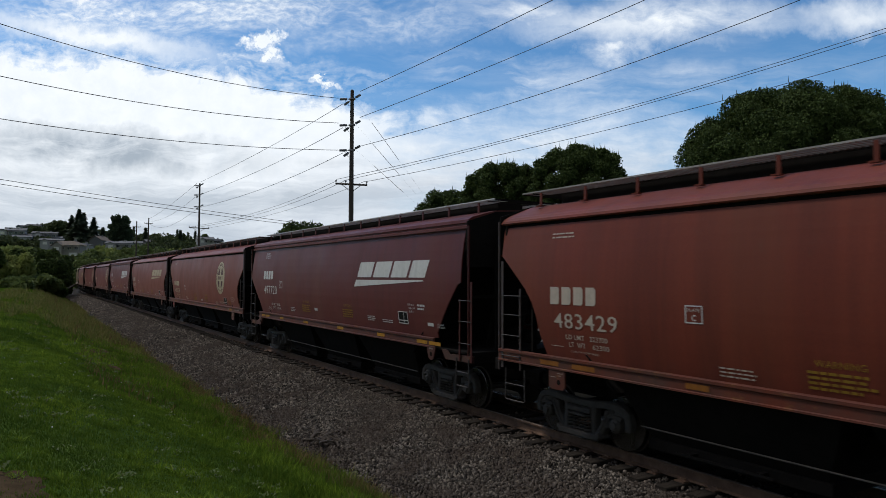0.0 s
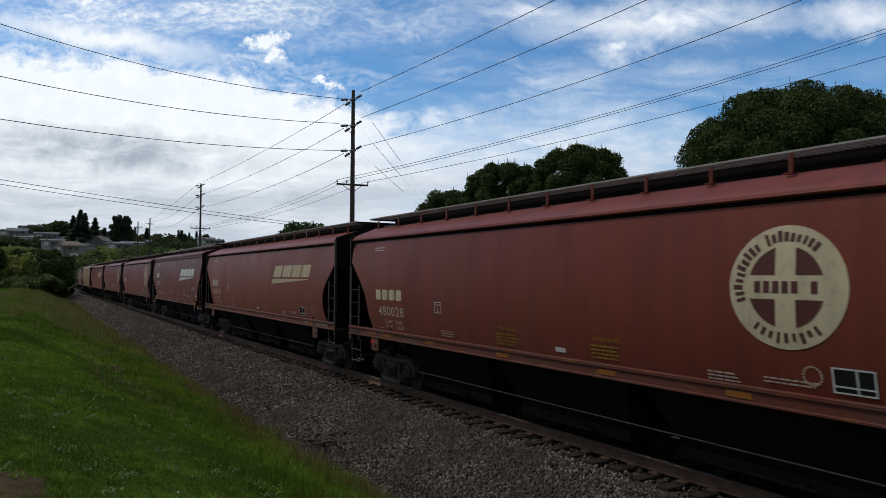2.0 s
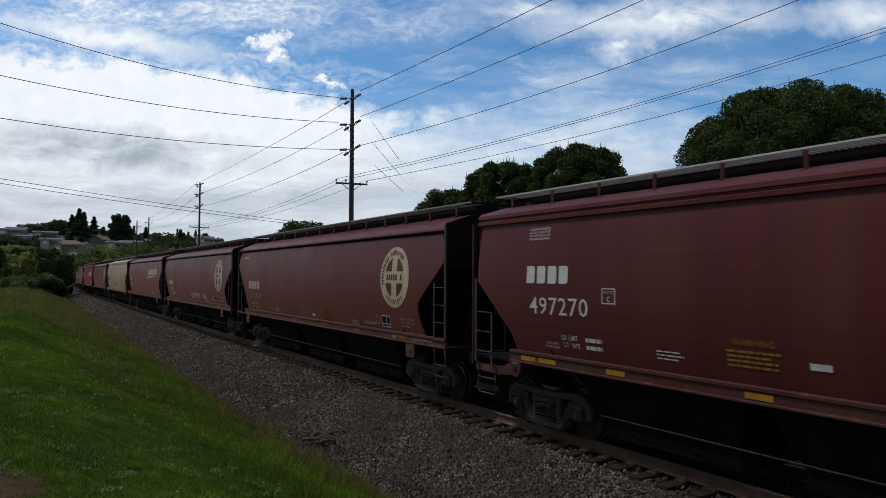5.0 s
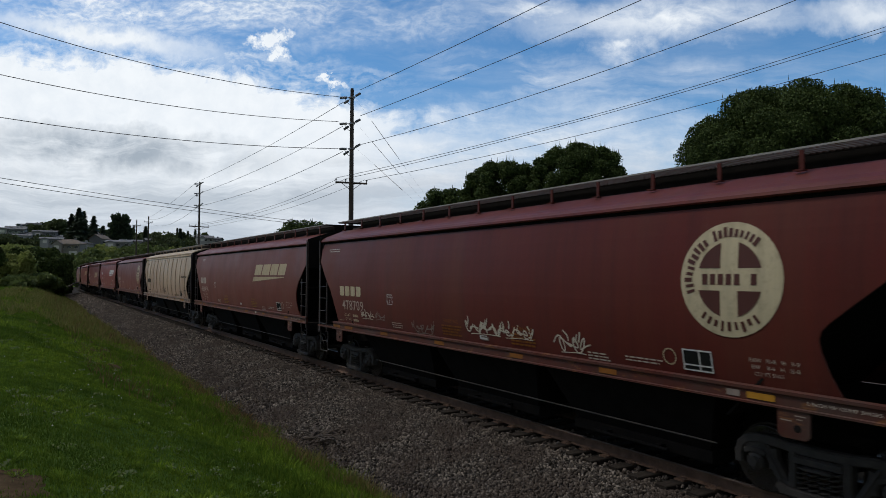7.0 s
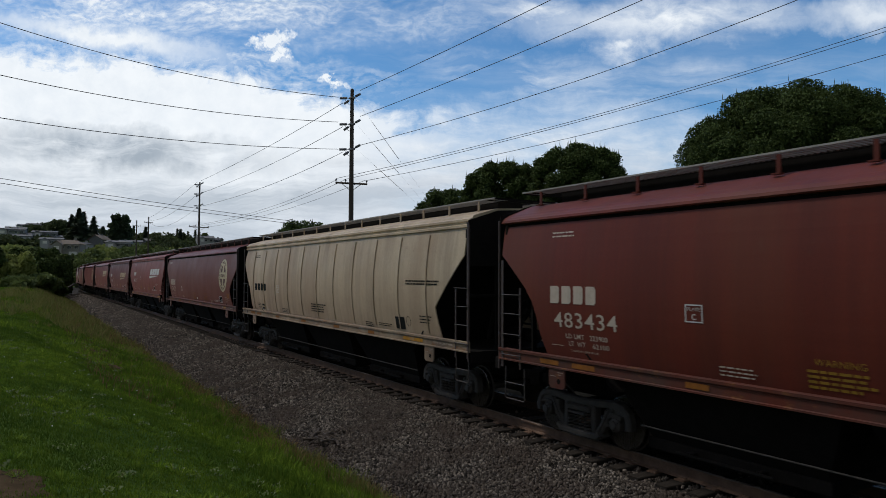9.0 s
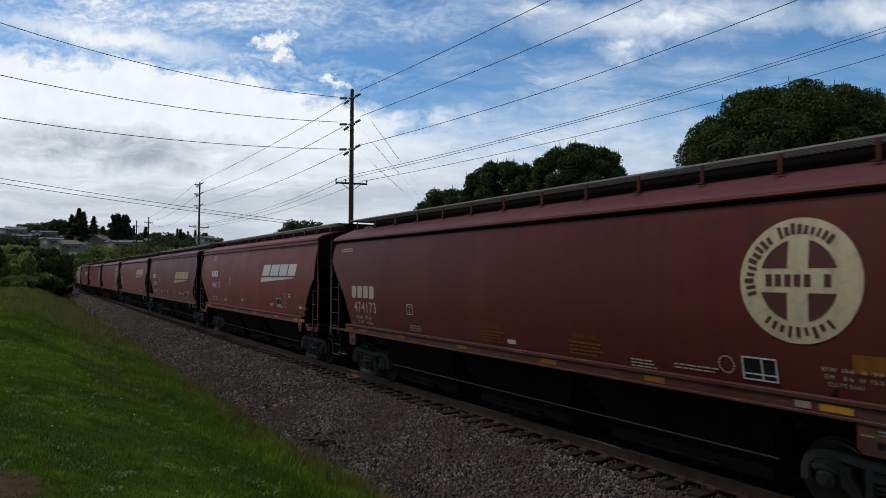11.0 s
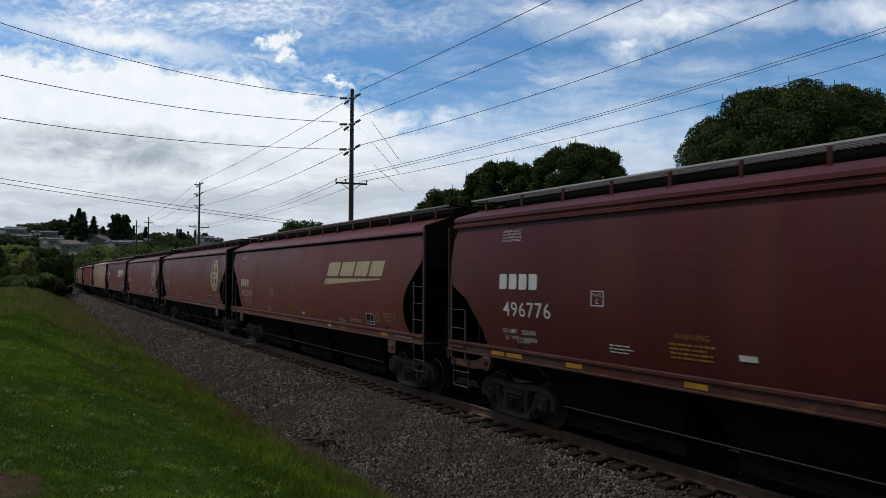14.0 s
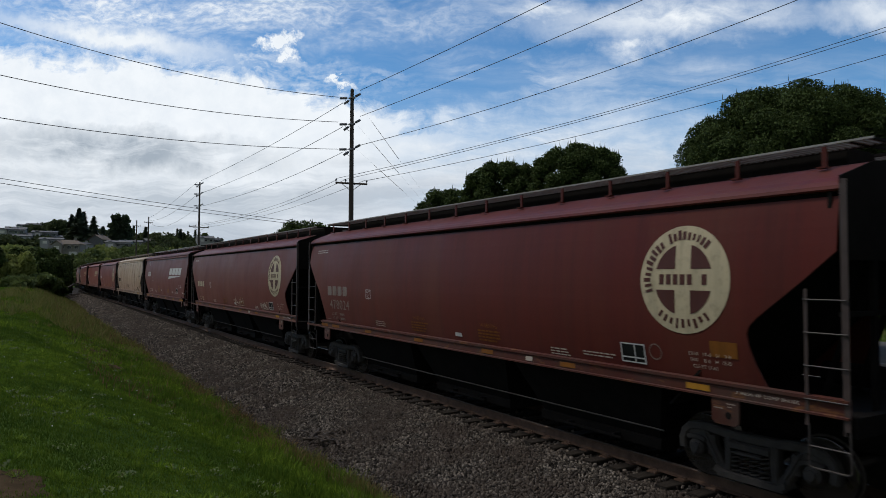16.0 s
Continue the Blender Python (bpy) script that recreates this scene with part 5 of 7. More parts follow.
    part("brake_pipe", Mesh().tube([(-1.08, f + 3.6, 0.66), (-1.08, r - 3.8, 0.66)], 0.014, 6), M_TRUCK, car, "thin grey brake pipe")
    part("brake_wheel", brake_wheel_mesh(length), M_UNDER, car)
    part("air_reservoir", Mesh().lathe([(-0.55, 0.05), (-0.50, 0.17), (0.50, 0.17), (0.55, 0.05)], "y", 12, (0.75, f + 1.55, 1.65)), M_UNDER, car)
    if kind == "ribbed":
        for i in range(11):
            y = f + 2.3 + i * (length - 4.4) / 10
            for n in (-1, 1):
                m = Mesh()
                zs = [1.72, 2.2, 2.7, 3.2, 3.7, 4.06]
                zs = [z for z in zs if f + cut_at("ribbed_front", z) + 0.05 < y < r - cut_at("ribbed_rear", z) - 0.05]
                ring = [(n * side_x(z) + n * 0.012, y, z) for z in zs]
                m.tube(ring, 0.017, 6)
                part("side_rib", m, M_PAINT, car)
    build_truck(car, front_y)
    build_truck(car, rear_y)
    return car


# ---------------------------------------------------------------- lettering and markings on the near side
def on_side(length, pts):
    """Points (metres from the front coupling, height) laid on the near side sheet."""
    return [(-(side_x(z) + 0.007), -length / 2 + a, z) for a, z in pts]


class Decal(Mesh):
    """Flat paint on a car's near side; a runs from the front coupling to the rear."""

    def __init__(self, length):
        self.v, self.f, self.slot = [], [], []
        self.length = length

    def poly(self, pts, slot=0):
        return self.add(on_side(self.length, pts), [tuple(range(len(pts)))], slot)

    def bar(self, a0, a1, z0, z1, slot=0):
        return self.poly([(a0, z0), (a0, z1), (a1, z1), (a1, z0)], slot)

    def outline(self, a0, a1, z0, z1, t):
        self.bar(a0, a1, z0, z0 + t)
        self.bar(a0, a1, z1 - t, z1)
        self.bar(a0, a0 + t, z0 + t, z1 - t)
        return self.bar(a1 - t, a1, z0 + t, z1 - t)

    def text(self, words, a, z, size, stretch=1.0, bold=0.0, width=None):
        """Words in the built-in font, reading towards the front from a; size: height of a capital; width: of the whole line."""
        c = bpy.data.curves.new("words", "FONT")
        c.body, c.size, c.resolution_u, c.offset, c.space_character = words, size / 0.7, 2, bold, 1.06
        tmp = bpy.data.objects.new("words", c)
        me = bpy.data.meshes.new_from_object(tmp)
        if width:
            lo, hi = min(v.co.x for v in me.vertices), max(v.co.x for v in me.vertices)
            tall = max(v.co.y for v in me.vertices)
            pts = [(a - (v.co.x - lo) * width / (hi - lo), z + v.co.y * size / tall) for v in me.vertices]
        else:
            pts = [(a - v.co.x * stretch, z + v.co.y) for v in me.vertices]
        self.add(on_side(self.length, pts), [tuple(p.vertices) for p in me.polygons])
        bpy.data.objects.remove(tmp)
        bpy.data.meshes.remove(me)
        bpy.data.curves.remove(c)
        return self

    def lines(self, a, z, n, width, pitch=0.07, tall=0.035, seed=0):
        """Rows of small unreadable writing as plain bars."""
        rnd = random.Random(seed + int(a * 100))
        for i in range(n):
            x = a
            end = a - width * rnd.uniform(0.75, 1.0)
            while x > end:
                w = min(rnd.uniform(0.05, 0.16), x - end + 0.01)
                self.bar(x - w, x, z - i * pitch, z - i * pitch + tall)
                x -= w + 0.022
        return self


def slanted_logo(length, a, drop=0.0):
    """Company mark: four slanted blocks over a tapering bar; a: the mark's left end."""
    d = Decal(length)
    lean, z0, z1 = 0.42, 3.065 - drop, 3.485 - drop
    h = z1 - z0
    for left, wide in ((0.20, 0.90), (1.22, 0.94), (2.27, 0.86), (3.24, 0.80)):
        corner = [(0.02, 0), (0, 0.06), (0, 0.94), (0.02, 1), (0.98, 1), (1, 0.94), (1, 0.06), (0.98, 0)]
        d.poly([(a - left - u * wide - lean * h * v, z0 + v * h) for u, v in corner])
    d.poly([(a, 2.795 - drop), (a - 0.14, 2.99 - drop), (a - 3.97, 3.005 - drop), (a - 3.98, 2.975 - drop)])
    return d


def round_emblem(length, a, z=3.05, radius=0.785):
    """Cream disc with a cross, four dark quarters and a ring of dark strokes: the disc, then the dark paint."""
    d, dark = Decal(length), Decal(length)
    n = 40
    rings = [0, 0.35, 0.62, 0.85, 1.0]
    pts = [(a + radius * r * math.cos(2 * math.pi * i / n), z + radius * r * math.sin(2 * math.pi * i / n)) for r in rings for i in range(n)]
    d.add(on_side(length, pts), [(j * n + i, j * n + (i + 1) % n, (j + 1) * n + (i + 1) % n, (j + 1) * n + i) for j in range(len(rings) - 1) for i in range(n)])

    def ink(pts2):
        dark.add([(x - 0.004, y, zz) for x, y, zz in on_side(length, pts2)], [tuple(range(len(pts2)))])
    arm, r = 0.135, 0.50
    for sx in (-1, 1):
        for sz in (-1, 1):
            q0 = math.asin(arm / r)
            arc = [(a + sx * r * math.cos(q), z + sz * (r * math.sin(q) + 0.02)) for q in np.linspace(q0, math.pi / 2 - q0, 7)]
            ink([(a + sx * arm, z + sz * (arm + 0.02))] + arc)
    for i in range(7):
        x = a + 0.42 - i * 0.125
        if i != 5:
            ink([(x, z - 0.075), (x, z + 0.075), (x - 0.085, z + 0.075), (x - 0.085, z - 0.075)])
    rnd = random.Random(4)
    for i in range(29):
        q = radians(196 - i * 7.6) if i < 20 else radians(232 + (i - 20) * 9.5)
        if i == 10:
            continue
        t = 0.028 * rnd.uniform(0.7, 1.1)
        r0, r1 = 0.565 + rnd.uniform(0, 0.03), 0.70 + rnd.uniform(-0.02, 0.03)
        c, s = math.cos(q), math.sin(q)
        ink([(a - r0 * c + t * s, z + r0 * s + t * c), (a - r1 * c + t * s, z + r1 * s + t * c), (a - r1 * c - t * s, z + r1 * s - t * c), (a - r0 * c - t * s, z + r0 * s - t * c)])
    return d, dark


def scrawl(length, a, z, width, tall, strokes, seed):
    """A sprayed tag: one looping line, crossed by short strokes and underlined."""
    d = Decal(length)
    rnd = random.Random(seed)

    def line(pts, w=0.014):
        for (x, y), (nx, ny) in zip(pts, pts[1:]):
            dx, dy = nx - x, ny - y
            l = math.hypot(dx, dy) or 1
            ox, oy = -dy / l * w, dx / l * w
            ex, ey = dx / l * w * 0.6, dy / l * w * 0.6
            d.poly([(x + ox - ex, y + oy - ey), (nx + ox + ex, ny + oy + ey), (nx - ox + ex, ny - oy + ey), (x - ox - ex, y - oy - ey)])

    n = strokes * 16
    f1, f2, f3, p1, p2 = strokes * rnd.uniform(0.8, 1.1), strokes * rnd.uniform(1.0, 1.3), rnd.uniform(1.5, 2.6), rnd.uniform(0, 6), rnd.uniform(0, 6)
    pts = []
    for i in range(n + 1):
        t = i / n
        env = 0.55 + 0.45 * math.sin(6.283 * f3 * t + p1)
        pts.append((a - width * t - 0.10 * math.sin(6.283 * f1 * t + p2), z + tall * (0.42 + 0.40 * env * math.sin(6.283 * f2 * t))))
    line(pts)
    for i in range(strokes):
        x, y = a - width * rnd.random(), z + tall * rnd.uniform(0.3, 0.7)
        q, l = rnd.uniform(0.9, 2.2), tall * rnd.uniform(0.3, 0.6)
        line([(x, y), (x - 0.3 * l * math.cos(q) - 0.02, y + 0.5 * l * math.sin(q)), (x - l * math.cos(q), y + l * math.sin(q))])
    line([(a - width * 0.1, z - 0.015), (a - width * 0.6, z + 0.01), (a - width * 0.95, z)], 0.008)
    return d


PATTERNS = {}
TRAIN = []


def add_car(kind, length, colour, label, logo=None, logo_at=0.0, number="", ld="", lt="", marks=M_WHITE, extra=None, mark_box=None, num_box=None, faded=None, plate=None, panel=None, ring_front=False, logo_drop=0.0, logo_z=3.05, warnings=None):
    key = (kind, length)
    if key not in PATTERNS:
        car = PATTERNS[key] = build_hopper_type(kind, length)
    else:
        car = copy_thing(PATTERNS[key], Matrix())
        for ob in [o for o in car.children if o.get("marking")]:
            bpy.data.objects.remove(ob)
    tagged(car, label, "freight car", "cars of the grain train")
    shade = random.Random(len(TRAIN) * 7 + 3)
    for ob in car.children:
        base = ob.name.split(".")[0]
        # one paint retinted: roof lightened as if lit, brackets and ends shaded, sill dirtier
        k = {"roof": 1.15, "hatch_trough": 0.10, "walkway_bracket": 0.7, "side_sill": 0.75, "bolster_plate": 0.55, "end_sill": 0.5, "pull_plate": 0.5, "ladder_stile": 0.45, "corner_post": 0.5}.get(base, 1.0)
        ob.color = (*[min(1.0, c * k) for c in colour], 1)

    def mark(name, d, mat, text=""):
        ob = part(name, d, mat, car, text)
        ob["marking"] = 1
        return ob

    f = lambda a: a                        # from the front
    r = lambda a: length - a               # from the rear
    high = kind in ("straight", "mixed")
    # reporting mark as four plain blocks, then the car's number: (from the rear, height of the foot, width, capital's height)
    mark_box = mark_box or ((2.43, 2.96, 1.14, 0.32) if high else (2.18, 2.605, 1.14, 0.31) if kind == "round" else (2.36, 2.47, 1.46, 0.28))
    num_box = num_box or ((2.52, 2.40, 1.55, 0.31) if high else (2.26, 2.19, 1.53, 0.265) if kind == "round" else (2.48, 2.06, 1.46, 0.28))
    a0, zb, mw, cap = r(mark_box[0]), mark_box[1], mark_box[2], mark_box[3]
    pitch = mw / 3.78
    for i in range(4):
        x, w = a0 - i * pitch, pitch * 0.78
        p = [(x, zb), (x, zb + cap), (x - w * 0.85, zb + cap), (x - w, zb + cap - 0.04), (x - w, zb + 0.04), (x - w * 0.85, zb)]
        mark("reporting_mark", Decal(length).poly(p), marks)
    if number:
        mark("car_number", Decal(length).text(number, r(num_box[0]), num_box[1], num_box[3], 1.0, 0.001, num_box[2]), faded or marks)["kind"] = "stuff"
    d = Decal(length)
    zl = (num_box[1] - 0.19, num_box[1] - 0.32) if not high else (1.97, 1.84)
    la = r(num_box[0] + (0.28 if kind == "round" else 0.06 if not high else 0.82 if kind == "straight" and length < 18 else -0.06))
    d.text("LD LMT   " + ld, la, zl[0], 0.085, 1.0, 0.001, None if not ld else 1.0)
    d.text("LT  WT", la - 0.05, zl[1], 0.085, 1.0, 0.001)
    if lt:
        d.text(lt, la - 0.64, zl[1] - 0.005, 0.085, 1.0, 0.001, 0.38)
    if not ld:
        d.lines(la - 0.62, zl[0], 1, 0.42, 0.1, 0.07).lines(la - 0.62, zl[1], 1, 0.42, 0.1, 0.07)
    if high:
        sa = r(num_box[0] + (0.40 if length < 18 else -1.05))
        d.text("2 INCH HF", sa, 1.86, 0.045, 1.0, 0.0, 0.30).text("COMP SHOES", sa + 0.03, 1.79, 0.045, 1.0, 0.0, 0.36)
    else:
        d.text("2 INCH HF COMP SHOES", la - 0.08, zl[1] - 0.10, 0.035, 1.0, 0.0, 0.68)
        d.bar(la + 0.10, la + 0.42, zl[1] - 0.02, zl[1] - 0.008)
    mark("load_data", d, marks)["kind"] = "stuff"
    plate = plate or ((4.40, 2.64) if high else (5.12, 2.435))
    pa, pz = r(plate[0]), plate[1]
    d = Decal(length).outline(pa - 0.30, pa, pz, pz + 0.26, 0.018)
    d.text("PLATE", pa - 0.045, pz + 0.165, 0.05, 1.0, 0.0, 0.21).text("C", pa - 0.115, pz + 0.04, 0.085, 1.0, 0.002, 0.07)
    if plate[0] > 0:
        mark("plate_box", d, M_WHITE)
    d = Decal(length)
    if high:
        for i, words in enumerate(("OWNERSHIP SUBJECT TO", "A SECURITY AGREEMENT", "FILED WITH THE SURFACE", "TRANSPORTATION BOARD")):
            d.text(words, a0 + 0.02, 3.96 - 0.062 * i, 0.040, 1.0, 0.0, 0.60)
    else:
        d.lines(r(1.30 if kind == "angled" else 2.15), 3.86 if not high else 3.92, 3 if high else 2, 1.0 if kind == "angled" else 0.65, 0.065, 0.026)
    d.lines(f(5.6 if high else 5.8), 1.98 if high else 1.78, 3, 0.50, 0.05, 0.024).lines(r(5.48 if high else 5.62), 1.96 if high else 1.84, 3, 0.50 if high else 0.62, 0.055, 0.022).lines(f(4.68 if high else 4.95), 1.93 if high else 1.80, 2, 0.6 if high else 0.8, 0.05, 0.022)
    if kind in ("round", "angled"):
        for i, words in enumerate(("EXW  10-8   H   9-9", "EW    8-6   H  15-0", "CU FT 5161")):
            d.text(words, f(2.75) - 0.03 * i, (1.97 if kind == "angled" else 2.05) - 0.09 * i, 0.052, 1.05)
    elif kind == "straight":
        da = f(3.20) if length < 18 else f(3.84)
        for i, words in enumerate(("EW 10-4", "EXW 10-4", "CU FT")):
            d.text(words, da - 0.02 * i, 2.37 - 0.085 * i, 0.050, 1.05)
        d.lines(da - 0.48, 2.37, 2, 0.34, 0.085, 0.045)
        d.text("2 INCH HF", f(1.86), 1.96, 0.042, 1.0, 0.0, 0.30).text("COMP SHOES", f(1.90), 1.895, 0.042, 1.0, 0.0, 0.36)
        d.bar(f(2.03), f(2.30), 1.92, 2.00)
    else:
        d.lines(f(3.1) if kind == "mixed" else f(2.66), 2.10, 3, 0.56, 0.075, 0.028)
        if kind == "ribbed":
            d.lines(f(3.30), 2.94, 2, 1.6, 0.07, 0.036).lines(f(9.94), 2.12, 4, 1.3, 0.075, 0.034)
    mark("small_stencil", d, M_INK if kind == "ribbed" else M_WHITE if high else M_MARK)["kind"] = "stuff"
    # consolidated stencil: a dark panel in a white frame
    b0 = panel or (4.05 if high else 3.82)
    b1 = b0 - 0.50
    zz = 1.90 if kind == "straight" else 1.73
    d = Decal(length).bar(b1, b0, zz, zz + 0.31)
    mark("stencil_panel", d, M_INK)
    d = Decal(length)
    for v in (zz, zz + 0.075, zz + 0.29):
        d.add([(x - 0.003, y, z) for x, y, z in on_side(length, [(b1, v), (b1, v + 0.022), (b0, v + 0.022), (b0, v)])], [(0, 1, 2, 3)])
    for u in (b1, (b0 + b1) / 2 - 0.05, b0 - 0.022):
        d.add([(x - 0.004, y, z) for x, y, z in on_side(length, [(u, zz), (u, zz + 0.31), (u + 0.022, zz + 0.31), (u + 0.022, zz)])], [(0, 1, 2, 3)])
    if kind != "ribbed":
        mark("stencil_panel_frame", d, M_WHITE)
    ring = Decal(length)
    for q in range(18):
        a, b = 2 * math.pi * q / 18, 2 * math.pi * (q + 0.75) / 18
        c = (b0 + 0.24, zz + 0.17) if logo == "round" and not ring_front else (b1 - 0.42, zz + 0.10) if high else (b1 - 0.20, zz + 0.22)
        ring.poly([(c[0] + 0.125 * math.cos(a), c[1] + 0.125 * math.sin(a)), (c[0] + 0.125 * math.cos(b), c[1] + 0.125 * math.sin(b)),
                   (c[0] + 0.105 * math.cos(b), c[1] + 0.105 * math.sin(b)), (c[0] + 0.105 * math.cos(a), c[1] + 0.105 * math.sin(a))])
    if not high or (kind == "straight" and length > 18):
        mark("stencil_ring", ring, marks)["kind"] = "stuff"
    # warnings
    if kind != "ribbed":
        for a in warnings or ((7.32, 10.8) if high else (7.22, 11.75) if kind == "round" else (8.1, 11.0)):
            d = Decal(length).text("WARNING", a - 0.1, 2.18 if high else 2.02, 0.085, 1.0)
            d.lines(a, 2.08 if high else 1.93, 4, 0.82, 0.065, 0.035)
            mark("warning_notice", d, M_PATCH if kind == "angled" else M_WARN)["kind"] = "stuff"
    # reflective strips along the sill
    spots = [(1.60, 2.12, M_YELLOW), (2.21, 2.71, M_YELLOW), (4.42, 4.87, M_YELLOW), (7.14, 7.58, M_YELLOW), (10.1, 10.5, M_YELLOW), (12.6, 13.0, M_YELLOW), *(((length - 3.15, length - 2.41, M_YELLOW),) if length > 18 else ((length - 2.69, length - 2.27, M_YELLOW), (length - 3.26, length - 2.78, M_YELLOW)))]
    if not high:
        spots = [(2.35, 2.75, M_YELLOW if shade.random() < 0.6 else M_PATCH), (2.85, 3.05, M_GHOST), (5.05, 5.44, M_PATCH), (7.45, 7.86, M_PATCH), (10.3, 10.72, M_PATCH), (13.1, 13.5, M_PATCH), (length - 3.3, length - 2.75, M_PATCH), (length - 2.4, length - 1.9, M_PATCH)]
        if shade.random() < 0.35:
            spots[1] = (6.2, 6.4, M_MARK)
    if kind == "ribbed":
        spots[0] = (2.42, 3.40, M_YELLOW)
    tag_at, tag_z = (9.65, 1.96) if high else (9.02, 1.75)
    if kind != "ribbed":
        mark("white_tag", Decal(length).bar(tag_at - 0.27, tag_at, tag_z, tag_z + 0.085), M_WHITE)
    d = Decal(length).text("2 INCH HF COMP SHOES", 1.95, 1.53, 0.042, 1.25)
    d.v = [(-1.615, y, z) for _, y, z in d.v]
    if not high:
        mark("sill_stencil", d, M_MARK)["kind"] = "stuff"
    for p, q, mat in spots:
        d = Mesh().add([(-1.614, -length / 2 + a, z) for a, z in ((p, 1.50), (p, 1.585), (q, 1.585), (q, 1.50))], [(0, 1, 2, 3)])
        mark("reflective_strip", d, mat)
    if logo == "round":
        disc, dark = round_emblem(length, logo_at, logo_z)
        mark("round_emblem", disc, M_CREAM, "cream round emblem with a cross")
        mark("emblem_lettering", dark, M_INKBROWN, "dark quarters and worn lettering strokes of the emblem")["kind"] = "stuff"
    elif logo:
        mark("slanted_logo", slanted_logo(length, logo_at, logo_drop), M_WHITE if logo == "white" else M_GOLD, "slanted block logo over a tapering bar")
    for name, d, mat in (extra(length) if extra else ()):
        mark(name, d, mat)
    TRAIN.append((car, length))
    return car


BROWN, RUST, MAROON, RED, TAN, OXIDE = (0.136, 0.0255, 0.0155), (0.188, 0.040, 0.023), (0.099, 0.0150, 0.0164), (0.178, 0.0262, 0.0196), (0.56, 0.46, 0.32), (0.110, 0.0170, 0.0125)
L_R, L_S, L_T = 18.62, 17.50, 18.60
GOLD_CAR = "rust-brown covered hopper car with a faded gold logo"
ROUND_CAR = "rust-brown covered hopper car with a round cream emblem"
WHITE_CAR = "dark maroon covered hopper car with a white slanted logo"
TAN_CAR = "cream ribbed covered hopper car with dark stencils"


def tags_six(l):
    return [("spray_tag", scrawl(l, 9.45, 1.86, 1.25, 0.30, 9, 1), M_TAG), ("spray_tag", scrawl(l, 8.20, 1.86, 1.00, 0.26, 6, 3), M_TAG),
            ("spray_tag", scrawl(l, 6.55, 1.74, 0.75, 0.36, 4, 2), M_TAG), ("spray_tag", scrawl(l, 11.90, 1.68, 1.05, 0.30, 5, 7), M_GHOST),
            ("spray_tag", scrawl(l, 14.9, 1.86, 0.8, 0.22, 4, 4), M_TAG), ("spray_tag", scrawl(l, 14.0, 1.88, 0.6, 0.2, 3, 8), M_GHOST),
            ("white_label", Decal(l).bar(8.70, 8.97, 1.73, 1.82), M_GHOST)]


def tags_few(l):
    return [("spray_tag", scrawl(l, 9.0, 1.74, 1.6, 0.35, 5, 5), M_TAG), ("spray_tag", scrawl(l, 5.0, 1.72, 0.9, 0.3, 3, 6), M_TAG)]


def streak(l):
    return [("rust_streak", Decal(l).poly([(l - 1.66, 2.78), (l - 1.78, 2.76), (l - 2.02, 2.02), (l - 1.92, 1.98)]), M_PATCH)]


def patch(l):
    return [("paint_patch", Decal(l).bar(1.95, 2.38, 1.98, 2.2), M_PATCH)]


def patch_low(l):
    return [("paint_patch", Decal(l).bar(2.86, 3.28, 1.74, 1.93), M_PATCH)]


def red_tag(l):
    return [("defect_tag", Mesh().add([(-1.625, l / 2 - 2.3 + a, z) for a, z in ((0, 1.28), (0, 1.38), (0.16, 1.38), (0.16, 1.28))], [(0, 1, 2, 3)]), M_RED)] + patch_low(l)


FIRST_GAP = 11.33            # where the first coupling stands at the start
NO_PLATE = (0.0, 2.4)
add_car("round", L_R, RUST, GOLD_CAR, "gold", 6.80, "483429", "223700", "62300", M_MARK)
add_car("straight", L_S, MAROON, WHITE_CAR, "white", 6.40, "497720", "222900", "63100", panel=3.75)
add_car("round", L_R, RUST, ROUND_CAR, "round", 4.58, "480028", "223400", "62600", M_CREAM, red_tag, mark_box=(2.38, 2.475, 1.46, 0.27), num_box=(2.50, 2.06, 1.41, 0.25), plate=(5.45, 2.25), panel=4.05, logo_z=2.98, warnings=(8.11, 10.82))
add_car("round", L_R, RUST, GOLD_CAR, "gold", 6.82, "483021", "223600", "62400", M_MARK)
add_car("straight", L_S, MAROON, WHITE_CAR, "white", 6.60, "497270", panel=4.09)
add_car("angled", L_R, OXIDE, ROUND_CAR, "round", 3.0, "473464", "224600", "61400", M_CREAM, streak, faded=M_GHOST, mark_box=(2.38, 2.53, 1.50, 0.31), num_box=(2.53, 2.08, 1.54, 0.28), plate=NO_PLATE)
add_car("angled", L_R, OXIDE, "red-brown covered hopper car with a round emblem and spray tags", "round", 3.0, "478709", "", "", M_CREAM, tags_six, faded=M_MARK, plate=(5.45, 2.32), warnings=(7.94, 10.52))
add_car("round", L_R, BROWN, GOLD_CAR, "gold", 6.82, "483434", "223900", "62100", M_MARK, panel=3.85)
add_car("ribbed", L_T, TAN, TAN_CAR, None, 0, "", "", "", M_INK, panel=3.95)
add_car("angled", L_R, (0.104, 0.0162, 0.0125), ROUND_CAR, "round", 3.0, "474173", "225000", "61500", M_MARK, patch, mark_box=(2.27, 2.45, 1.44, 0.34), num_box=(2.38, 2.05, 1.41, 0.29), plate=(5.54, 2.12), warnings=(7.2, 9.9))
add_car("straight", 18.18, RED, "red-brown covered hopper car with a white slanted logo", "white", 6.70, "486317", "224000", "62000", mark_box=(3.18, 2.99, 1.20, 0.30), num_box=(3.28, 2.455, 1.65, 0.28), plate=(6.62, 2.66), panel=4.71, warnings=(7.50, 11.30))
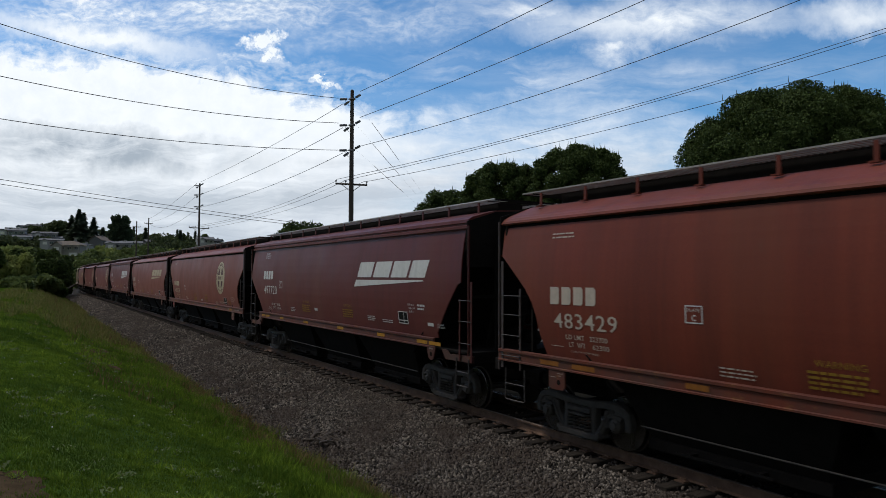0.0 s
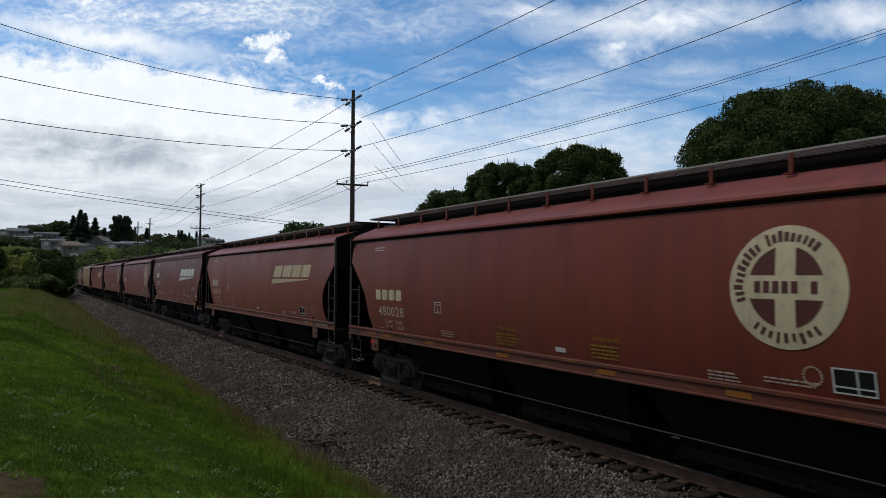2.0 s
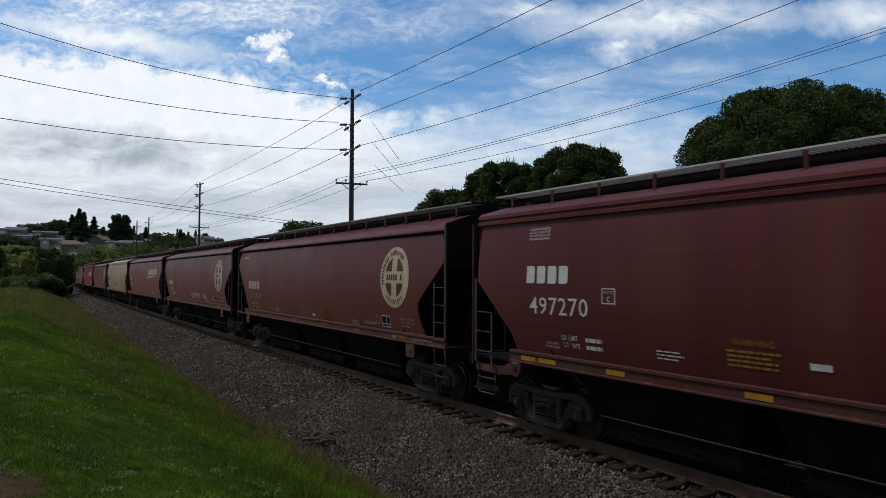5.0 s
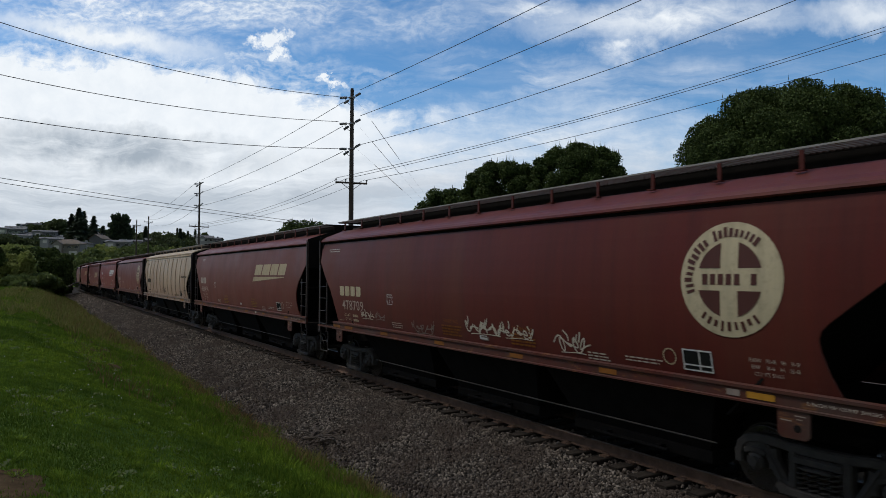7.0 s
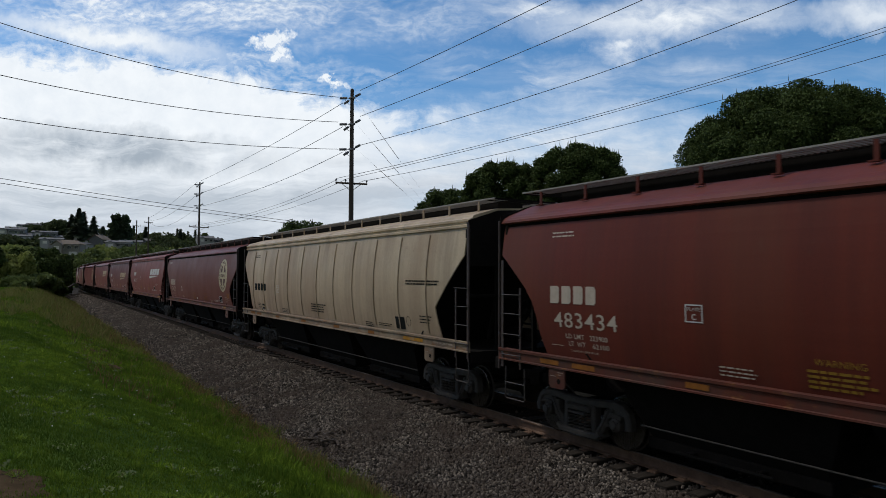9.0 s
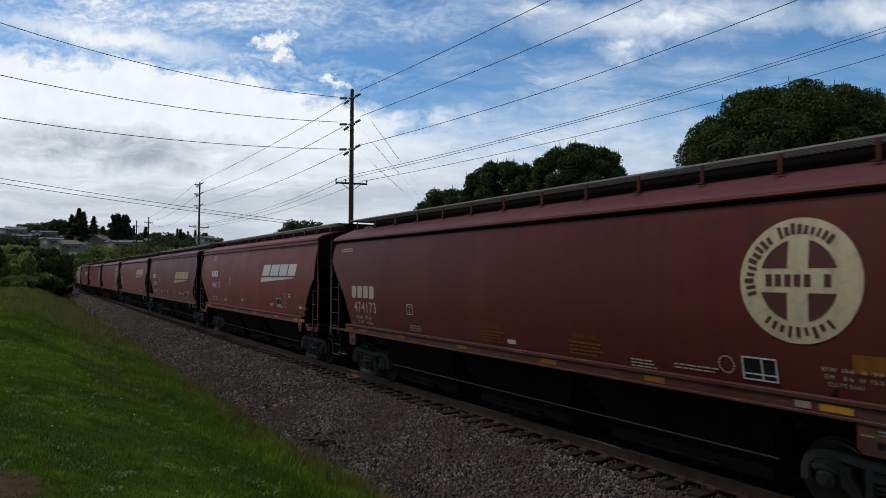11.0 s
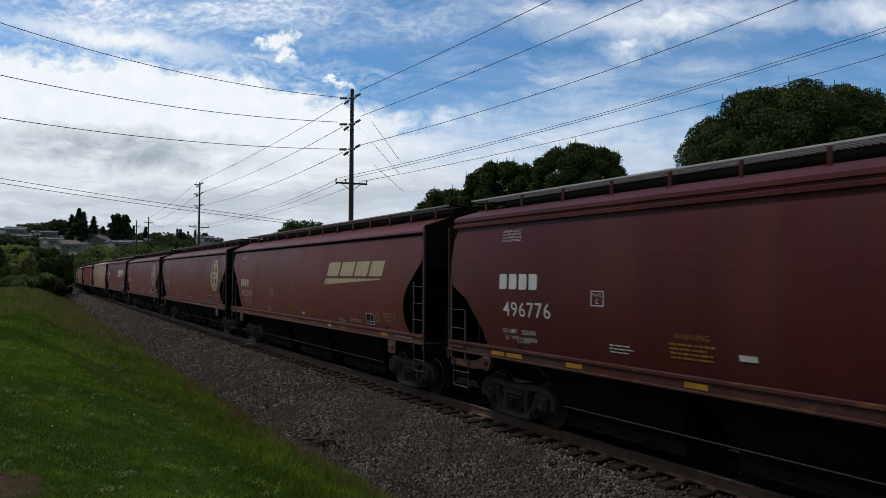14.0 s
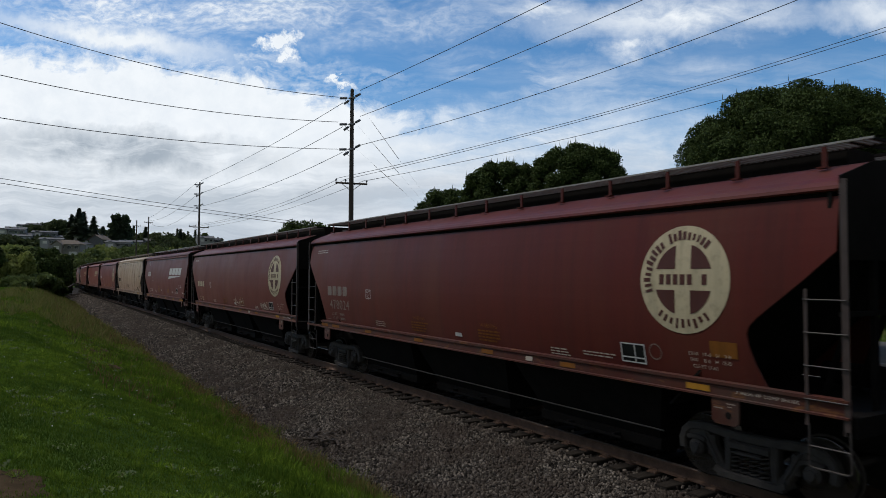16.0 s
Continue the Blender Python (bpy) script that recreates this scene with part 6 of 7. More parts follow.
add_car("mixed", L_S, (0.080, 0.0125, 0.0134), "dark maroon covered hopper car with a cream slanted logo", "gold", 6.86, "496776", "223200", "62800", mark_box=(2.54, 2.83, 1.16, 0.30), num_box=(2.65, 2.31, 1.42, 0.28), plate=(5.11, 2.59), panel=3.87, logo_drop=0.24)
add_car("round", L_R, BROWN, GOLD_CAR, "gold", 6.80, "482310", "224100", "61900", M_MARK, plate=(6.27, 2.27), warnings=(8.43, 10.49))
add_car("angled", L_R, OXIDE, ROUND_CAR, "round", 2.80, "478024", "", "", M_GHOST, patch, panel=4.06, ring_front=True)
add_car("angled", L_R, OXIDE, "rust-brown covered hopper car with a round emblem and spray tags", "round", 3.0, "", "", "", M_CREAM, tags_few)
add_car("straight", L_S, MAROON, WHITE_CAR, "white", 6.62, "")
add_car("ribbed", L_T, TAN, TAN_CAR, None, 0, "", "", "", M_INK)
add_car("round", L_R, BROWN, ROUND_CAR, "round", 3.0, "")
add_car("round", L_R, RUST, GOLD_CAR, "gold", 6.75, "")
add_car("round", L_R, BROWN, GOLD_CAR, "gold", 6.75, "")
add_car("angled", L_R, OXIDE, ROUND_CAR, "round", 3.0, "")
add_car("straight", L_S, RED, "red-brown covered hopper car with a white slanted logo", "white", 6.62, "")
add_car("round", L_R, BROWN, GOLD_CAR, "gold", 6.75, "")


# ---------------------------------------------------------------- poles and wires
def ray(px, py):
    """A direction from the eye, by how far right and up of the view's middle it lies (in thousandths of the focal length)."""
    fw = Vector((math.sin(YAW) * math.cos(PITCH), math.cos(YAW) * math.cos(PITCH), math.sin(PITCH)))
    ri = Vector((math.cos(YAW), -math.sin(YAW), 0))
    up = ri.cross(fw)
    return fw + ri * (px / 1000) + up * (py / 1000)


def build_pole(x, y, top, arms, name_label, r=0.17, crossarm=None):
    """A tapered wooden pole; arms: heights of line insulator pairs; crossarm: height and half-length."""
    z0 = float(ground_z(x, y)) - 0.05
    pole = tagged(new("utility_pole"), name_label, "utility pole", "poles of the power line")
    pole.location = (x, y, z0)
    h = top - z0
    part("post", Mesh().lathe([(0, r * 1.25), (h * 0.5, r * 1.05), (h - 0.1, r * 0.75), (h, r * 0.62), (h + 0.02, 0.02)], "z", 12), M_POLE, pole)
    for z in arms:
        right = Vector((math.cos(YAW), -math.sin(YAW), 0))
        for a, b in ((right * -0.38 + Vector((0, 0, 0)), right * -0.98 + Vector((0, 0, -0.02))), (right * 0.26 + Vector((0, 0, 0.12)), right * 0.68 + Vector((0, 0, 0.36))),
                     (right * -0.24 + Vector((0, 0, -0.20)), right * -0.64 + Vector((0, 0, -0.48)))):
            a, b = a * (r / 0.18) + Vector((0, 0, z - z0)), b * (r / 0.18) + Vector((0, 0, z - z0))
            m = Mesh().tube([Vector((0, 0, z - z0))] + [a.lerp(b, i / 24) for i in range(25)], [0.025] + [0.025 if i in (0, 24) else 0.105 if i % 2 else 0.088 for i in range(25)], 8)
            part("insulator", m, M_INSUL, pole)
        part("jumper_wire", Mesh().tube([Vector((math.cos(YAW), -math.sin(YAW), 0)) * u + Vector((0, 0, z - z0 - dz)) for u, dz in ((-0.6, 0.0), (-0.42, 0.35), (-0.2, 0.55), (0.0, 0.45))], 0.02, 5), M_WIRE, pole)
        part("bracket", Mesh().box(-0.2, 0.2, -0.2, 0.2, z - z0 - 0.06, z - z0 + 0.06), M_INSUL, pole)
    if crossarm:
        z, half = crossarm[0] - z0, crossarm[1]
        tilt = -0.05
        d = Vector((math.cos(YAW), -math.sin(YAW), 0))
        m = Mesh()
        a, b = d * -half + Vector((0, 0, z - tilt * half)), d * half + Vector((0, 0, z + tilt * half))
        m.tube([a, b], 0.075, 4)
        part("crossarm", m, M_POLE, pole)
        part("brace", Mesh().tube([a.lerp(b, 0.2) - Vector((0, 0, 0.05)), Vector((0, 0, z - 0.62))], 0.025, 4).tube([b.lerp(a, 0.2) - Vector((0, 0, 0.05)), Vector((0, 0, z - 0.62))], 0.025, 4), M_POLE, pole)
        for u in (0.02, 0.32, 0.98):
            part("pin_insulator", Mesh().lathe([(0, 0.03), (0.10, 0.03), (0.12, 0.075), (0.2, 0.075), (0.24, 0.03)], "z", 8, a.lerp(b, u) + Vector((0, 0, 0.06))), M_INSUL, pole)
    return pole


POLE = Vector((12.0, 48.9, 0))


def place(px, py, depth):
    """A point by its direction from the eye and its depth along the view."""
    return EYE + ray((px - 784) / 1.2001, (441 - py) / 1.2001) * depth


def wire(pts, r, mat=None):
    """A cable hung through three points (a smooth arc)."""
    a, b, c = [Vector(p) for p in pts]
    t = (b - a).length / ((b - a).length + (c - b).length)
    k = (b - a.lerp(c, t)) / (t * (1 - t)) if 0 < t < 1 else Vector()
    path = [a.lerp(c, i / 24) + k * (i / 24) * (1 - i / 24) for i in range(25)]
    ob = part("power_line", Mesh().tube(path, r, 5), mat or M_WIRE, None, smooth=True)
    return tagged(ob, "thin dark overhead cable strung between poles", "cable", "overhead cables")


P1 = [tuple(place(621, y, 53.1)) for y in (172, 219, 264)]
build_pole(POLE.x, POLE.y, 17.8, [p[2] for p in P1], "tall weathered wooden pole with insulators and a crossarm", 0.18, (place(621, 325, 53.1).z, 1.25))
p2 = place(352, 404, 110)
build_pole(p2.x, p2.y, place(352, 324, 110).z, [place(352, y, 110).z for y in (328, 345, 366)], "far wooden power pole with a crossarm", 0.16, (p2.z, 1.6))
for px, top, depth in ((241, 392, 205), (262, 386, 190)):
    q = place(px, 440, depth)
    build_pole(q.x, q.y, place(px, top, depth).z, [], "distant wooden power pole", 0.2, (place(px, top + 10, depth).z, 1.2))

# three cables towards the near left, three to the right overhead, three along the line
for (y0, ym, ye), (yl, ylm) in zip(((172, 0, 0), (216, 0, 0), (264, 0, 0)), ((42, 126), (130, 190), (216, 249))):
    wire([place(598, y0 + 1, 52.8), place(300, ylm, 44), place(-160, yl - (52 if yl < 60 else 30), 33)], 0.022)
for y0, (xm, ym), (xe, ye) in ((162, (800, 84), (1130, -80)), (208, (905, 99), (1400, -123)), (259, (1010, 146), (1700, -122))):
    wire([place(636, y0 - 1, 52.9), place(xm, ym, 44), place(xe, ye, 30)], 0.022)
for (ya, yb), yt in zip(((182, 250), (224, 281), (269, 308)), (322, 344, 367)):
    wire([place(606, ya + 1, 53.0), place(480, (ya * 0.46 + yt * 0.54) + 0.13 * max(0, yt - 322), 76), place(355, yt, 109)], 0.022)
    wire([place(349, yt + 2, 109), place(300, yt + 42 - (yt - 322) * 0.2, 140), place(263, 388 + (yt - 322) * 0.15, 188)], 0.022)
for (xa, ya), (xm, ym), (xe, ye) in (((594, 317), (1084, 194), (1700, 1)), ((608, 319), (1084, 198), (1700, 10)), ((645, 321), (1084, 225), (1700, 54))):
    wire([place(xa, ya, 52.6), place(xm, ym, 46), place(xe, ye, 36)], 0.018)
for xa, xb, yb in ((594, 337, 402), (608, 352, 402), (645, 367, 404)):
    wire([place(xa, 320, 53), place((xa + xb) / 2, 376 - 4, 77), place(xb, yb, 110)], 0.016)
# a pair of service cables crossing low from the left
for ya, ym, ye in ((309, 357, 398), (318, 364, 402)):
    wire([place(-150, ya - 14, 46), place(230, ym - 3, 58), place(560, ye, 72)], 0.022)
# guy wires beyond the pole
for (xa, ya), (xb, yb) in (((625, 172), (705, 282)), ((625, 215), (706, 308)), ((628, 263), (712, 338))):
    a, b = place(xa, ya, 53.2), place(xb, yb, 49)
    t = Vector(a).lerp(b, 1.0)
    wire([a, a.lerp(t, 0.5), t + (t - a) * 1.2], 0.003, M_GUYWIRE)
    ob = part("guy_guard", Mesh().tube([a.lerp(b, 0.42), a.lerp(b, 1.0)], 0.02, 5), M_INSUL, None)
    tagged(ob, "slim dark guard on a guy wire", "guy wire", "guards on the guy wires")


# ---------------------------------------------------------------- trees
def leaf_cloud(lobes, n, size, seed, flat=0.35, tips=0, middle=None):
    """Leaves over the outer skins of many lobes (centre, radii): small folded quads, with gaps between the lobes."""
    rng = np.random.default_rng(seed)
    cs, rs = np.array([l[0] for l in lobes], float), np.array([l[1] for l in lobes], float)
    mid = cs.mean(0) if middle is None else np.array(middle, float)
    area = rs[:, 0] * rs[:, 2]
    pick = rng.choice(len(lobes), n, p=area / area.sum())
    c, r = cs[pick], rs[pick]
    out = c - mid
    out /= np.maximum(np.linalg.norm(out, axis=1), 1e-6)[:, None]
    d = rng.normal(size=(n, 3)) + 0.9 * out + np.array([0, 0, 0.25])
    d /= np.linalg.norm(d, axis=1)[:, None]
    ripple = 1 + 0.10 * np.sin(d[:, 0] * 11 + pick * 1.3) * np.sin(d[:, 2] * 10 + pick * 2.1)
    depth = 1.06 - 0.38 * rng.random(n) ** 1.8
    p = c + d * r * (ripple * depth)[:, None]
    s = size * (0.55 + 0.9 * rng.random(n))
    k = d + 0.75 * rng.normal(size=(n, 3))
    k /= np.linalg.norm(k, axis=1)[:, None]
    a = np.cross(k, rng.normal(size=(n, 3)))
    a /= np.linalg.norm(a, axis=1)[:, None]
    b = np.cross(k, a)
    a, b = a * s[:, None], b * (s * 0.6)[:, None]
    fold = k * (s * flat)[:, None]
    v = np.stack([p - a, p - b * 0.9 + fold, p + a, p + b + fold], 1)
    if tips:                      # upright young shoots along the top
        t = rng.choice(n, tips)
        t = t[(p[t] - mid)[:, 2] > 0.45 * (p[:, 2].max() - mid[2])]
        up = p[t] + np.stack([rng.normal(0, size, len(t)), rng.normal(0, size, len(t)), np.zeros(len(t))], 1)
        hh = size * (2.0 + 6.0 * rng.random(len(t)) ** 2)
        z = np.zeros(len(hh))
        w = np.full(len(hh), size * 0.5)
        v2 = np.stack([up + np.stack([-w, z, z], 1), up + np.stack([z, -w, hh * 0.4], 1), up + np.stack([z, z, hh], 1), up + np.stack([w, w, hh * 0.4], 1)], 1)
        v = np.concatenate([v, v2])
    # an inner skin of coarse leaves closes each lobe
    m = n // 6
    q = rng.choice(len(lobes), m, p=area / area.sum())
    e = rng.normal(size=(m, 3))
    e /= np.linalg.norm(e, axis=1)[:, None]
    pc = cs[q] + e * rs[q] * 0.55
    big = size * 3.6
    e1, e2 = rng.normal(size=(m, 3)), rng.normal(size=(m, 3))
    e1 *= big / np.linalg.norm(e1, axis=1)[:, None]
    e2 *= big / np.linalg.norm(e2, axis=1)[:, None]
    v = np.concatenate([v, np.stack([pc - e1, pc - e2, pc + e1, pc + e2], 1)])
    f = np.arange(len(v) * 4).reshape(-1, 4)
    return v.reshape(-1, 3), f


def limbs(m, h, spread, count, seed, r):
    """A tapered trunk with limbs reaching into the crown."""
    rnd = random.Random(seed)
    m.tube([(0, 0, -0.3), (rnd.uniform(-.1, .1), rnd.uniform(-.1, .1), h * 0.35), (rnd.uniform(-.2, .2), rnd.uniform(-.2, .2), h * 0.85)], r, 9, 0, r * 0.35)
    for i in range(count):
        q = 2.4 * i
        z = h * (0.28 + 0.5 * i / count)
        e = Vector((math.cos(q) * spread, math.sin(q) * spread, z + h * rnd.uniform(0.15, 0.3)))
        m.tube([(0, 0, z), tuple(e * 0.5 + Vector((0, 0, z * 0.5 + h * 0.02))), tuple(e)], r * 0.42, 6, 0, r * 0.1)
    return m


def broadleaf(h, half, foot, n, size, seed, leaf, label, tips=0, lobes=16, square=2.6):
    """A round-headed tree: height, half-width, height of the crown's foot."""
    rnd = random.Random(seed)
    tree = tagged(new("tree"), label, "tree")
    part("trunk", limbs(Mesh(), h * 0.9, half * 0.6, 7, seed, 0.03 * h ** 0.9), M_BARK, tree)
    mid, rz = (h + foot) / 2, (h - foot) / 2
    ls = []
    for i in range(lobes):        # lobes spread evenly over a square-shouldered crown
        dz = 1 - 1.9 * (i + 0.5) / lobes
        q = 2.39996 * i + rnd.uniform(-0.25, 0.25)
        dr = math.sqrt(max(0.0, 1 - dz * dz))
        k = 1 / (dr ** square + abs(dz) ** square) ** (1 / square)
        size_of = rnd.uniform(0.75, 1.25) * 2.1 / math.sqrt(lobes)
        k *= 1 - size_of * rnd.uniform(0.72, 0.92)
        ls.append(((half * dr * k * math.cos(q), half * dr * k * math.sin(q), mid + rz * dz * k), (half * size_of, half * size_of, min(half, rz) * size_of)))
    for i in range(5):            # and a few that fill the heart
        q = 1.26 * i
        ls.append(((half * 0.32 * math.cos(q), half * 0.32 * math.sin(q), mid + rz * (0.3 if i % 2 else -0.25)), (half * 0.42, half * 0.42, rz * 0.42)))
    v, f = leaf_cloud(ls, n, size, seed, tips=tips, middle=(0, 0, mid))
    part("crown", cloud_mesh("crown", v, f, leaf), None, tree)
    return tree


def conifer(h, half, n, size, seed, label):
    """A pointed tree: whorls of drooping boughs round a straight trunk."""
    rng = np.random.default_rng(seed)
    tree = tagged(new("tree"), label, "tree")
    part("trunk", Mesh().tube([(0, 0, -0.3), (0, 0, h * 0.97)], 0.022 * h, 8, 0, 0.02), M_BARK, tree)
    t = rng.random(n) ** 0.75
    z = h * (0.10 + 0.9 * (1 - t))
    tier = 0.78 + 0.22 * np.sin(z * 6.28 / (h * 0.075))
    q = rng.random(n) * 6.283
    lop = 0.72 + 0.5 * np.sin(q * 2 + z * 0.9 + seed) * np.sin(z * 1.7 + seed)
    r = half * t * tier * lop * np.sqrt(rng.random(n)) * (0.75 + 0.5 * rng.random(n))
    p = np.stack([r * np.cos(q), r * np.sin(q), z - 0.25 * r], 1)
    s = size * (0.5 + rng.random(n))
    out = np.stack([np.cos(q), np.sin(q), -0.35 * np.ones(n)], 1) * s[:, None]
    sd = np.stack([-np.sin(q), np.cos(q), 0.2 * rng.normal(size=n)], 1) * (s * 0.4)[:, None]
    v = np.stack([p - out, p - sd, p + out, p + sd + np.array([0, 0, 0.1]) * s[:, None]], 1)
    part("crown", cloud_mesh("crown", v.reshape(-1, 3), np.arange(n * 4).reshape(-1, 4), M_NEEDLE), None, tree)
    return tree


def bush(half, h, n, size, seed, leaf, label):
    rnd = random.Random(seed)
    ob = tagged(new("bush"), label, "bush")
    m = Mesh()
    for i in range(6):
        q = i * 1.05
        m.tube([(0, 0, -0.2), (math.cos(q) * half * 0.3, math.sin(q) * half * 0.3, h * 0.4), (math.cos(q) * half * 0.6, math.sin(q) * half * 0.6, h * 0.75)], 0.05, 5, 0, 0.015)
    part("stem_cluster", m, M_BARK, ob)
    ls = [((rnd.uniform(-.6, .6) * half, rnd.uniform(-.6, .6) * half, h * rnd.uniform(0.25, 0.66)), (half * rnd.uniform(0.3, 0.5), half * rnd.uniform(0.3, 0.5), h * rnd.uniform(0.25, 0.34))) for _ in range(11)]
    v, f = leaf_cloud(ls, n, size, seed)
    part("foliage", cloud_mesh("foliage", v, f, leaf), None, ob)
    return ob


def stand(ob, p, turn=0.0, scale=1.0):
    """Set a thing down on the ground below p."""
    ob.location = (p.x, p.y, float(ground_z(p.x, p.y)) - 0.05)
    ob.rotation_euler = (0, 0, turn)
    ob.scale = (scale, scale, scale)
    return ob


def tall_at(px, top, depth):
    """Where a thing stands and how tall it is, from the direction and depth of its top."""
    p = place(px, top, depth)
    return p, p.z - float(ground_z(p.x, p.y)) + 0.05


LINDEN = "broad round-headed tree with dense dark green leaves"
for px, top, depth, half, foot, n, size, seed, tips in ((1396, 162, 34, 5.35, 3.7, 200000, 0.056, 31, 4000), (1022, 254, 52, 4.15, 2.5, 76000, 0.075, 32, 2200),
                                                        (893, 285, 56, 3.9, 2.5, 62000, 0.080, 33, 1300), (790, 330, 62, 3.1, 2.0, 24000, 0.10, 34, 250),
                                                        (540, 396, 112, 5.4, 2.0, 11000, 0.20, 35, 100)):
    p, h = tall_at(px, top, depth)
    stand(broadleaf(h, half, foot, n, size, seed, M_LEAF, LINDEN, tips, 120 if n > 30000 else 50, 2.9 if px < 1300 else 2.5), p, 0.3 * seed)["group"] = "street trees"

# bushes where the line bends out of sight
for px, top, depth, half, h, leaf, seed, n in ((26, 447, 86, 1.7, 4.6, M_LEAF3, 41, 14000), (42, 450, 85, 1.2, 4.6, M_LEAF3, 40, 9000), (16, 462, 84, 1.0, 4.6, M_LEAF3, 39, 7000), (64, 432, 104, 3.4, 6.0, M_LEAF, 42, 18000), (94, 441, 110, 3.2, 6.0, M_LEAF, 43, 16000), (80, 448, 102, 3.0, 6.0, M_LEAF, 38, 12000),
                                               (107, 458, 116, 2.0, 4.8, M_LEAF, 44, 9000), (-4, 428, 84, 1.5, 5.5, M_LEAF, 45, 12000), (60, 488, 84, 3.4, 1.8, M_LEAF2, 46, 9000), (34, 494, 80, 2.0, 1.6, M_LEAF2, 37, 5000),
                                               (92, 502, 90, 1.8, 1.2, M_LEAF, 47, 4500), (30, 502, 78, 2.0, 1.0, M_LEAF2, 48, 3000), (-30, 440, 90, 4.0, 6.0, M_LEAF2, 49, 6000)):
    p, hh = tall_at(px, top, depth)
    label = {M_LEAF: "dense dark green bush at the field's edge", M_LEAF2: "green leafy bush at the field's edge", M_LEAF3: "light green leafy bush at the field's edge"}[leaf]
    stand(bush(half, max(hh, 0.8), n // 2, 0.22, seed, leaf, label), p, seed)["group"] = "bushes by the line"
for px, top, depth, half, leaf, seed in ((152, 460, 165, 4.0, M_LEAF2, 51), (180, 456, 175, 5.0, M_LEAF3, 52), (215, 446, 185, 6.0, M_LEAF2, 53), (118, 459, 205, 4.0, M_LEAF3, 54),
                                         (300, 432, 190, 6.0, M_LEAF2, 55), (330, 436, 175, 5.0, M_LEAF3, 56), (250, 452, 180, 5.0, M_LEAF, 57)):
    p, hh = tall_at(px, top, depth)
    stand(bush(half, max(hh, 2.0), 2500, 0.34, seed, leaf, "leafy shrub on the hillside"), p, seed)["group"] = "hillside shrubs"

# the wooded hillside
for px, top, depth, half, seed in ((140, 372, 300, 13.0, 61), (166, 386, 300, 10.0, 62), (127, 383, 310, 10.0, 63), (148, 378, 305, 10.0, 70), (258, 404, 320, 4.5, 64), (319, 408, 330, 4.0, 65), (73, 403, 390, 4.0, 66), (232, 410, 320, 4.0, 68), (182, 404, 330, 4.5, 69)):
    p, h = tall_at(px, top, depth)
    stand(conifer(h, half, 6000, 0.85, seed, "tall dark conifer on the hillside"), p)["group"] = "hillside conifers"
for px, top, half, seed in ((206, 370, 2.7, 67), (220, 375, 2.6, 71)):
    p, h = tall_at(px, top, 285)
    stand(broadleaf(h, half, 0.5, 9000, 0.42, seed, M_NEEDLE, "tall narrow dark poplar on the hillside", 40, 60, 2.2), p)["group"] = "hillside poplars"
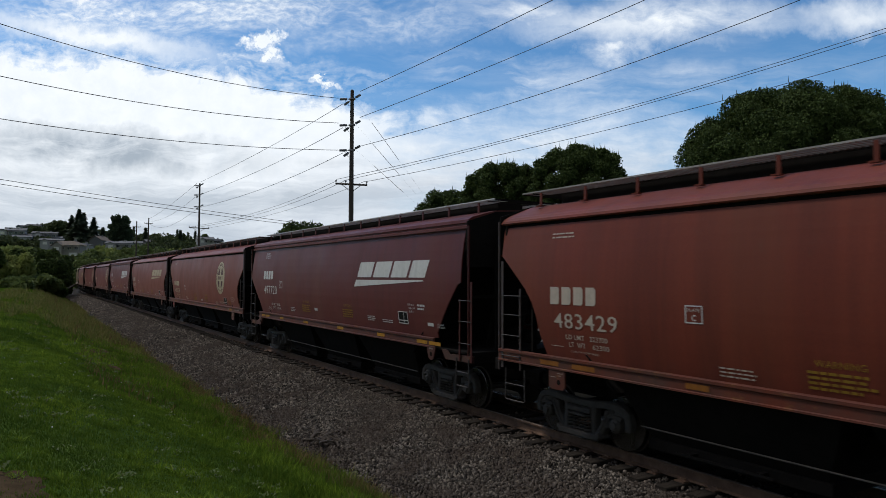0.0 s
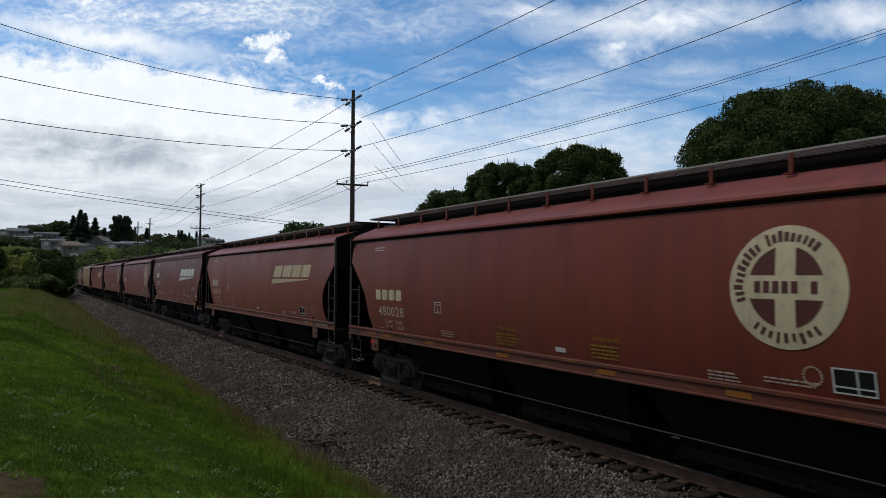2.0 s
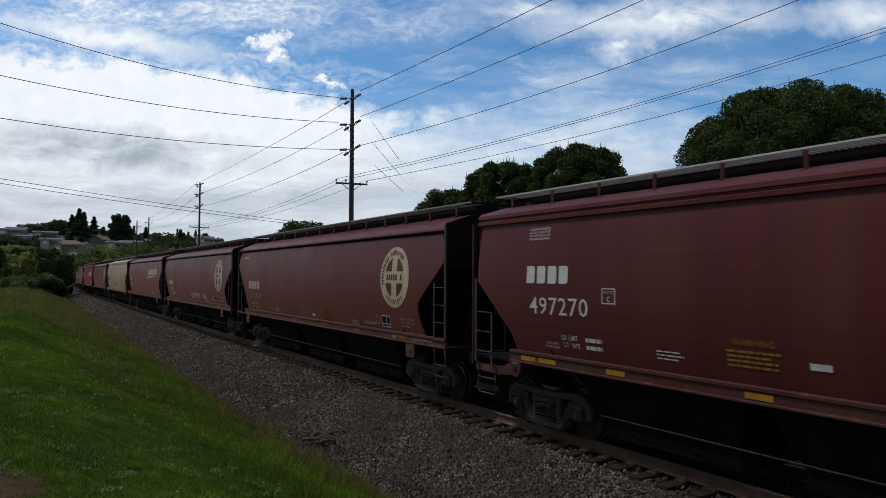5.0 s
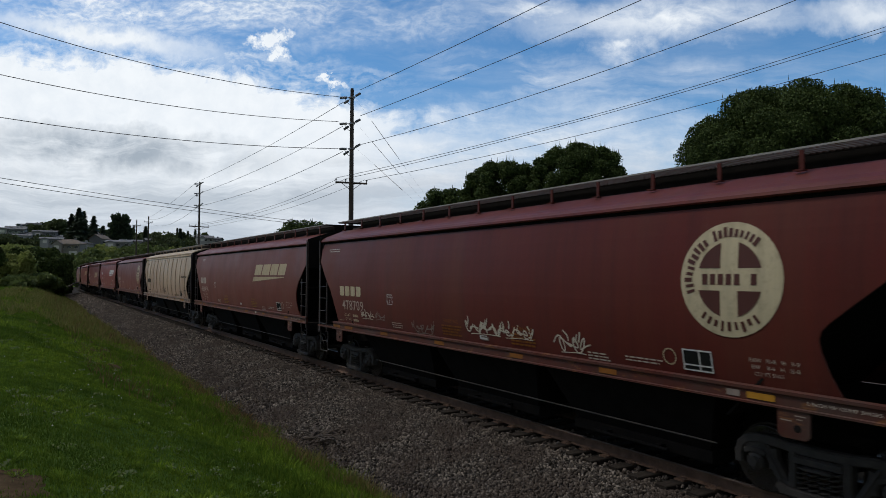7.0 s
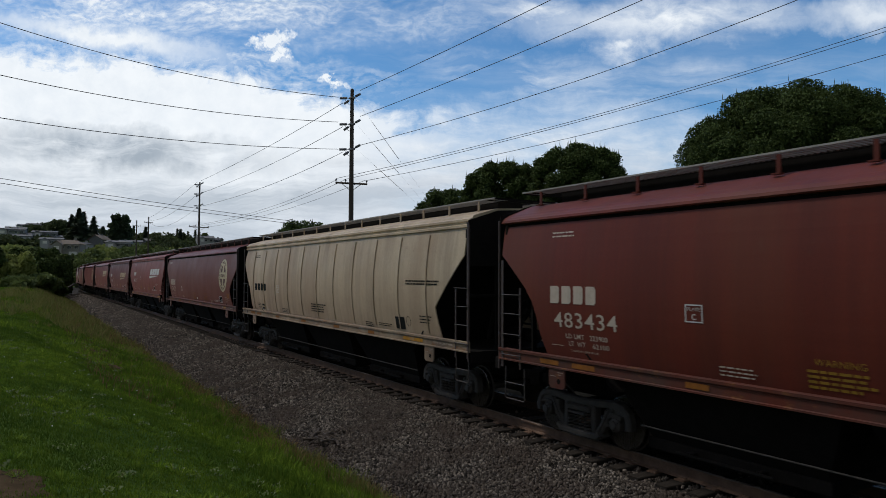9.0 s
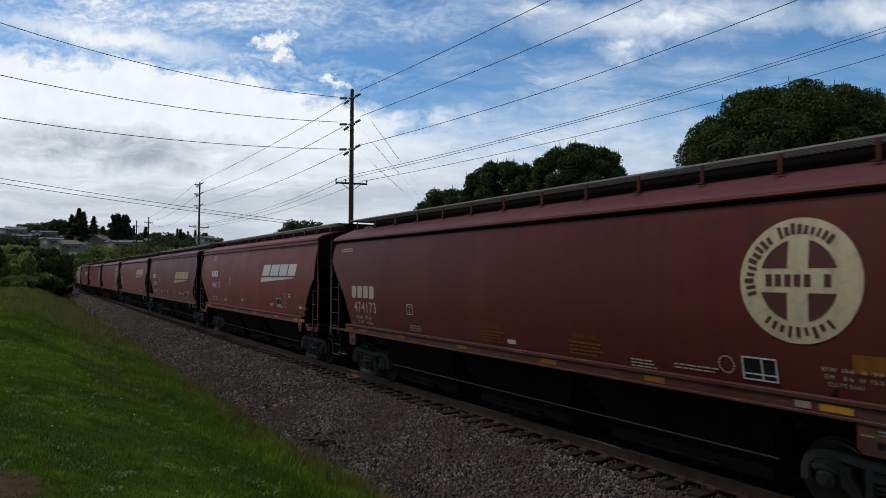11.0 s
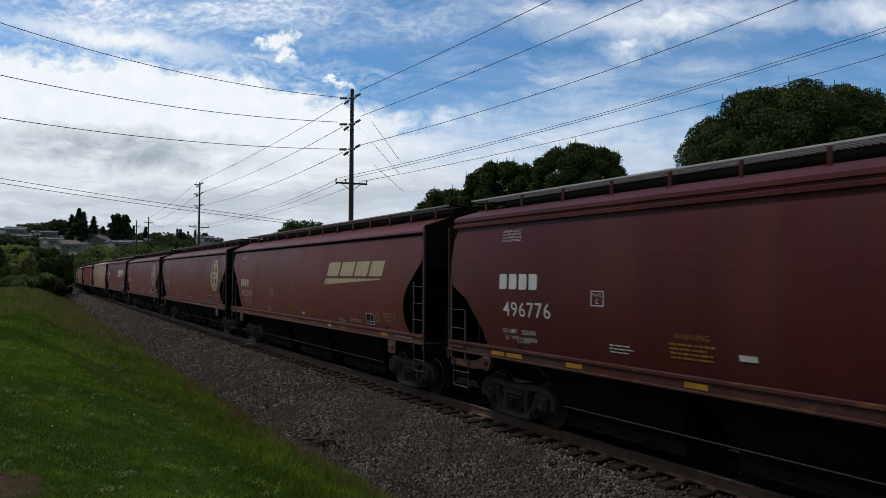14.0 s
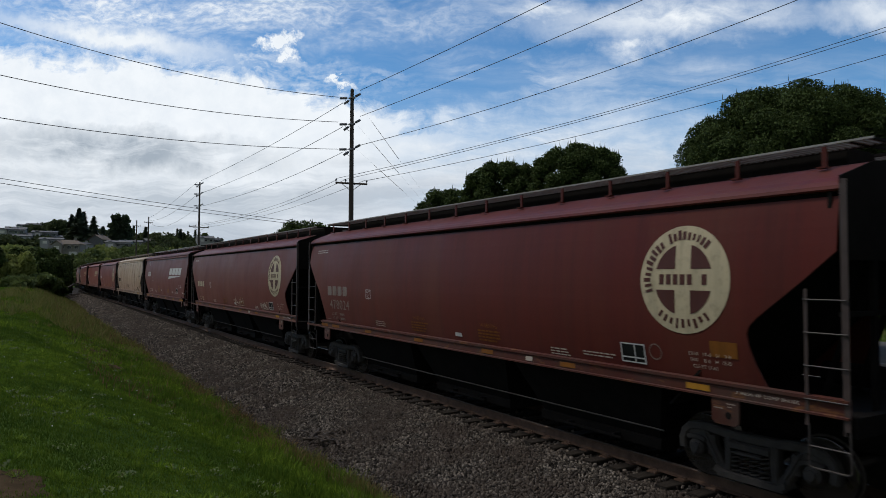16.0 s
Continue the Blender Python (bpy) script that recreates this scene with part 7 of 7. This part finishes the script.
for i, (px, top, depth, half, leaf) in enumerate(((105, 393, 330, 5.0, M_NEEDLE), (185, 415, 300, 5.5, M_LEAF3), (66, 414, 340, 3.5, M_LEAF3), (75, 424, 290, 6.0, M_LEAF2), (160, 412, 320, 5.0, M_LEAF2),
                                                 (232, 416, 310, 5.0, M_LEAF2), (285, 414, 300, 7.0, M_LEAF3), (305, 418, 290, 6.0, M_LEAF2), (275, 428, 260, 6.0, M_LEAF3), (335, 424, 300, 5.0, M_LEAF2),
                                                 (90, 408, 400, 6.0, M_LEAF3), (240, 430, 250, 5.0, M_LEAF3),
                                                 (195, 440, 235, 5.0, M_LEAF3), (45, 440, 240, 5.0, M_LEAF3), (78, 446, 230, 4.0, M_LEAF2), (355, 428, 330, 5.0, M_LEAF2), (395, 431, 340, 7.0, M_LEAF2),
                                                 (420, 430, 300, 6.0, M_LEAF3), (150, 430, 260, 4.0, M_LEAF3), (255, 436, 240, 5.0, M_LEAF2), (8, 440, 270, 5.0, M_LEAF2), (120, 420, 330, 5.0, M_LEAF3),
                                                 (320, 430, 260, 6.0, M_LEAF3), (200, 424, 330, 5.0, M_LEAF3), (450, 428, 330, 8.0, M_LEAF2), (38, 440, 270, 4.0, M_LEAF2), (58, 434, 275, 4.0, M_LEAF3), (88, 446, 250, 3.5, M_LEAF2), (148, 456, 225, 3.5, M_LEAF3), (165, 446, 215, 5.0, M_LEAF3), (70, 404, 430, 4.0, M_LEAF2), (118, 404, 430, 6.0, M_LEAF2), (210, 418, 400, 8.0, M_LEAF3), (240, 412, 420, 8.0, M_LEAF2), (270, 410, 420, 8.0, M_LEAF3), (300, 410, 420, 8.0, M_LEAF2), (330, 414, 420, 8.0, M_LEAF3), (360, 420, 420, 7.0, M_LEAF2), (185, 432, 250, 4.5, M_LEAF3), (228, 440, 230, 5.0, M_LEAF3), (30, 438, 230, 6.0, M_LEAF3), (-15, 432, 260, 7.0, M_LEAF3), (5, 442, 215, 5.0, M_LEAF3), (55, 422, 350, 4.0, M_LEAF3), (18, 434, 315, 4.0, M_LEAF3), (40, 436, 310, 4.0, M_LEAF2), (70, 434, 295, 4.0, M_LEAF2), (92, 432, 300, 4.0, M_LEAF3), (108, 454, 222, 2.6, M_LEAF3), (138, 455, 220, 3.0, M_LEAF2), (122, 457, 218, 2.6, M_WOOD), (170, 444, 250, 3.0, M_LEAF2), (200, 447, 240, 3.5, M_LEAF3), (220, 449, 238, 3.0, M_LEAF2), (150, 434, 315, 4.0, M_LEAF2), (355, 434, 320, 4.0, M_LEAF3), (375, 436, 330, 4.0, M_LEAF2), (100, 420, 355, 4.0, M_LEAF3), (115, 422, 355, 4.0, M_LEAF2), (180, 405, 430, 5.0, M_LEAF2), (150, 405, 430, 6.0, M_LEAF3))):
    p, h = tall_at(px, top, depth)
    # the farther trees take the leaves dulled for haze
    if depth > 255:
        leaf = M_WOOD
    elif i % 2 and leaf is M_LEAF3:
        leaf = M_LEAF2
    stand(broadleaf(max(h, 4.0), half, max(h, 4.0) * 0.12, 1500, 0.55, 100 + i, leaf, "leafy green tree on the hillside", 0, 14), p, i)["group"] = "hillside trees"
rnd = random.Random(77)
for i in range(34):               # dark woods along the skyline
    px = 160 + i * 6.4
    p, h = tall_at(px, 402 + 0.055 * max(0, px - 230) + rnd.uniform(-2, 8), 345 + rnd.uniform(0, 60))
    make = rnd.random() < 0.3
    tree = conifer(max(h, 8.0), 5.0, 2500, 0.8, 300 + i, "dark conifer in the hillside woods") if make else broadleaf(max(h, 6.0), rnd.uniform(3.5, 5.5), 1.0, 1600, 0.55, 300 + i, M_WOOD, "dark leafy tree in the hillside woods", 0, 14)
    stand(tree, p, i)["group"] = "hillside woods"


# ---------------------------------------------------------------- houses on the hill
def house(w, d, h, pitch, wall, roof, label, rows=1, gable=True):
    """A small house: walls, a pitched roof with eaves, and windows with frames."""
    ob = tagged(new("house"), label, "house", "houses on the hillside")
    part("wall", Mesh().box(-w / 2, w / 2, -d / 2, d / 2, -9.0, h), wall, ob)
    e, t = 0.5, 0.18
    m = Mesh()
    if gable:
        ring = [(-d / 2 - e, h - 0.1), (0, h + pitch), (d / 2 + e, h - 0.1), (d / 2 + e, h - 0.1 + t), (0, h + pitch + t), (-d / 2 - e, h - 0.1 + t)]
        m.prism(ring, "x", -w / 2 - e, w / 2 + e)
        part("gable", Mesh().prism([(-d / 2, h), (d / 2, h), (0, h + pitch)], "x", -w / 2, w / 2), wall, ob)
    else:
        a = [(-w / 2 - e, -d / 2 - e, h), (w / 2 + e, -d / 2 - e, h), (w / 2 + e, d / 2 + e, h), (-w / 2 - e, d / 2 + e, h), (-w / 4, 0, h + pitch), (w / 4, 0, h + pitch)]
        m.add(a, [(0, 1, 5, 4), (1, 2, 5), (2, 3, 4, 5), (3, 0, 4), (0, 1, 2, 3)])
    part("roof", m, roof, ob)
    part("chimney", Mesh().box(w * 0.22 - 0.35, w * 0.22 + 0.35, -0.4, 0.4, h, h + pitch + 0.7), wall, ob)
    if w > 8.5:
        part("wing", Mesh().box(-w * 0.42, -w * 0.08, -d / 2 - 2.2, -d / 2, -3.0, h - 0.4).prism([(-w * 0.42, h - 0.4), (-w * 0.08, h - 0.4), (-w * 0.25, h - 0.4 + pitch * 0.8)], "y", -d / 2 - 2.2, -d / 2), wall, ob)
        part("wing_roof", Mesh().prism([(-w * 0.46, h - 0.5), (-w * 0.25, h - 0.35 + pitch * 0.85), (-w * 0.04, h - 0.5), (-w * 0.04, h - 0.35), (-w * 0.25, h - 0.2 + pitch * 0.85), (-w * 0.46, h - 0.35)], "y", -d / 2 - 2.6, 0), roof, ob)
        part("wing_window", Mesh().box(-w * 0.34, -w * 0.16, -d / 2 - 2.26, -d / 2 - 2.18, h - 2.2, h - 0.9), M_TRIM, ob)
        part("porch_roof", Mesh().box(w * 0.0, w * 0.46, -d / 2 - 1.6, -d / 2, h - 0.9, h - 0.72), roof, ob)
        part("garage_door", Mesh().box(w * 0.12, w * 0.4, -d / 2 - 0.05, -d / 2 + 0.02, h - 5.2, h - 3.2), M_TRIM, ob)
    n = max(2, int(w / 2.6))
    for r in range(rows):
        z = h - 1.9 - r * 2.7
        for i in range(n):
            x = -w / 2 + w * (i + 0.5) / n
            f = part("window", Mesh().box(x - 0.75, x + 0.75, -d / 2 - 0.06, -d / 2 + 0.02, z - 0.08, z + 1.28), M_TRIM, ob)
            part("pane", Mesh().box(x - 0.65, x - 0.03, -d / 2 - 0.08, -d / 2 - 0.05, z, z + 1.2).box(x + 0.03, x + 0.65, -d / 2 - 0.08, -d / 2 - 0.05, z, z + 1.2), M_GLASS, f)
    return ob


for px, base, depth, w, d, h, pitch, wl, rf, rows, gable, turn in (
        (122, 450, 235, 10.5, 7, 3.4, 2.0, 1, 1, 1, False, -0.15), (28, 432, 330, 10, 8, 5.0, 1.6, 0, 0, 2, True, 0.2), (20, 427, 300, 13, 8, 6.2, 0.8, 4, 0, 2, True, 0.1), (40, 430, 285, 8, 6, 3.4, 0.8, 4, 0, 1, True, 0.1), (80, 424, 300, 11, 6, 2.8, 0.8, 4, 0, 1, True, 0.1), (92, 437, 262, 9, 6, 2.6, 0.8, 4, 0, 1, True, 0.1),
        (45, 410, 405, 9, 7, 4.0, 1.0, 3, 0, 1, True, -0.1), (80, 429, 310, 9, 7, 3.4, 1.2, 0, 2, 1, True, 0.3), (176, 440, 265, 7, 6, 3.4, 2.2, 2, 1, 1, True, 1.2),
        (212, 444, 250, 10, 6, 3.0, 0.8, 0, 0, 1, True, -0.1), (158, 428, 330, 8, 7, 3.2, 1.5, 1, 0, 1, True, 0.5), (362, 431, 330, 9, 7, 3.0, 1.4, 0, 0, 1, True, 0.2),
        (380, 433, 345, 8, 6, 2.8, 1.2, 2, 2, 1, True, -0.3), (60, 418, 370, 8, 7, 3.6, 1.5, 1, 2, 1, True, 0.0), (108, 417, 370, 8, 7, 3.2, 1.3, 2, 0, 1, True, 0.1),
        (92, 433, 300, 9, 6, 3.0, 1.0, 0, 0, 1, True, 0.15), (146, 446, 255, 7, 6, 2.8, 1.0, 0, 2, 1, False, -0.2), (192, 437, 285, 8, 6, 3.0, 1.4, 2, 2, 1, True, 0.6),
        (232, 441, 262, 9, 6, 2.6, 0.8, 0, 0, 1, True, 0.1), (52, 436, 300, 8, 6, 3.0, 1.2, 3, 2, 1, True, -0.2), (6, 424, 340, 10, 7, 4.2, 1.2, 0, 0, 2, True, 0.1), (268, 436, 300, 7, 6, 2.8, 1.2, 2, 0, 1, True, 0.4)):
    p = place(px, base, depth)
    hs = house(w, d, h, pitch, M_HOUSE[wl], M_ROOF[rf], "%s house with a %s roof among trees" % (("white", "cream", "grey", "blue-grey", "pale")[wl], ("grey", "brown", "dark")[rf]), rows, gable)
    hs.location = (p.x, p.y, max(float(ground_z(p.x, p.y)), p.z - 0.4))
    hs.rotation_euler = (0, 0, turn - 0.25)
    hs.scale = (0.85, 0.85, 0.80)
    hs.location.z += 0.3 + (-0.6 if px < 50 else 0.2 if px < 240 else -0.4)


# ---------------------------------------------------------------- beyond the street
def road_sign(p):
    """A low white sign with an arched top on two posts; its writing as plain bars."""
    ob = tagged(new("roadside_sign"), "white arched sign board on two posts beside the street", "sign")
    ring = [(-0.8, 0.5)] + [(0.8 * math.cos(q), 0.95 + 0.42 * math.sin(q)) for q in np.linspace(math.pi, 0, 15)] + [(0.8, 0.5)]
    part("board", Mesh().prism(ring, "y", -0.04, 0.04), M_TRIM, ob)
    for x in (-0.7, 0.7):
        part("post", Mesh().box(x - 0.05, x + 0.05, 0.042, 0.14, -1.2, 0.9), M_POLE, ob)
    for x0, x1, z0, z1 in ((-0.60, -0.1, 0.68, 0.74), (0.0, 0.55, 0.68, 0.74), (-0.4, 0.4, 0.58, 0.62), (-0.22, 0.05, 0.95, 1.15)):
        part("writing_bar", Mesh().box(x0, x1, -0.048, -0.041, z0, z1), M_INK, ob)
    ob.location = p
    ob.rotation_euler = (0, 0, -YAW - 0.45)
    return ob


sp = place(1483, 575, 39)
road_sign(Vector((sp.x, sp.y, sp.z - 0.25)))


def vehicle(paint, label, lamps, tall=1.0):
    """A small car: body, glasshouse, wheels, lamps; its nose is at -y."""
    ob = tagged(new("passenger_car"), label, "car")
    side = [(-2.25, 0.42), (-2.30, 0.72), (-2.15, 0.90), (-1.15, 1.05), (2.10, 1.08), (2.28, 0.95), (2.30, 0.45), (1.95, 0.30), (-1.9, 0.30)]
    m = Mesh()
    for x0, x1, k in ((-0.90, -0.80, 0.93), (-0.80, 0.80, 1.0), (0.80, 0.90, 0.93)):
        m.prism([(y * k, 0.30 + (z - 0.30) * k) for y, z in side], "x", x0, x1)
    part("body", m, paint, ob)
    lift = lambda ring: [(y, 1.04 + (z - 1.04) * tall) for y, z in ring]
    top = [(-1.15, 1.04), (-0.35, 1.60), (1.55, 1.62), (2.10, 1.07)]
    part("roof", Mesh().prism(lift([(-0.38, 1.58), (-0.30, 1.66), (1.50, 1.68), (1.62, 1.58)]), "x", -0.66, 0.66), paint, ob)
    for x0, x1 in ((-0.78, -0.74), (0.74, 0.78)):
        part("side_glass", Mesh().prism(lift([(-1.0, 1.06), (-0.38, 1.55), (0.30, 1.56), (0.30, 1.06)]), "x", x0, x1).prism(lift([(0.38, 1.06), (0.38, 1.56), (1.52, 1.55), (1.95, 1.07)]), "x", x0, x1), M_GLASS, ob)
    part("cabin", Mesh().prism(lift(top), "x", -0.73, 0.73), M_GLASS, ob)
    for x in (-0.82, 0.82):
        for y in (-1.42, 1.36):
            wh = part("wheel", Mesh().lathe([(-0.11, 0.24), (-0.11, 0.33), (-0.08, 0.36), (0.08, 0.36), (0.11, 0.33), (0.11, 0.24)], "x", 20), M_RUBBER, ob, at=pose(x, y, 0.36))
            part("rim", Mesh().lathe([(-0.115, 0.05), (-0.118, 0.23), (0.118, 0.23), (0.115, 0.05)], "x", 12), M_ALLOY, wh)
    for x in (-0.66, 0.66):
        part("headlight", Mesh().box(x - 0.17, x + 0.17, -2.29, -2.18, 0.72, 0.86, c=0.02), M_LAMP if lamps else M_ALLOY, ob)
    # pale strips added to give glint lines along doors and windows
    for x in (-0.905, 0.905):
        part("door_strip", Mesh().box(x - 0.012, x + 0.012, -1.9, 2.0, 0.93, 0.955), M_ALLOY, ob)
        part("window_strip", Mesh().box(x * 0.875 - 0.012, x * 0.875 + 0.012, -0.9, 1.85, 1.05, 1.07), M_ALLOY, ob)
    part("grille", Mesh().box(-0.42, 0.42, -2.32, -2.22, 0.55, 0.82), M_RUBBER, ob)
    return ob


ROAD_Z = -0.655
blue_car = vehicle(gloss("dark_blue_car_paint", (0.003, 0.006, 0.038)), "dark blue car driving along the street", True, 0.72)
black_car = vehicle(gloss("black_car_paint", (0.008, 0.008, 0.009)), "black car driving along the street", False, 1.2)
silver_car = vehicle(gloss("silver_car_paint", (0.38, 0.39, 0.40)), "silver car driving along the street", True)


def fallen_branch():
    """A dark bent branch lying at the foot of the bushes."""
    a, b = place(107, 521, 92), place(137, 510, 98)
    m = Mesh()
    for p, q, k, r in ((a, b, 0.45, 0.15), (a.lerp(b, 0.5) + Vector((0, 0, 0.35)), b + Vector((0.3, 0.6, 0.5)), 0.2, 0.10)):
        m.tube([p, p.lerp(q, 0.3) + Vector((0, 0, k * 0.8)), p.lerp(q, 0.65) + Vector((0, 0, k)), q], r, 7, 0, 0.05)
    return tagged(part("fallen_branch", m, M_BARK, None), "dark bent branch lying by the bushes", "branch")


fallen_branch()


# ---------------------------------------------------------------- beyond the street: a hedge, dry grass and a long pale building
def long_building():
    """A low pale blue building with a white fascia, pilasters and windows in frames."""
    ob = tagged(new("long_building"), "long low pale blue building with white trim and windows", "building")
    part("wall", Mesh().box(0, 12, -30, 34, -0.3, 4.4), M_PALEWALL, ob)
    part("fascia", Mesh().box(-0.25, 12.25, -30.25, 34.25, 4.4, 5.0, c=0.05), M_TRIM, ob)
    part("roof", Mesh().prism([(-0.5, 5.0), (12.5, 5.0), (6.0, 6.2)], "y", -30.4, 34.4), M_ROOF[0], ob)
    for i in range(15):
        y = -28 + i * 4.2
        part("pilaster", Mesh().box(-0.08, 0.0, y - 0.15, y + 0.15, -0.3, 4.4), M_TRIM, ob)
        w = part("window", Mesh().box(-0.06, 0.02, y + 1.0, y + 3.2, 1.3, 2.9), M_TRIM, ob)
        part("pane", Mesh().box(-0.075, -0.055, y + 1.1, y + 2.05, 1.4, 2.8), M_GLASS, w)
        part("pane", Mesh().box(-0.075, -0.055, y + 2.15, y + 3.1, 1.4, 2.8), M_GLASS, w)
    ob.location = (54, 40, float(ground_z(54, 40)))
    return ob


M_PALEWALL = simple("pale_blue_wall_paint", (0.36, 0.42, 0.48), (0.48, 0.54, 0.58), 0.8, 0.8, 0, 0.15, 0.01, (1, 1, 0.3))
long_building()
for i in range(9):
    y = 12 + i * 5.2
    stand(bush(3.0, 1.5 + 0.25 * math.sin(i * 2.1), 2500, 0.16, 200 + i, M_LEAF, "dense dark green hedge bush beyond the street"), Vector((44 + 0.6 * math.sin(i * 1.7), y, 0)), i)["group"] = "hedge bushes"
for px, top, depth, half, seed in ((1415, 505, 60, 1.6, 221), (1445, 512, 62, 1.4, 222), (1380, 500, 63, 1.3, 223)):
    p, h = tall_at(px, top, depth)
    stand(broadleaf(max(h, 2.5), half, 0.6, 6000, 0.12, seed, M_LEAF, "small dark tree in front of the pale building", 60, 9), p, seed)["group"] = "small trees by the building"
grow_blades(9000, lambda u, y: 33.2 + 9 * u, lambda u: 4 + 40 * u, (0.15, 0.70), 0.016, "roadside_grass", M_DRY, 29, "long dry grass beyond the street", 0.6)


# ---------------------------------------------------------------- what moves
SPEED = 14.2


def motions():
    gap = FIRST_GAP
    for i, (car, length) in enumerate(TRAIN):
        centre = gap - length / 2 if i == 0 else gap + length / 2
        if i:
            gap += length
        rows = [(t / 2, track_pose(centre - SPEED * t / 2 + (0.3 if t == 0 else 0.0))) for t in range(0, 33)]
        walk(car, rows)
        # wheels turn while the car is near
        lo, hi = max(0.0, (centre - 45) / SPEED), min(SECONDS, (centre + 12) / SPEED)
        if hi <= lo:
            continue
        k0, k1 = int(lo * FPS), int(hi * FPS)
        step = math.degrees(SPEED / FPS / 0.457)
        for truck in [o for o in car.children if o.name.startswith("truck")]:
            for ws in [o for o in truck.children if o.name.startswith("wheelset")]:
                y = ws.location.y
                rows = [(k / FPS, pose(0, y, 0.457, (k - k0) * step)) for k in range(k0, k1 + 1)]
                if k0 > 0:
                    rows.insert(0, (0.0, pose(0, y, 0.457)))
                if k1 / FPS < SECONDS:
                    rows.append((SECONDS, rows[-1][1]))
                walk(ws, rows)
    # road traffic: along the near lane, noses towards -y
    for car, t0, y0, x, speed in ((blue_car, 12.0, 14.5, 14.6, 9.0), (black_car, 14.5, 14.88, 14.75, 9.0), (silver_car, 4.9, 12.0, 17.8, -11.0)):
        m = pose(0, 0, 0, 0, 0, 0 if speed > 0 else 180)
        walk(car, [(t, Matrix.Translation((x, y0 - speed * (t - t0), ROAD_Z)) @ m) for t in (0.0, 4.0, 8.0, 12.0, 16.0)])
        for wh in [o for o in car.children if o.name.startswith("wheel")]:
            base = wh.location.copy()
            n = 120
            k0 = max(0, int((t0 - 2) * FPS))
            step = math.degrees(abs(speed) / FPS / 0.36)
            rows = [(0.0, Matrix.Translation(base))] if k0 else []
            rows += [((k0 + i) / FPS, Matrix.Translation(base) @ pose(0, 0, 0, i * step)) for i in range(n) if (k0 + i) / FPS <= SECONDS]
            if rows[-1][0] < SECONDS:
                rows.append((SECONDS, rows[-1][1]))
            walk(wh, rows)
    walk(clouds, [(0.0, Matrix.Translation(EYE)), (8.0, Matrix.Translation(EYE) @ pose(0, 0, 0, 0, 0, -0.65)), (16.0, Matrix.Translation(EYE) @ pose(0, 0, 0, 0, 0, -1.3))])


motions()
